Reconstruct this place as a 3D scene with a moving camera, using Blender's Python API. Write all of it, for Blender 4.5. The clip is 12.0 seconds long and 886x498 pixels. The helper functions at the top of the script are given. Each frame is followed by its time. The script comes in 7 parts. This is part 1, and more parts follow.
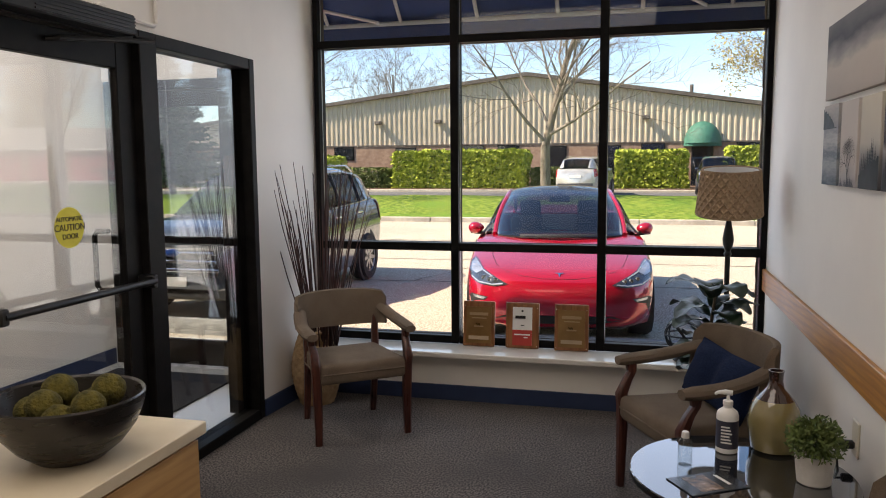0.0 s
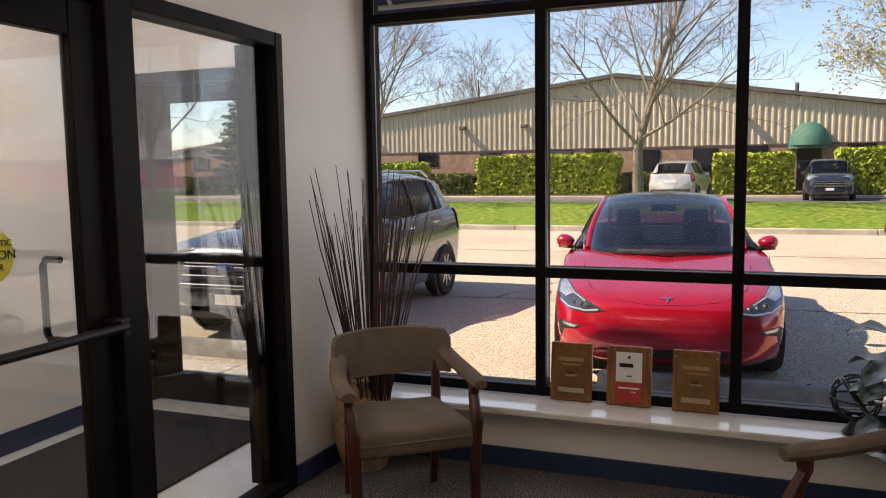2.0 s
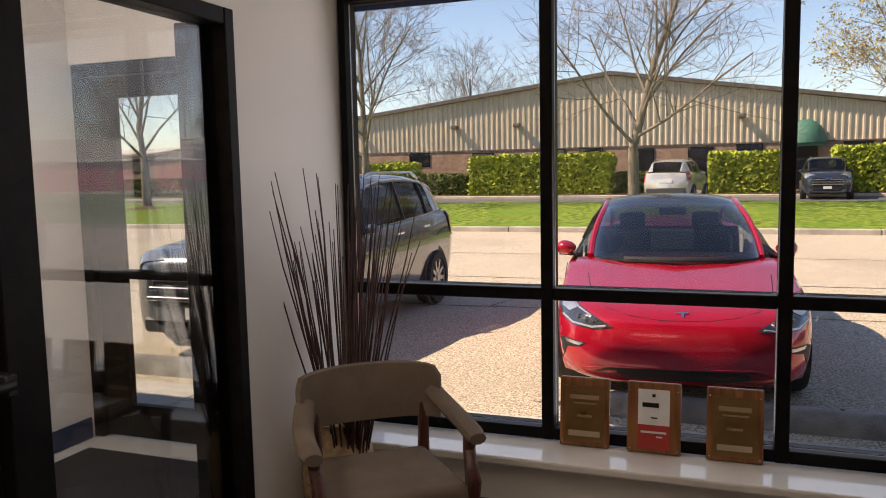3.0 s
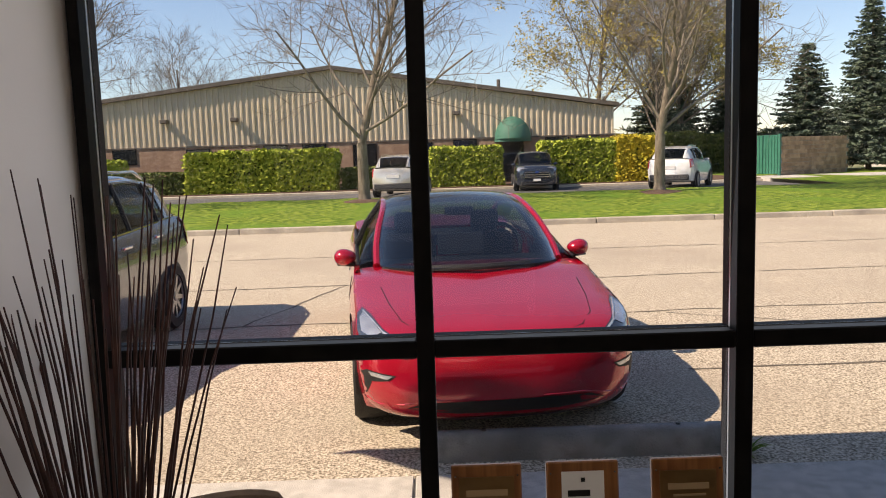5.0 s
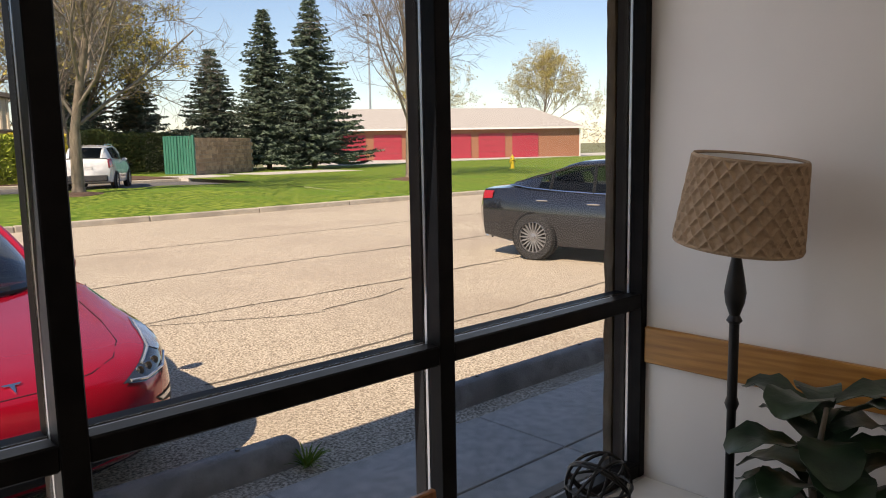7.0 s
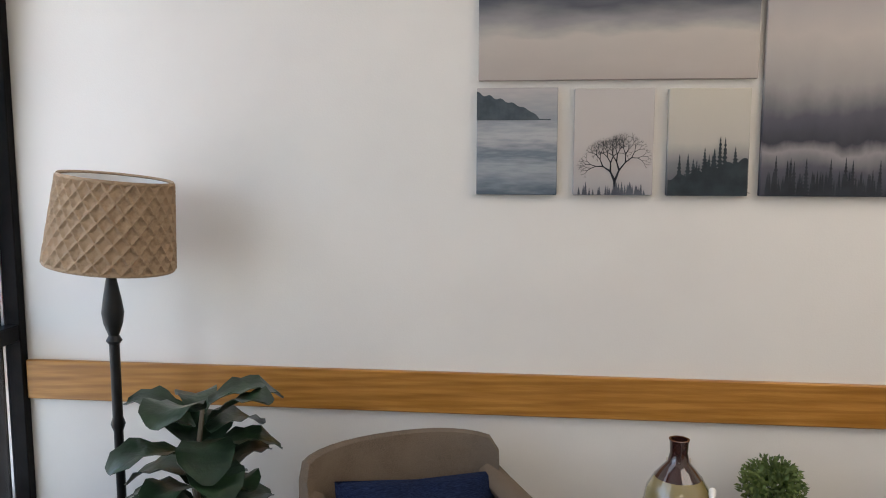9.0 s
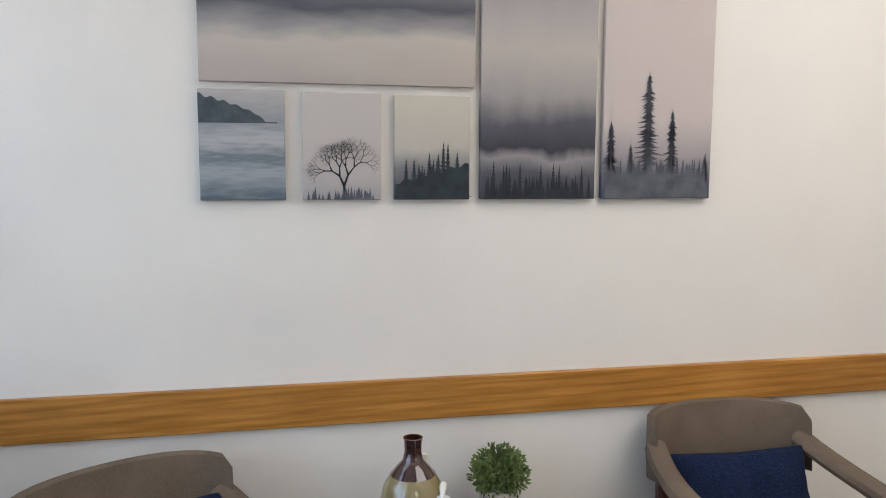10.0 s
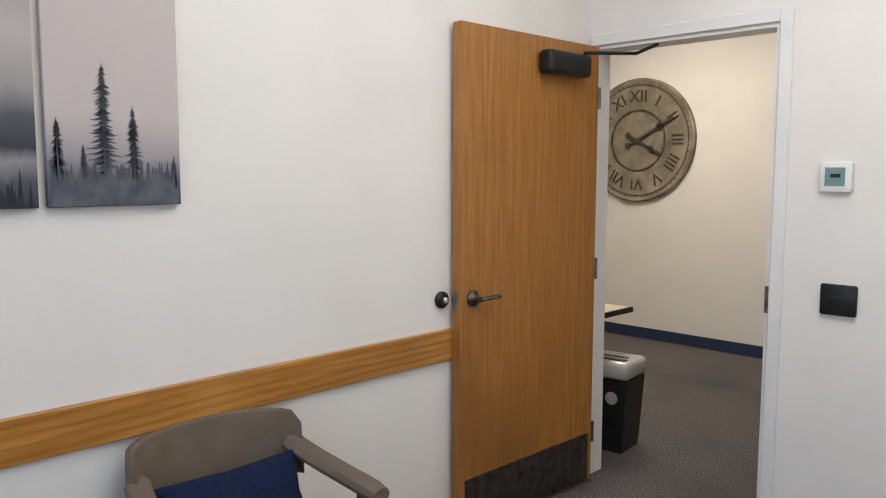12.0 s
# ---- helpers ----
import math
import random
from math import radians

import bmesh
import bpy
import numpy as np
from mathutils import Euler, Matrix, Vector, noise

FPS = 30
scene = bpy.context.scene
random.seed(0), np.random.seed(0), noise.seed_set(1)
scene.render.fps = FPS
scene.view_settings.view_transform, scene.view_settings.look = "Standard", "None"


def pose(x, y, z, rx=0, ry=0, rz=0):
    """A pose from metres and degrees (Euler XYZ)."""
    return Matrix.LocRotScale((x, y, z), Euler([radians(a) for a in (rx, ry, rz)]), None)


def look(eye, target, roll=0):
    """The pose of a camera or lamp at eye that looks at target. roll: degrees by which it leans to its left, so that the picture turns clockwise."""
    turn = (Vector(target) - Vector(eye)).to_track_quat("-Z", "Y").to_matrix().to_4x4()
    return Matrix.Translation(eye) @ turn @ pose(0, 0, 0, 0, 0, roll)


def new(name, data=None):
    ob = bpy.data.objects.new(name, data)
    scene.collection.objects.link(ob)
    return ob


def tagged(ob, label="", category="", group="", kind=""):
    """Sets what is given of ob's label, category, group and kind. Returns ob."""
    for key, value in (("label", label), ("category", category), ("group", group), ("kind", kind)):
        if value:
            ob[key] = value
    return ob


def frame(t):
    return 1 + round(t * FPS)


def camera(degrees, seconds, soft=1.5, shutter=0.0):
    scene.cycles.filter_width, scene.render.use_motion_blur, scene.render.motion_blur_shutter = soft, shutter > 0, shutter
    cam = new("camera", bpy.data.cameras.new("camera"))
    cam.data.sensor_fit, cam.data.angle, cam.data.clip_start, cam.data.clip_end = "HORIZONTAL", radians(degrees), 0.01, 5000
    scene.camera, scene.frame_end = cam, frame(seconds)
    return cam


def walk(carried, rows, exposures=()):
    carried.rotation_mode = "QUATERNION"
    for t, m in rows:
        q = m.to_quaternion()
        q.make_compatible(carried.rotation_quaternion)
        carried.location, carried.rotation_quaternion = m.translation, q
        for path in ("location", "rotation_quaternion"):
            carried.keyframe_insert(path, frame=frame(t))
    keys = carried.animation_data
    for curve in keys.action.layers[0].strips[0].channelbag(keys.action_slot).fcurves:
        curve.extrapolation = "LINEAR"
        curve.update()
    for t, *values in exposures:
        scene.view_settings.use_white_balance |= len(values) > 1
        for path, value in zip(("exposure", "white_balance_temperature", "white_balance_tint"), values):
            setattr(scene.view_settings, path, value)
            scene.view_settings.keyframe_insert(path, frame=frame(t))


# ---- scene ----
from mathutils.bvhtree import BVHTree

cam = camera(59.86, 12.0, 1.0)
# seconds, eye x y z, heading, pitch, lean
ROWS = [
    (0, 0.018, -0.030, 1.505, 14.43, -6.36, -0.42),
    (0.5, -0.014, 0.183, 1.507, 15.95, -5.95, -0.79),
    (1, -0.042, 0.423, 1.506, 17.99, -5.94, -0.87),
    (1.5, -0.145, 0.725, 1.490, 19.65, -5.85, -0.86),
    (2, -0.229, 1.011, 1.484, 20.84, -5.83, -0.83),
    (2.5, -0.292, 1.324, 1.503, 21.12, -5.71, -0.85),
    (2.7, -0.339, 1.426, 1.499, 21.02, -5.77, -0.94),
    (4.3, -0.847, 2.268, 1.508, 9.14, -6.48, -1.61),
    (4.5, -0.896, 2.342, 1.510, 6.54, -6.58, -1.65),
    (5, -1.097, 2.587, 1.512, -0.56, -6.66, -1.79),
    (5.5, -1.262, 2.809, 1.506, -8.97, -6.89, -1.97),
    (6, -1.358, 3.101, 1.506, -19.12, -7.25, -1.90),
    (6.5, -1.458, 3.228, 1.502, -30.54, -7.48, -1.50),
    (7, -1.549, 3.329, 1.511, -42.94, -7.72, -1.06),
    (7.5, -1.553, 3.323, 1.508, -54.79, -7.74, -0.52),
    (7.7, -1.553, 3.308, 1.511, -59.21, -7.66, -0.34),
    (9.3, -1.505, 3.152, 1.514, -89.12, -6.48, 0.13),
    (9.5, -1.498, 3.135, 1.515, -92.64, -6.41, 0.18),
    (10, -1.487, 3.101, 1.517, -101.77, -6.36, 0.28),
    (10.5, -1.482, 3.047, 1.511, -110.37, -6.13, 0.28),
    (11, -1.482, 2.996, 1.515, -119.10, -6.10, 0.35),
    (11.5, -1.457, 2.929, 1.509, -127.65, -5.93, 0.28),
    (12, -1.411, 2.840, 1.506, -135.08, -5.71, 0.10),
]


def gaze(x, y, z, heading, pitch, lean):
    h, p = radians(heading), radians(pitch)
    return look((x, y, z), (x - math.sin(h) * math.cos(p), y + math.cos(h) * math.cos(p), z + math.sin(p)), lean)


EXPOSURES = [(0, 1.42, 6750, 18), (1.5, 1.2, 7000, 21), (2.7, 1.0, 7450, 25), (4.3, 0.79, 7350, 24), (5.5, 0.72, 7100, 22), (6.5, 0.68, 7100, 22), (7.7, 0.66, 7200, 22), (9.3, 2.17, 6250, 14), (10.5, 2.22, 5980, 13), (12, 2.18, 5720, 12)]
walk(cam, [(r[0], gaze(*r[1:])) for r in ROWS], EXPOSURES)

# ---- world, sun, lamps ----
SUN_DIR = Vector((1.0, 0.32, -1.0)).normalized()
world = bpy.data.worlds.new("sky")
scene.world = world
world.use_nodes = True
wn, wl = world.node_tree.nodes, world.node_tree.links
wn.clear()
w_out, w_bg, w_sky = wn.new("ShaderNodeOutputWorld"), wn.new("ShaderNodeBackground"), wn.new("ShaderNodeTexSky")
w_sky.sky_type, w_sky.sun_disc = "NISHITA", False
w_sky.sun_elevation = math.asin(-SUN_DIR.z)
w_sky.sun_rotation = math.atan2(-SUN_DIR.x, -SUN_DIR.y)
w_sky.dust_density, w_sky.air_density, w_sky.ozone_density = 0.15, 1.0, 3.0
w_bg.inputs["Strength"].default_value = 0.105
wl.new(w_sky.outputs[0], w_bg.inputs[0])
wl.new(w_bg.outputs[0], w_out.inputs[0])

sun = new("sun", bpy.data.lights.new("sun", "SUN"))
sun.data.energy, sun.data.angle, sun.data.color = 4.6, radians(0.5), (1.0, 0.87, 0.70)
sun.matrix_world = look((-20, -8, 20), Vector((-20, -8, 20)) + SUN_DIR)


def area_lamp(name, m, sx, sy, watts, colour):
    lamp = new(name, bpy.data.lights.new(name, "AREA"))
    lamp.data.shape, lamp.data.size, lamp.data.size_y, lamp.data.energy, lamp.data.color = "RECTANGLE", sx, sy, watts, colour
    lamp.matrix_world = m
    return lamp


# daylight entering by the window opening
area_lamp("window_daylight", look((-0.67, 4.772, 1.5), (-0.67, 2.0, 1.2)), 2.6, 2.2, 8, (0.80, 0.9, 1.0))

# ---- helpers ----


def node_mat(name, colour=(0.5, 0.5, 0.5), rough=0.6, metal=0.0, spec=0.5, coat=0.0):
    m = bpy.data.materials.new(name)
    m.use_nodes = True
    b = m.node_tree.nodes["Principled BSDF"]
    b.inputs["Base Color"].default_value = (*colour, 1)
    b.inputs["Roughness"].default_value = rough
    b.inputs["Metallic"].default_value = metal
    b.inputs["Specular IOR Level"].default_value = spec
    b.inputs["Coat Weight"].default_value = coat
    b.inputs["Coat Roughness"].default_value = 0.03
    return m


def varied(name, c1, c2, scale, rough=0.6, bump=0.0, bump_scale=None, detail=6.0, stretch=(1, 1, 1), metal=0.0, c3=None, scale3=0.7, spec=0.5, coords="Object", rough_var=0.08, coat=0.0, contrast=(0.35, 0.65), per_object=0.0):
    """Two colours mixed by noise, a third by a broader noise, and a fine bump."""
    m = node_mat(name, c1, rough, metal, spec, coat)
    nt = m.node_tree
    n, l = nt.nodes, nt.links
    b = n["Principled BSDF"]
    tc, mp = n.new("ShaderNodeTexCoord"), n.new("ShaderNodeMapping")
    mp.inputs["Scale"].default_value = stretch
    l.new(tc.outputs[coords], mp.inputs["Vector"])
    t1, r1 = n.new("ShaderNodeTexNoise"), n.new("ShaderNodeValToRGB")
    t1.inputs["Scale"].default_value, t1.inputs["Detail"].default_value = scale, detail
    l.new(mp.outputs[0], t1.inputs["Vector"])
    r1.color_ramp.elements[0].position, r1.color_ramp.elements[1].position = contrast
    r1.color_ramp.elements[0].color, r1.color_ramp.elements[1].color = (*c1, 1), (*c2, 1)
    l.new(t1.outputs["Fac"], r1.inputs[0])
    colour = r1.outputs[0]
    if c3:
        t3, r3, mx = n.new("ShaderNodeTexNoise"), n.new("ShaderNodeValToRGB"), n.new("ShaderNodeMixRGB")
        t3.inputs["Scale"].default_value, t3.inputs["Detail"].default_value = scale3, 5
        l.new(tc.outputs[coords], t3.inputs["Vector"])
        r3.color_ramp.elements[0].position, r3.color_ramp.elements[1].position = 0.48, 0.72
        l.new(t3.outputs["Fac"], r3.inputs[0])
        l.new(r3.outputs[0], mx.inputs[0])
        l.new(colour, mx.inputs[1])
        mx.inputs[2].default_value = (*c3, 1)
        colour = mx.outputs[0]
    if per_object:
        oi, mr, hs = n.new("ShaderNodeObjectInfo"), n.new("ShaderNodeMapRange"), n.new("ShaderNodeHueSaturation")
        mr.inputs["To Min"].default_value, mr.inputs["To Max"].default_value = 1 - per_object, 1 + per_object
        l.new(oi.outputs["Random"], mr.inputs["Value"])
        l.new(mr.outputs[0], hs.inputs["Value"])
        l.new(colour, hs.inputs["Color"])
        colour = hs.outputs[0]
    l.new(colour, b.inputs["Base Color"])
    if rough_var:
        mr = n.new("ShaderNodeMapRange")
        mr.inputs["To Min"].default_value, mr.inputs["To Max"].default_value = max(0.02, rough - rough_var), min(1, rough + rough_var)
        l.new(t1.outputs["Fac"], mr.inputs["Value"])
        l.new(mr.outputs[0], b.inputs["Roughness"])
    if bump:
        t2, bp = n.new("ShaderNodeTexNoise"), n.new("ShaderNodeBump")
        t2.inputs["Scale"].default_value, t2.inputs["Detail"].default_value = bump_scale or scale * 3, 3
        l.new(mp.outputs[0], t2.inputs["Vector"])
        bp.inputs["Strength"].default_value, bp.inputs["Distance"].default_value = bump, 0.01
        l.new(t2.outputs["Fac"], bp.inputs["Height"])
        l.new(bp.outputs[0], b.inputs["Normal"])
    return m


def glass_mat(name, tint, gloss=1.0, rough=0.0):
    """A thin pane: clear or tinted, with mirror gloss that grows towards grazing."""
    m = bpy.data.materials.new(name)
    m.use_nodes = True
    n, l = m.node_tree.nodes, m.node_tree.links
    n.clear()
    out, mix, tr, gl, fr, pw, mu = (n.new("ShaderNode" + k) for k in ("OutputMaterial", "MixShader", "BsdfTransparent", "BsdfGlossy", "LayerWeight", "Math", "Math"))
    tr.inputs[0].default_value = (*tint, 1)
    gl.inputs["Roughness"].default_value = rough
    fr.inputs[0].default_value = 0.5
    pw.operation, mu.operation = "POWER", "MULTIPLY_ADD"
    pw.inputs[1].default_value = 4.0
    mu.inputs[1].default_value, mu.inputs[2].default_value, mu.use_clamp = 0.8 * gloss, 0.035 * gloss, True
    l.new(fr.outputs["Facing"], pw.inputs[0])
    l.new(pw.outputs[0], mu.inputs[0])
    l.new(mu.outputs[0], mix.inputs[0])
    l.new(tr.outputs[0], mix.inputs[1])
    l.new(gl.outputs[0], mix.inputs[2])
    l.new(mix.outputs[0], out.inputs[0])
    return m


def glow(name, colour, strength):
    m = node_mat(name, colour)
    b = m.node_tree.nodes["Principled BSDF"]
    b.inputs["Emission Color"].default_value = (*colour, 1)
    b.inputs["Emission Strength"].default_value = strength
    return m


def wood_mat(name, c1, c2, axis, rough=0.4, scale=7.0, rings=0.7):
    """Grain drawn out along one axis."""
    stretch = [9.0, 9.0, 9.0]
    stretch[axis] = 0.55
    m = varied(name, c1, c2, scale, rough, 0.12, 40, 8.0, stretch, c3=tuple(v * 0.8 for v in c1), scale3=1.3, contrast=(0.38, 0.62))
    nt = m.node_tree
    n, l = nt.nodes, nt.links
    b = n["Principled BSDF"]
    src = b.inputs["Base Color"].links[0].from_socket
    tc, mp, wv, mx, rp = (n.new("ShaderNode" + k) for k in ("TexCoord", "Mapping", "TexWave", "MixRGB", "ValToRGB"))
    s2 = [7.0, 7.0, 7.0]
    s2[axis] = 0.8
    mp.inputs["Scale"].default_value = s2
    l.new(tc.outputs["Object"], mp.inputs[0])
    l.new(mp.outputs[0], wv.inputs["Vector"])
    wv.wave_type = "RINGS"
    wv.inputs["Scale"].default_value, wv.inputs["Distortion"].default_value, wv.inputs["Detail"].default_value = 1.6, 5.0, 3.0
    rp.color_ramp.elements[0].color, rp.color_ramp.elements[1].color = (0.72, 0.66, 0.6, 1), (1, 1, 1, 1)
    rp.color_ramp.elements[1].position = 0.55
    l.new(wv.outputs["Fac"], rp.inputs[0])
    mx.blend_type = "MULTIPLY"
    mx.inputs[0].default_value = rings
    l.new(src, mx.inputs[1])
    l.new(rp.outputs[0], mx.inputs[2])
    l.new(mx.outputs[0], b.inputs["Base Color"])
    return m


def to_mesh(bm, name, mat, smooth=False):
    me = bpy.data.meshes.new(name)
    bmesh.ops.recalc_face_normals(bm, faces=bm.faces)
    if smooth:
        for f in bm.faces:
            f.smooth = True
    bm.to_mesh(me)
    bm.free()
    for m in mat if isinstance(mat, (list, tuple)) else [mat]:
        me.materials.append(m)
    return me


def part(name, bm, mat, parent=None, label="", smooth=False, m=None):
    """Links a bmesh as one mesh object under a thing or a part."""
    ob = new(name, to_mesh(bm, name, mat, smooth))
    if m is not None:
        ob.matrix_basis = m
    if parent:
        ob.parent = parent
    if label:
        ob["label"] = label
    if smooth:
        sharpen(ob.data)
    return ob


def sharpen(me, angle=38):
    me.set_sharp_from_angle(angle=radians(angle))


def thing(name, m, label, category, group="", kind=""):
    ob = new(name)
    ob.empty_display_size = 0.1
    ob.matrix_basis = m
    return tagged(ob, label, category, group, kind)


def structure(name, bm, mat, label, category, smooth=False):
    return tagged(part(name, bm, mat, None, label, smooth), label, category, kind="structure")


def box(x0, y0, z0, x1, y1, z1, bevel=0.0, bm=None, seg=1):
    """A box between two corners, its edges bevelled."""
    b = bmesh.new()
    bmesh.ops.create_cube(b, size=1)
    for v in b.verts:
        v.co = ((x0 + x1) / 2 + v.co.x * (x1 - x0), (y0 + y1) / 2 + v.co.y * (y1 - y0), (z0 + z1) / 2 + v.co.z * (z1 - z0))
    if bevel:
        bmesh.ops.bevel(b, geom=b.edges[:], offset=bevel, segments=seg, affect="EDGES", profile=0.5)
    return merge(bm, b)


def merge(bm, b):
    if bm is None:
        return b
    me = bpy.data.meshes.new("tmp")
    b.to_mesh(me)
    b.free()
    bm.from_mesh(me)
    bpy.data.meshes.remove(me)
    return bm


def lathe(profile, seg=24, bm=None, centre=(0, 0, 0), wobble=None, cap=True):
    """Turns a profile of (radius, z) round the z axis."""
    b = bmesh.new()
    rings = []
    for r, z in profile:
        ring = []
        for i in range(seg):
            a = 2 * math.pi * i / seg
            k = wobble(a, z) if wobble else 1
            ring.append(b.verts.new((centre[0] + r * k * math.cos(a), centre[1] + r * k * math.sin(a), centre[2] + z)))
        rings.append(ring)
    for p, q in zip(rings, rings[1:]):
        for i in range(seg):
            b.faces.new((p[i], p[(i + 1) % seg], q[(i + 1) % seg], q[i]))
    if cap and profile[0][0] > 1e-4:
        b.faces.new(rings[0][::-1])
    if cap and profile[-1][0] > 1e-4:
        b.faces.new(rings[-1])
    bmesh.ops.remove_doubles(b, verts=b.verts, dist=1e-5)
    return merge(bm, b)


def hoop(profile, seg=24, bm=None):
    """A closed ring turned from a closed outline."""
    return lathe(list(profile) + [profile[0]], seg, bm, cap=False)


def tube(points, radii, seg=8, bm=None, flat=1.0):
    """A round rod along points; radii one number or one for each point."""
    b = bm or bmesh.new()
    pts = [Vector(p) for p in points]
    if not isinstance(radii, (list, tuple)):
        radii = [radii] * len(pts)
    rings, side = [], None
    for i, p in enumerate(pts):
        d = (pts[min(i + 1, len(pts) - 1)] - pts[max(i - 1, 0)]).normalized()
        if side is None:
            side = d.orthogonal().normalized()
        side = (side - d * side.dot(d)).normalized()
        up = d.cross(side)
        rings.append([b.verts.new(p + radii[i] * (math.cos(2 * math.pi * k / seg) * side + flat * math.sin(2 * math.pi * k / seg) * up)) for k in range(seg)])
    for p, q in zip(rings, rings[1:]):
        for k in range(seg):
            b.faces.new((p[k], p[(k + 1) % seg], q[(k + 1) % seg], q[k]))
    b.faces.new(rings[0][::-1])
    b.faces.new(rings[-1])
    return b


def loft(sections, bm=None, cap=True, closed=True):
    """A skin over sections, lists of points of one length."""
    b = bm or bmesh.new()
    rings = [[b.verts.new(p) for p in s] for s in sections]
    n = len(rings[0])
    for p, q in zip(rings, rings[1:]):
        for k in range(n if closed else n - 1):
            b.faces.new((p[k], p[(k + 1) % n], q[(k + 1) % n], q[k]))
    if cap:
        b.faces.new(rings[0][::-1])
        b.faces.new(rings[-1])
    return b


def poly(points, depth, bm=None, axis=2):
    """A flat outline given some depth along an axis."""
    b = bm or bmesh.new()

    def lift(p, d):
        q = list(p)
        q.insert(axis, d)
        return q
    lo, hi = [b.verts.new(lift(p, 0)) for p in points], [b.verts.new(lift(p, depth)) for p in points]
    b.faces.new(lo[::-1])
    b.faces.new(hi)
    for i in range(len(points)):
        j = (i + 1) % len(points)
        b.faces.new((lo[i], lo[j], hi[j], hi[i]))
    return b


def words(text, size, depth, mat, parent, m, name="lettering"):
    """Raised letters in the built-in font."""
    cu = bpy.data.curves.new(name, "FONT")
    cu.body, cu.size, cu.extrude, cu.align_x, cu.align_y = text, size, depth, "CENTER", "CENTER"
    tmp = new("tmp_text", cu)
    me = bpy.data.meshes.new_from_object(tmp.evaluated_get(bpy.context.evaluated_depsgraph_get()))
    bpy.data.objects.remove(tmp)
    me.materials.append(mat)
    ob = new(name, me)
    ob.parent = parent
    ob.matrix_basis = m
    return ob


# ---- materials ----
PAINT = varied("wall_paint", (0.74, 0.71, 0.665), (0.78, 0.75, 0.70), 3.0, 0.75, 0.06, 220, c3=(0.76, 0.735, 0.69), rough_var=0.05)
CEIL = varied("ceiling_tile", (0.72, 0.71, 0.69), (0.8, 0.79, 0.77), 60, 0.9, 0.3, 160)
CARPET = varied("carpet", (0.06, 0.056, 0.057), (0.24, 0.215, 0.20), 105, 1.0, 0.9, 240, 3, c3=(0.10, 0.094, 0.092), scale3=1.1, spec=0.1, contrast=(0.4, 0.6))
NAVY = varied("navy_rubber", (0.015, 0.028, 0.075), (0.02, 0.036, 0.09), 8, 0.5, 0.05)
TRIM = varied("white_trim", (0.72, 0.71, 0.69), (0.77, 0.76, 0.74), 5, 0.4)
BRONZE = varied("dark_anodised_metal", (0.006, 0.0055, 0.0055), (0.011, 0.010, 0.0095), 14, 0.45, 0.03, 90, spec=0.09)
BEADK = varied("glossy_black_strip", (0.012, 0.012, 0.014), (0.02, 0.02, 0.023), 12, 0.2, spec=0.5)
# lighter copy of BRONZE: daylight on the outer profiles put into the colour
BRONZE_DAYLIT = varied("daylit_bronze", (0.026, 0.021, 0.018), (0.045, 0.037, 0.032), 10, 0.55, 0.05, 60, spec=0.25)
ALU = varied("bare_aluminium", (0.5, 0.5, 0.5), (0.62, 0.62, 0.62), 30, 0.35, metal=0.9)
SILL = varied("cream_laminate", (0.66, 0.63, 0.57), (0.72, 0.69, 0.63), 6, 0.12, 0.02, 30, spec=0.6)
GLASS = glass_mat("window_glass", (0.94, 0.96, 0.95), 0.55)
GLASS2 = glass_mat("door_glass", (0.82, 0.84, 0.84), 1.7)
OAK = wood_mat("oak_rail", (0.37, 0.16, 0.024), (0.50, 0.235, 0.045), 1, 0.38)
OAKDOOR = wood_mat("oak_door", (0.31, 0.127, 0.022), (0.40, 0.178, 0.036), 2, 0.36, 5.0, 0.25)
TILE = varied("vinyl_floor", (0.55, 0.56, 0.57), (0.64, 0.65, 0.66), 9, 0.14, 0.02)
MAT = varied("black_mat", (0.012, 0.012, 0.014), (0.03, 0.03, 0.033), 160, 0.95, 0.6, 300)
TAUPE = varied("taupe_fabric", (0.12, 0.09, 0.066), (0.20, 0.155, 0.115), 420, 0.95, 0.5, 500, 3, spec=0.15, c3=(0.2, 0.155, 0.115), scale3=5)
CHERRY = wood_mat("dark_cherry_wood", (0.045, 0.012, 0.008), (0.085, 0.024, 0.014), 2, 0.3)
DENIM = varied("navy_pillow", (0.006, 0.012, 0.04), (0.02, 0.035, 0.09), 70, 0.95, 0.9, 90, 3, (1, 6, 6), spec=0.15)
BLACK = varied("black_paint", (0.008, 0.008, 0.008), (0.014, 0.014, 0.014), 20, 0.4, spec=0.3)
RUBBER = varied("rubber", (0.012, 0.012, 0.013), (0.03, 0.03, 0.03), 40, 0.8, 0.2)
CHROME = node_mat("chrome", (0.75, 0.75, 0.76), 0.12, 1.0)
DKCHROME = varied("dark_nickel", (0.12, 0.11, 0.1), (0.2, 0.19, 0.17), 25, 0.3, metal=1.0)

# ---- the room ----
XR, XL, YW, YB, CEILZ, SILLZ = 0.735, -2.15, 4.755, -0.29, 2.95, 0.335
GZ = -0.22

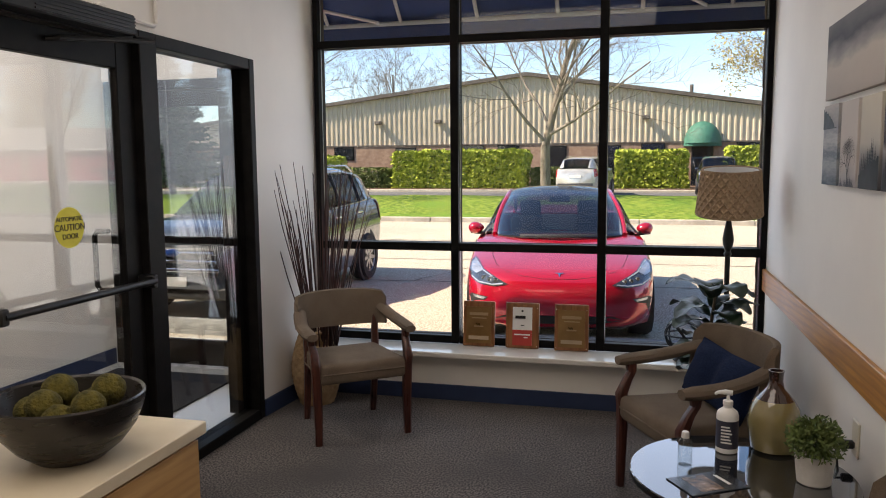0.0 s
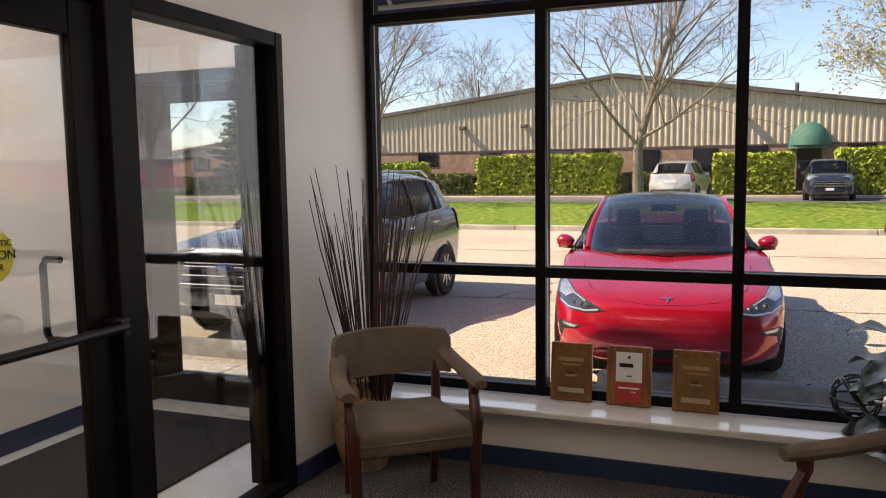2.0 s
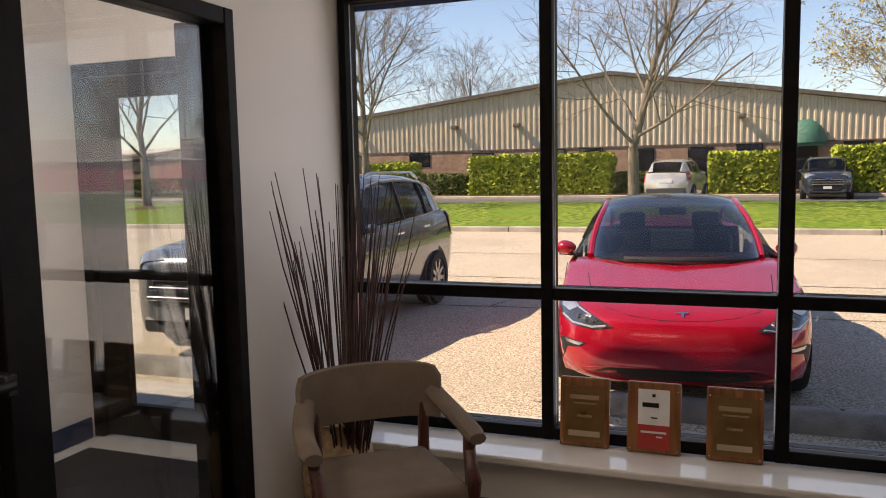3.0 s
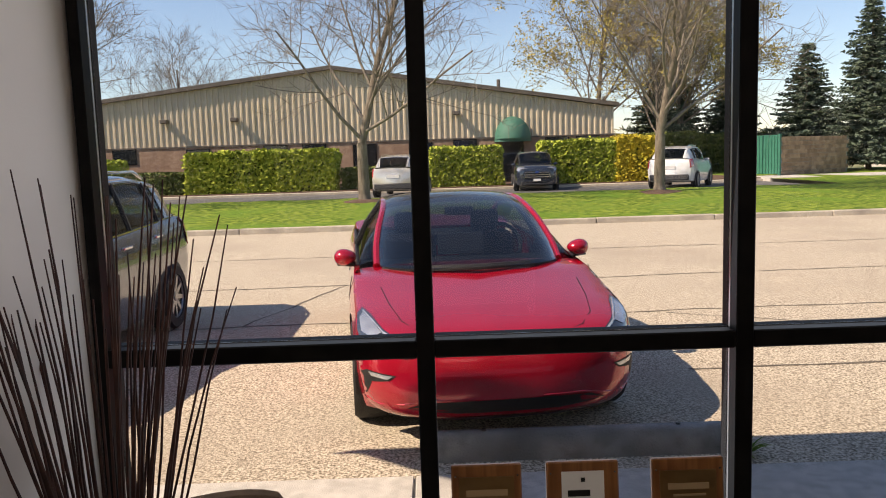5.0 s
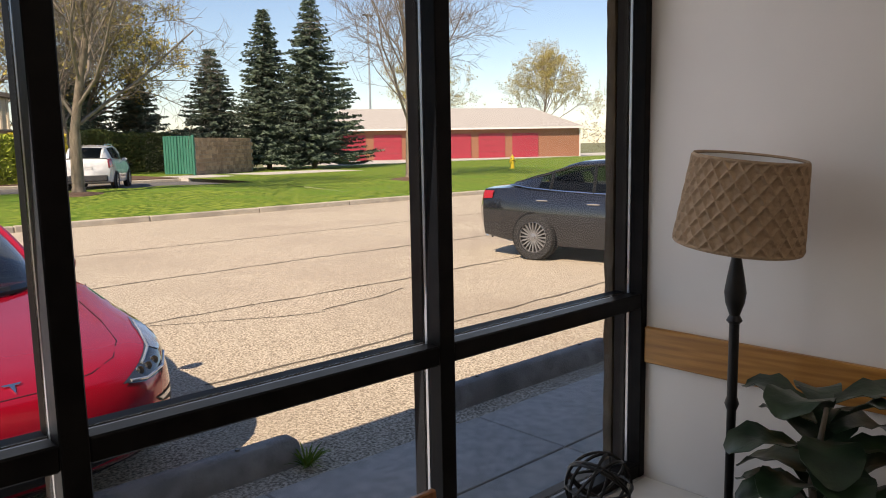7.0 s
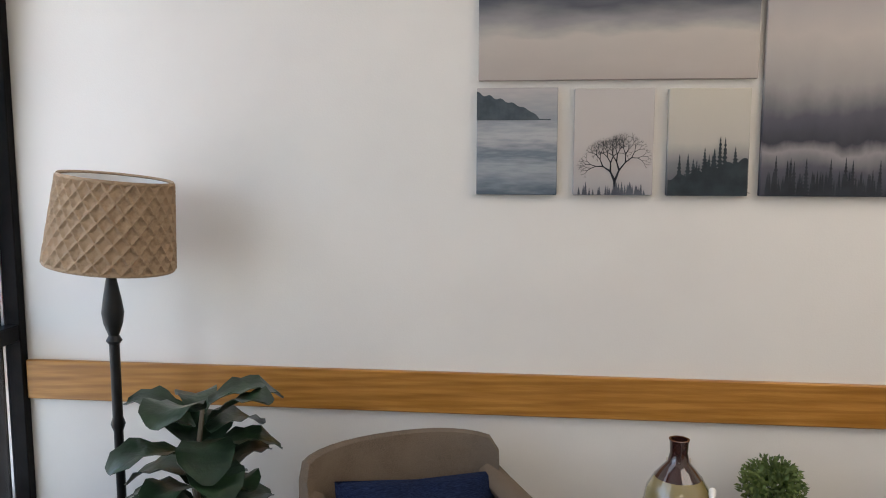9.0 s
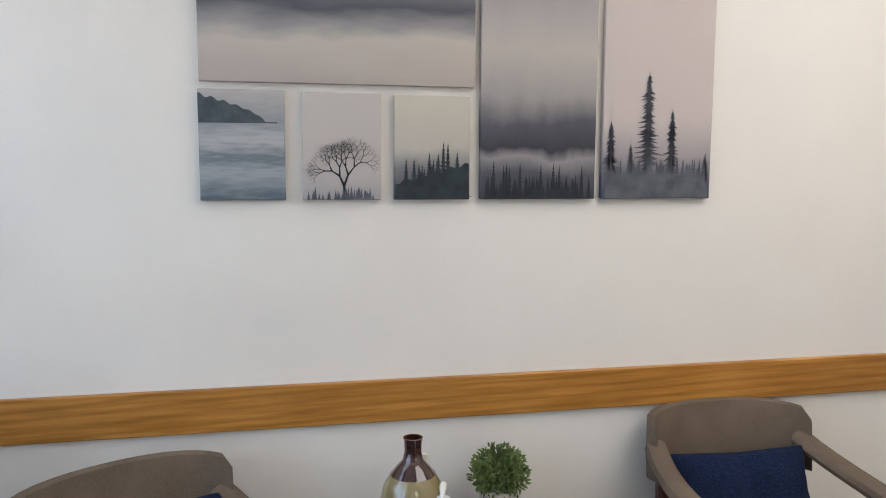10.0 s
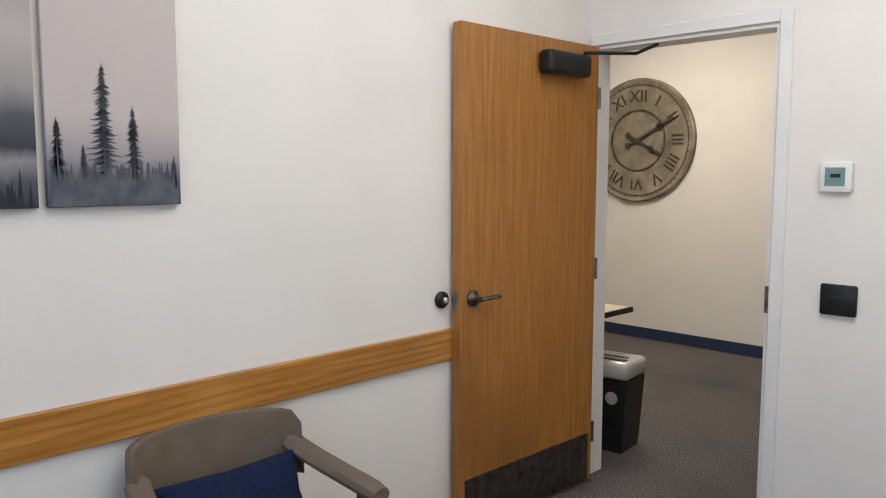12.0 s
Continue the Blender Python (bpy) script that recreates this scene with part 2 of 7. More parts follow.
structure("floor", box(XL - 0.15, YB - 3.3, -0.12, 4.2, YW + 0.2, 0.0), CARPET, "grey-brown flecked loop carpet floor", "floor")
structure("floor_entry", box(-4.0, 1.2, -0.12, XL - 0.15, 5.02, -0.002), TILE, "glossy pale vinyl floor of the entrance lobby", "floor")
structure("ceiling", box(-4.1, YB - 3.5, CEILZ, 4.3, YW + 0.2, CEILZ + 0.1), CEIL, "white ceiling over waiting room and office", "ceiling")
structure("wall_right", box(XR, YB - 0.12, 0, XR + 0.14, YW + 0.12, CEILZ), PAINT, "off-white painted wall with an oak rail", "wall")
low = box(XL, YW - 0.135, 0, XR, YW + 0.2, SILLZ - 0.03)
structure("wall_window", low, PAINT, "low cream wall under the big window", "wall")
structure("window_ledge", box(XL, YW - 0.255, SILLZ - 0.035, XR, YW - 0.001, SILLZ, 0.008, seg=2), SILL, "glossy cream laminate window ledge", "window ledge")
structure("wall_header", box(XL, YW - 0.065, CEILZ - 0.06, XR, YW + 0.2, CEILZ), PAINT, "narrow painted band over the window", "wall")

# back wall with its doorway
DX0, DX1, DTOP = -0.165, 0.712, 2.095
bk = box(XL - 0.15, YB - 0.12, 0, DX0, YB, CEILZ)
box(DX0, YB - 0.12, DTOP, DX1, YB, CEILZ, bm=bk)
box(DX1, YB - 0.12, 0, XR, YB, CEILZ, bm=bk)
structure("wall_back", bk, PAINT, "white painted wall with the office doorway", "wall")
cas = box(DX0 - 0.052, YB, 0, DX0, YB + 0.014, DTOP + 0.055, 0.004)
box(DX0, YB, DTOP, DX1, YB + 0.014, DTOP + 0.055, 0.004, bm=cas)
box(DX0, YB - 0.13, 0, DX0 + 0.016, YB, DTOP, bm=cas)
box(DX1 - 0.016, YB - 0.13, 0, DX1 - 0.002, YB + 0.012, DTOP, 0.003, bm=cas)
box(DX0 + 0.016, YB - 0.13, DTOP - 0.016, DX1 - 0.016, YB, DTOP, bm=cas)
box(DX0 + 0.016, YB - 0.085, 0, DX0 + 0.028, YB - 0.045, DTOP - 0.016, bm=cas)
structure("door_frame", cas, TRIM, "white painted metal door frame", "door frame")

# left wall with the dark metal storefront
SY0, SY1, STOP, XJ = 1.95, 4.045, 2.10, -2.083
lf = box(XL - 0.15, YB - 0.12, 0, XL, SY0, CEILZ)
poly([(XL - 0.15, SY1), (XL, SY1), (XJ, YW + 0.16), (XL - 0.15, YW + 0.2)], CEILZ, bm=lf)
box(XL - 0.15, SY0, STOP, XL, SY1, CEILZ, bm=lf)
structure("wall_left", lf, PAINT, "off-white wall round the inner entrance door", "wall")

# office behind the doorway
of = box(-1.4, -3.47, 0, 4.2, -3.35, CEILZ)
box(4.08, -3.35, 0, 4.2, YB - 0.12, CEILZ, bm=of)
box(-1.52, -3.47, 0, -1.4, YB - 0.12, CEILZ, bm=of)
box(XR + 0.14, YB - 0.12, 0, 4.08, YB, CEILZ, bm=of)
structure("wall_office", of, PAINT, "cream office walls beyond the doorway", "wall")
bbo = box(-1.4, -3.35, 0, 4.08, -3.338, 0.1, 0.003)
structure("baseboard_office", bbo, NAVY, "navy rubber baseboard in the office", "baseboard")

bb = box(XL + 0.012, YW - 0.147, 0, XR - 0.012, YW - 0.135, 0.1, 0.003)
poly([(XL, SY1 + 0.004), (XL + 0.013, SY1 + 0.004), (XJ + 0.001, YW - 0.135), (XJ - 0.03, YW - 0.135)], 0.1, bm=bb)
box(XR - 0.012, 0.72, 0, XR, YW - 0.135, 0.1, 0.003, bm=bb)
box(XL, YB, 0, XL + 0.012, SY0 - 0.004, 0.1, 0.003, bm=bb)
box(XL + 0.012, YB, 0, DX0 - 0.056, YB + 0.012, 0.1, 0.003, bm=bb)
structure("baseboard", bb, NAVY, "navy blue rubber baseboard", "baseboard")
structure("chair_rail", box(XR - 0.02, YB, 0.752, XR, YW - 0.002, 0.878, 0.003), OAK, "honey oak board running along the wall", "chair rail")

# entrance lobby beside the room
vb = box(-4.0, 1.2, 0, -3.86, 5.0, CEILZ)
box(-3.86, 1.2, 0, XL - 0.15, 1.32, CEILZ, bm=vb)
box(-4.0, 4.95, 2.12, XL - 0.15, 5.09, CEILZ, bm=vb)
box(-2.46, 4.95, 0, XL - 0.15, 5.09, 2.12, bm=vb)
structure("wall_entry", vb, PAINT, "white walls of the entrance lobby", "wall")
vbb = box(-3.86, 1.32, 0, -3.848, 4.94, 0.12, 0.003)
box(-2.46, 4.936, 0, XL - 0.152, 4.948, 0.12, 0.003, bm=vbb)
structure("baseboard_entry", vbb, NAVY, "navy rubber baseboard in the lobby", "baseboard")
tagged(part("entrance_mat", box(-3.72, 1.9, 0.0, -2.72, 4.78, 0.012, 0.004), MAT), "black ribbed entrance mat on the lobby floor", "mat")


# ---- windows and storefronts ----
def bar_frame(name, parent, boxes, mat=BRONZE, bevel=0.004):
    for bx in boxes:
        part(name, box(*bx, bevel), mat, parent)


win = tagged(thing("window_1", pose(0, 0, 0), "large dark-framed storefront window in three bays", "window"), kind="structure")
MX = [XJ + 0.016, -1.135, -0.21, XR - 0.017]
FY0, FYB, FY1 = YW, YW + 0.052, YW + 0.113
ZT = CEILZ - 0.06
for i, x in enumerate(MX):
    half = 0.026 if 0 < i < 3 else 0.0165
    part("mullion", box(x - half, FY0, SILLZ, x + half, FYB, ZT, 0.003), BRONZE, win)
    part("outer_mullion", box(x - half, FYB + 0.016, SILLZ, x + half, FY1, ZT, 0.003), BRONZE_DAYLIT, win, "bronze outer profile, daylight put into its lighter colour")
    for sx in ([1] if i == 0 else [-1] if i == 3 else [-1, 1]):
        xe = x + sx * half
        part("glazing_bead", box(min(xe, xe - sx * 0.012), FYB + 0.0005, SILLZ, max(xe, xe - sx * 0.012), FYB + 0.0095, ZT), ALU, win, "bright aluminium glazing strip")
    part("gasket", box(x - half + 0.013, FYB, SILLZ, x + half - 0.013, FYB + 0.016, ZT), RUBBER, win)
for i in range(3):
    a = MX[i] + (0.026 if i else 0.0165)
    b = MX[i + 1] - (0.026 if i < 2 else 0.0165)
    for z0, z1 in ((SILLZ, 0.385), (0.942, 0.994), (2.255, 2.302), (ZT - 0.05, ZT)):
        part("rail", box(a, FY0 + 0.002, z0, b, FYB, z1, 0.004), BRONZE, win)
        part("rail_bead", box(a, FYB + 0.001, z0 + 0.004, b, FYB + 0.012, z1 - 0.003), BEADK, win, "glossy black glazing strip")
        part("outer_rail", box(a, FYB + 0.0165, z0, b, FY1 - 0.003, z1, 0.003), BRONZE_DAYLIT, win)
    for z0, z1 in ((0.385, 0.942), (0.994, 2.255), (2.302, ZT - 0.05)):
        part("pane", box(a, FYB + 0.0125, z0, b, FYB + 0.0165, z1), GLASS, win)

inner = tagged(thing("door_1", pose(0, 0, 0), "dark metal storefront with a closed glass door and sidelight", "entrance door"), kind="structure")
fx0, fx1 = XL - 0.11, XL + 0.012
bar_frame("frame_post", inner, [(fx0, SY0, 0, fx1, SY0 + 0.05, STOP), (fx0, 3.0, 0, fx1, 3.125, STOP), (fx0, SY1 - 0.055, 0, fx1, SY1, STOP)])
bar_frame("frame_head", inner, [(fx0 + 0.002, SY0 + 0.05, STOP - 0.06, fx1 - 0.002, 3.0, STOP), (fx0 + 0.002, 3.125, STOP - 0.06, fx1 - 0.002, SY1 - 0.055, STOP)])
bar_frame("frame_sill", inner, [(fx0 + 0.002, 3.125, 0, fx1 - 0.002, SY1 - 0.055, 0.06)])
bar_frame("inner_post", inner, [(fx0 - 0.03, SY1 - 0.15, 0.06, fx0 + 0.03, SY1 - 0.055, STOP - 0.06)])
part("pane", box(XL - 0.052, 3.125, 0.06, XL - 0.046, SY1 - 0.055, STOP - 0.06), GLASS2, inner)
leaf = part("door_leaf", box(XL - 0.07, SY0 + 0.052, 0.01, XL - 0.025, SY0 + 0.15, STOP - 0.065, 0.004), BRONZE, inner)
for bx in [(XL - 0.07, 2.885, 0.01, XL - 0.025, 2.996, STOP - 0.065), (XL - 0.07, SY0 + 0.15, STOP - 0.18, XL - 0.025, 2.885, STOP - 0.065), (XL - 0.07, SY0 + 0.15, 0.01, XL - 0.025, 2.885, 0.26)]:
    part("stile", box(*bx, 0.004), BRONZE, leaf)
part("door_pane", box(XL - 0.05, SY0 + 0.15, 0.26, XL - 0.044, 2.885, STOP - 0.18), GLASS2, leaf)
pb = tube([(XL + 0.05, 2.12, 0.985), (XL + 0.05, 2.98, 0.985)], 0.016, 10)
box(XL - 0.025, 2.10, 0.955, XL + 0.06, 2.14, 1.015, 0.006, bm=pb)
box(XL - 0.025, 2.955, 0.955, XL + 0.06, 2.99, 1.015, 0.006, bm=pb)
part("push_bar", pb, BLACK, leaf, "black push bar", True)
part("pull_handle", tube([(XL - 0.07, 2.84, 1.22), (XL - 0.13, 2.84, 1.22), (XL - 0.145, 2.84, 1.2), (XL - 0.145, 2.84, 0.98), (XL - 0.13, 2.84, 0.96), (XL - 0.07, 2.84, 0.96)], 0.012, 8), BLACK, leaf, "", True)
YELLOW = varied("yellow_decal", (0.62, 0.56, 0.03), (0.7, 0.63, 0.05), 20, 0.6)
dec = part("caution_decal", lathe([(0.082, 0), (0.082, 0.002)], 40), YELLOW, leaf, "round yellow automatic caution door decal", m=pose(XL - 0.0435, 2.57, 1.26, 0, 90, 0))
for txt, z, s in (("AUTOMATIC", 0.034, 0.026), ("CAUTION", 0.0, 0.038), ("DOOR", -0.036, 0.03)):
    words(txt, s, 0.0006, BLACK, leaf, pose(XL - 0.0395, 2.57, 1.26 + z, 90, 0, 90))
cl = box(XL + 0.012, 2.02, 2.045, XL + 0.10, 2.86, 2.13, 0.006)
for k in range(5):
    box(XL + 0.10, 2.3, 2.055 + k * 0.014, XL + 0.104, 2.855, 2.062 + k * 0.014, bm=cl)
part("door_operator", cl, BLACK, inner, "black ribbed automatic door operator box")
part("operator_arm", tube([(XL + 0.09, 2.86, 2.04), (XL + 0.12, 2.95, 2.035), (XL + 0.02, 2.5, 1.99), (XL - 0.02, 2.48, 1.985)], 0.011, 8), BLACK, inner)

outer = tagged(thing("door_2", pose(0, 0, 0), "dark metal outer glass door of the lobby", "entrance door"), kind="structure")
bar_frame("frame_post", outer, [(-3.86, 4.96, 0, -3.79, 5.08, 2.12), (-2.545, 4.96, 0, -2.46, 5.08, 2.12)])
bar_frame("frame_head", outer, [(-3.79, 4.962, 2.05, -2.545, 5.078, 2.12)])
oleaf = part("door_leaf", box(-3.785, 4.99, 0.01, -3.6, 5.035, 2.045, 0.004), BRONZE, outer)
for bx in [(-2.66, 4.99, 0.01, -2.55, 5.035, 2.045), (-3.6, 4.99, 1.93, -2.66, 5.035, 2.045), (-3.6, 4.99, 0.01, -2.66, 5.035, 0.2), (-3.6, 4.96, 0.93, -2.66, 4.985, 0.985)]:
    part("stile", box(*bx, 0.004), BRONZE, oleaf)
part("door_pane", box(-3.6, 5.01, 0.2, -2.66, 5.016, 1.93), GLASS, oleaf)

# conduit over the entrance door
cond = tube([(XL + 0.012, 3.135, CEILZ), (XL + 0.012, 3.135, 2.15), (XL + 0.012, 3.11, 2.132), (XL + 0.012, 2.78, 2.14)], 0.011, 8)
box(XL, 2.72, 2.13, XL + 0.03, 2.78, 2.165, 0.006, bm=cond)
tagged(part("conduit", cond, PAINT, smooth=True), "wall-painted cable conduit above the entrance door", "conduit")

# office door standing open against the wall
od = tagged(thing("door_3", pose(0.652, YB + 0.035, 0, 0, 0, -1.2), "honey oak office door standing open against the wall", "door"), kind="structure")
dl = part("door_leaf", box(0, 0, 0.012, 0.045, 0.91, 2.085, 0.002), OAKDOOR, od)
part("kick_plate", box(-0.004, 0.03, 0.02, 0, 0.88, 0.25, 0.001), DKCHROME, dl, "dark scuffed metal kick plate")
hb = lathe([(0.034, 0), (0.034, 0.008), (0.02, 0.014), (0.012, 0.02), (0.012, 0.05)], 20)
hd = part("lever_handle", hb, DKCHROME, dl, "dark nickel lever handle", True, pose(0, 0.84, 1.0, 0, -90, 0))
part("lever", tube([(-0.045, 0.84, 1.0), (-0.05, 0.82, 1.0), (-0.05, 0.725, 1.003)], [0.011, 0.010, 0.008], 8), DKCHROME, dl, "", True)
part("latch_plate", box(0.012, 0.9095, 0.965, 0.034, 0.9118, 1.03), ALU, dl)
part("door_closer", box(-0.075, 0.15, 1.925, 0, 0.45, 2.025, 0.02, seg=3), BLACK, dl, "black door closer", True)
part("closer_arm", tube([(-0.06, 0.2, 2.03), (-0.16, -0.06, 2.045), (-0.28, -0.04, 2.07)], 0.008, 6), BLACK, dl)
for z in (0.25, 1.05, 1.85):
    part("hinge", tube([(-0.004, -0.004, z - 0.05), (-0.004, -0.004, z + 0.05)], 0.007, 8), DKCHROME, dl)
dst = thing("door_stop", pose(XR, 0.70, 1.0, 0, -90, 0), "black round rubber door stop on the wall", "door stop")
part("cup", lathe([(0.034, 0), (0.034, 0.012), (0.026, 0.02), (0.016, 0.02), (0.014, 0.01)], 20), BLACK, dst, "", True)
part("buffer", lathe([(0.013, 0.01), (0.013, 0.03), (0.008, 0.034)], 14), ALU, dst, "", True)

th = thing("thermostat", pose(-0.40, YB, 1.49), "white wall thermostat with a grey screen", "thermostat")
part("housing", box(-0.058, 0, -0.058, 0.058, 0.026, 0.058, 0.008, seg=2), TRIM, th, "", True)
part("screen", box(-0.036, 0.026, -0.034, 0.036, 0.0275, 0.036), varied("lcd", (0.16, 0.25, 0.25), (0.2, 0.3, 0.29), 9, 0.2), th, "grey-green screen")
part("digits", box(-0.02, 0.0275, -0.002, 0.016, 0.028, 0.012), BLACK, th)
pl = thing("wall_plate", pose(-0.43, YB, 1.022), "black square access plate on the wall", "wall plate")
part("housing", box(-0.066, 0, -0.06, 0.066, 0.02, 0.06, 0.008, seg=2), BLACK, pl, "", True)
part("seam", box(-0.045, 0.02, 0.01, 0.045, 0.0212, 0.013), RUBBER, pl)
stk = thing("strike_plate", pose(DX0, YB - 0.03, 0.99), "dark metal strike plate in the door frame", "strike plate")
part("plate", box(-0.0, -0.02, -0.055, 0.019, 0.033, 0.055, 0.001), DKCHROME, stk)


# unseen ceiling panels: room and office ones inferred, lobby one added as fill
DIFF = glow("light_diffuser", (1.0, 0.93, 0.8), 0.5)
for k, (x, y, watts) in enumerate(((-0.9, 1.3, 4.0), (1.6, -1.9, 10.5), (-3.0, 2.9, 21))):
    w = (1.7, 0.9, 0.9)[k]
    cl = thing("unseen_ceiling_light", pose(x, y, CEILZ), "unseen added flat square ceiling light panel with white frame", "ceiling light", "ceiling lights")
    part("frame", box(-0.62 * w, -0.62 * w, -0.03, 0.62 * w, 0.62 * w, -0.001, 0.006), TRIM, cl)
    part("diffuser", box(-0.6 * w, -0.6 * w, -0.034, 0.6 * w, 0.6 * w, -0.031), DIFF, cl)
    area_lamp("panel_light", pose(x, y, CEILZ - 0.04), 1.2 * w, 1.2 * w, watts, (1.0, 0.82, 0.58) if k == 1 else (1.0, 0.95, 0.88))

# ---- outdoors: ground and buildings ----
LOT = varied("old_concrete_lot", (0.19, 0.155, 0.11), (0.74, 0.65, 0.51), 58, 0.95, 0.8, 90, 4, c3=(0.40, 0.34, 0.265), scale3=0.35, spec=0.2, contrast=(0.36, 0.62))
WALKWAY = varied("walkway_concrete", (0.47, 0.445, 0.40), (0.62, 0.585, 0.53), 14, 0.9, 0.4, 120, 8, c3=(0.43, 0.405, 0.36), scale3=1.5, spec=0.2)
KERB = varied("kerb_concrete", (0.44, 0.39, 0.31), (0.56, 0.5, 0.41), 9, 0.9, 0.5, 60, c3=(0.34, 0.3, 0.25), scale3=1.2, spec=0.2)
STOPC = varied("wheel_stop_concrete", (0.27, 0.265, 0.25), (0.4, 0.39, 0.37), 12, 0.95, 0.7, 70, c3=(0.2, 0.195, 0.185), scale3=3, spec=0.2)
GRASS = varied("lawn", (0.06, 0.12, 0.012), (0.24, 0.31, 0.045), 6, 0.9, 1.0, 40, 12, c3=(0.12, 0.22, 0.025), scale3=0.5, spec=0.12, contrast=(0.4, 0.6))
ROAD = varied("asphalt", (0.10, 0.10, 0.10), (0.155, 0.15, 0.145), 20, 0.9, 0.3, 80, c3=(0.17, 0.165, 0.16), scale3=0.3, spec=0.2)
FIELD = varied("far_ground", (0.14, 0.17, 0.06), (0.22, 0.2, 0.1), 0.4, 0.95)
MULCH = varied("mulch", (0.07, 0.04, 0.025), (0.17, 0.1, 0.065), 30, 1.0, 0.9, 50)
CRACK = varied("crack_filler", (0.10, 0.085, 0.065), (0.17, 0.145, 0.11), 9, 0.9)

structure("ground", box(-900, 50, -0.6, 900, 1200, 0.02), FIELD, "flat far ground to the horizon", "ground")
structure("parking_lot", box(-90, 6.62, -0.6, 120, 21.9, GZ), LOT, "pale weathered concrete parking lot", "parking lot")
structure("ground_behind", box(-900, -600, -0.6, 900, 4.6, GZ - 0.02), FIELD, "plain ground behind the building", "ground")
walkway = tagged(thing("pavement", pose(0, 0, 0), "grey concrete walkway along the building", "pavement"), kind="structure")
part("bed", box(-60, 4.6, -0.6, 80, 6.62, GZ + 0.005), STOPC, walkway)
for i in range(-9, 12):
    x0 = 0.28 + i * 1.52
    for y0, y1 in ((5.11, 5.92), (5.935, 6.62)):
        part("slab", box(x0, y0, GZ, x0 + 1.505, y1, GZ + 0.02, 0.004), WALKWAY, walkway)


# grass bank, rising to the side road
def profile_slab(profile, x0, x1, step, depth=0.5, rough=0.0):
    b = bmesh.new()
    n = max(1, int((x1 - x0) / step))
    rows = []
    for y, z in profile:
        rows.append([b.verts.new((x0 + (x1 - x0) * i / n, y, z + rough * noise.noise((i * 0.7, y * 0.8, 3.1)))) for i in range(n + 1)])
    for p, q in zip(rows, rows[1:]):
        for i in range(n):
            b.faces.new((p[i], p[i + 1], q[i + 1], q[i]))
    lo = [[b.verts.new((v.co.x, v.co.y, v.co.z - depth)) for v in r] for r in (rows[0], rows[-1])]
    for r, s in ((rows[0], lo[0]), (rows[-1], lo[1])):
        for i in range(n):
            b.faces.new((r[i], r[i + 1], s[i + 1], s[i]))
    return b


bank = [(22.06, -0.10), (23.5, -0.05), (25, 0.0), (26.5, 0.05), (28, 0.10), (29.5, 0.16), (30.6, 0.2)]
structure("grass_bank", profile_slab(bank, -90, 14.0, 1.0, rough=0.05), GRASS, "bright green mown grass strip", "grass", True)
bank2 = [(22.06, -0.10), (24, -0.03), (27, 0.08), (30, 0.16), (34, 0.2), (40, 0.2), (50, 0.2)]
structure("lawn", profile_slab(bank2, 14.0, 120, 1.5, rough=0.06), GRASS, "wide green lawn with spruces", "grass", True)
structure("road", box(-90, 30.6, -0.5, 14.0, 37.8, 0.06), ROAD, "dark asphalt side road with parked cars", "road")
structure("kerb_far", box(-90, 37.8, -0.5, 14, 38.0, 0.18, 0.03), KERB, "pale concrete kerb", "kerb")
structure("planting_bed", box(-90, 38.0, -0.5, 14.0, 50, 0.22), MULCH, "brown mulch bed before the building", "planting bed")
kerb = tagged(thing("kerb", pose(0, 0, 0), "weathered concrete kerb along the grass", "kerb"), kind="structure")
for i in range(-22, 32):
    part("kerb_stone", box(i * 3.0, 21.9, -0.5, i * 3.0 + 2.985, 22.07, -0.08 + 0.006 * math.sin(i * 2.1), 0.025, seg=2), KERB, kerb)
structure("driveway", box(14.0, 37.0, -0.5, 24.0, 40.5, 0.215), WALKWAY, "concrete apron before the refuse enclosure", "driveway")
structure("garage_drive", box(30, 47.5, -0.5, 120, 58, 0.24), WALKWAY, "pale concrete drive before the garages", "driveway")


# cracks and joints across the lot
def crack(x0, y0, x1, y1, w, seed):
    rng = random.Random(seed)
    b = bmesh.new()
    n = max(8, int(math.hypot(x1 - x0, y1 - y0) / 0.25))
    left, right = [], []
    dx, dy = (x1 - x0), (y1 - y0)
    ln = math.hypot(dx, dy)
    nx, ny = -dy / ln, dx / ln
    off = 0
    for i in range(n + 1):
        off += rng.uniform(-0.035, 0.035)
        off *= 0.93
        ww = w * rng.uniform(0.4, 1.3)
        x, y = x0 + dx * i / n + nx * off, y0 + dy * i / n + ny * off
        left.append(b.verts.new((x + nx * ww, y + ny * ww, GZ + 0.004)))
        right.append(b.verts.new((x - nx * ww, y - ny * ww, GZ + 0.004)))
    for i in range(n):
        b.faces.new((left[i], left[i + 1], right[i + 1], right[i]))
    return b


for i, c in enumerate([(-12, 10.6, 14, 11.2, 0.02), (-12, 13.3, 20, 13.6, 0.022), (-12, 16.6, 22, 16.9, 0.022), (0.9, 8.6, 13, 9.1, 0.018), (-3.2, 10.8, -2.4, 13.4, 0.018), (1.4, 10.8, 3.0, 10.1, 0.012), (3.0, 10.1, 4.4, 10.4, 0.016)]):
    structure("lot_crack", crack(*c, 40 + i), CRACK, "dark crack across the concrete lot", "crack")


WSY = 6.83


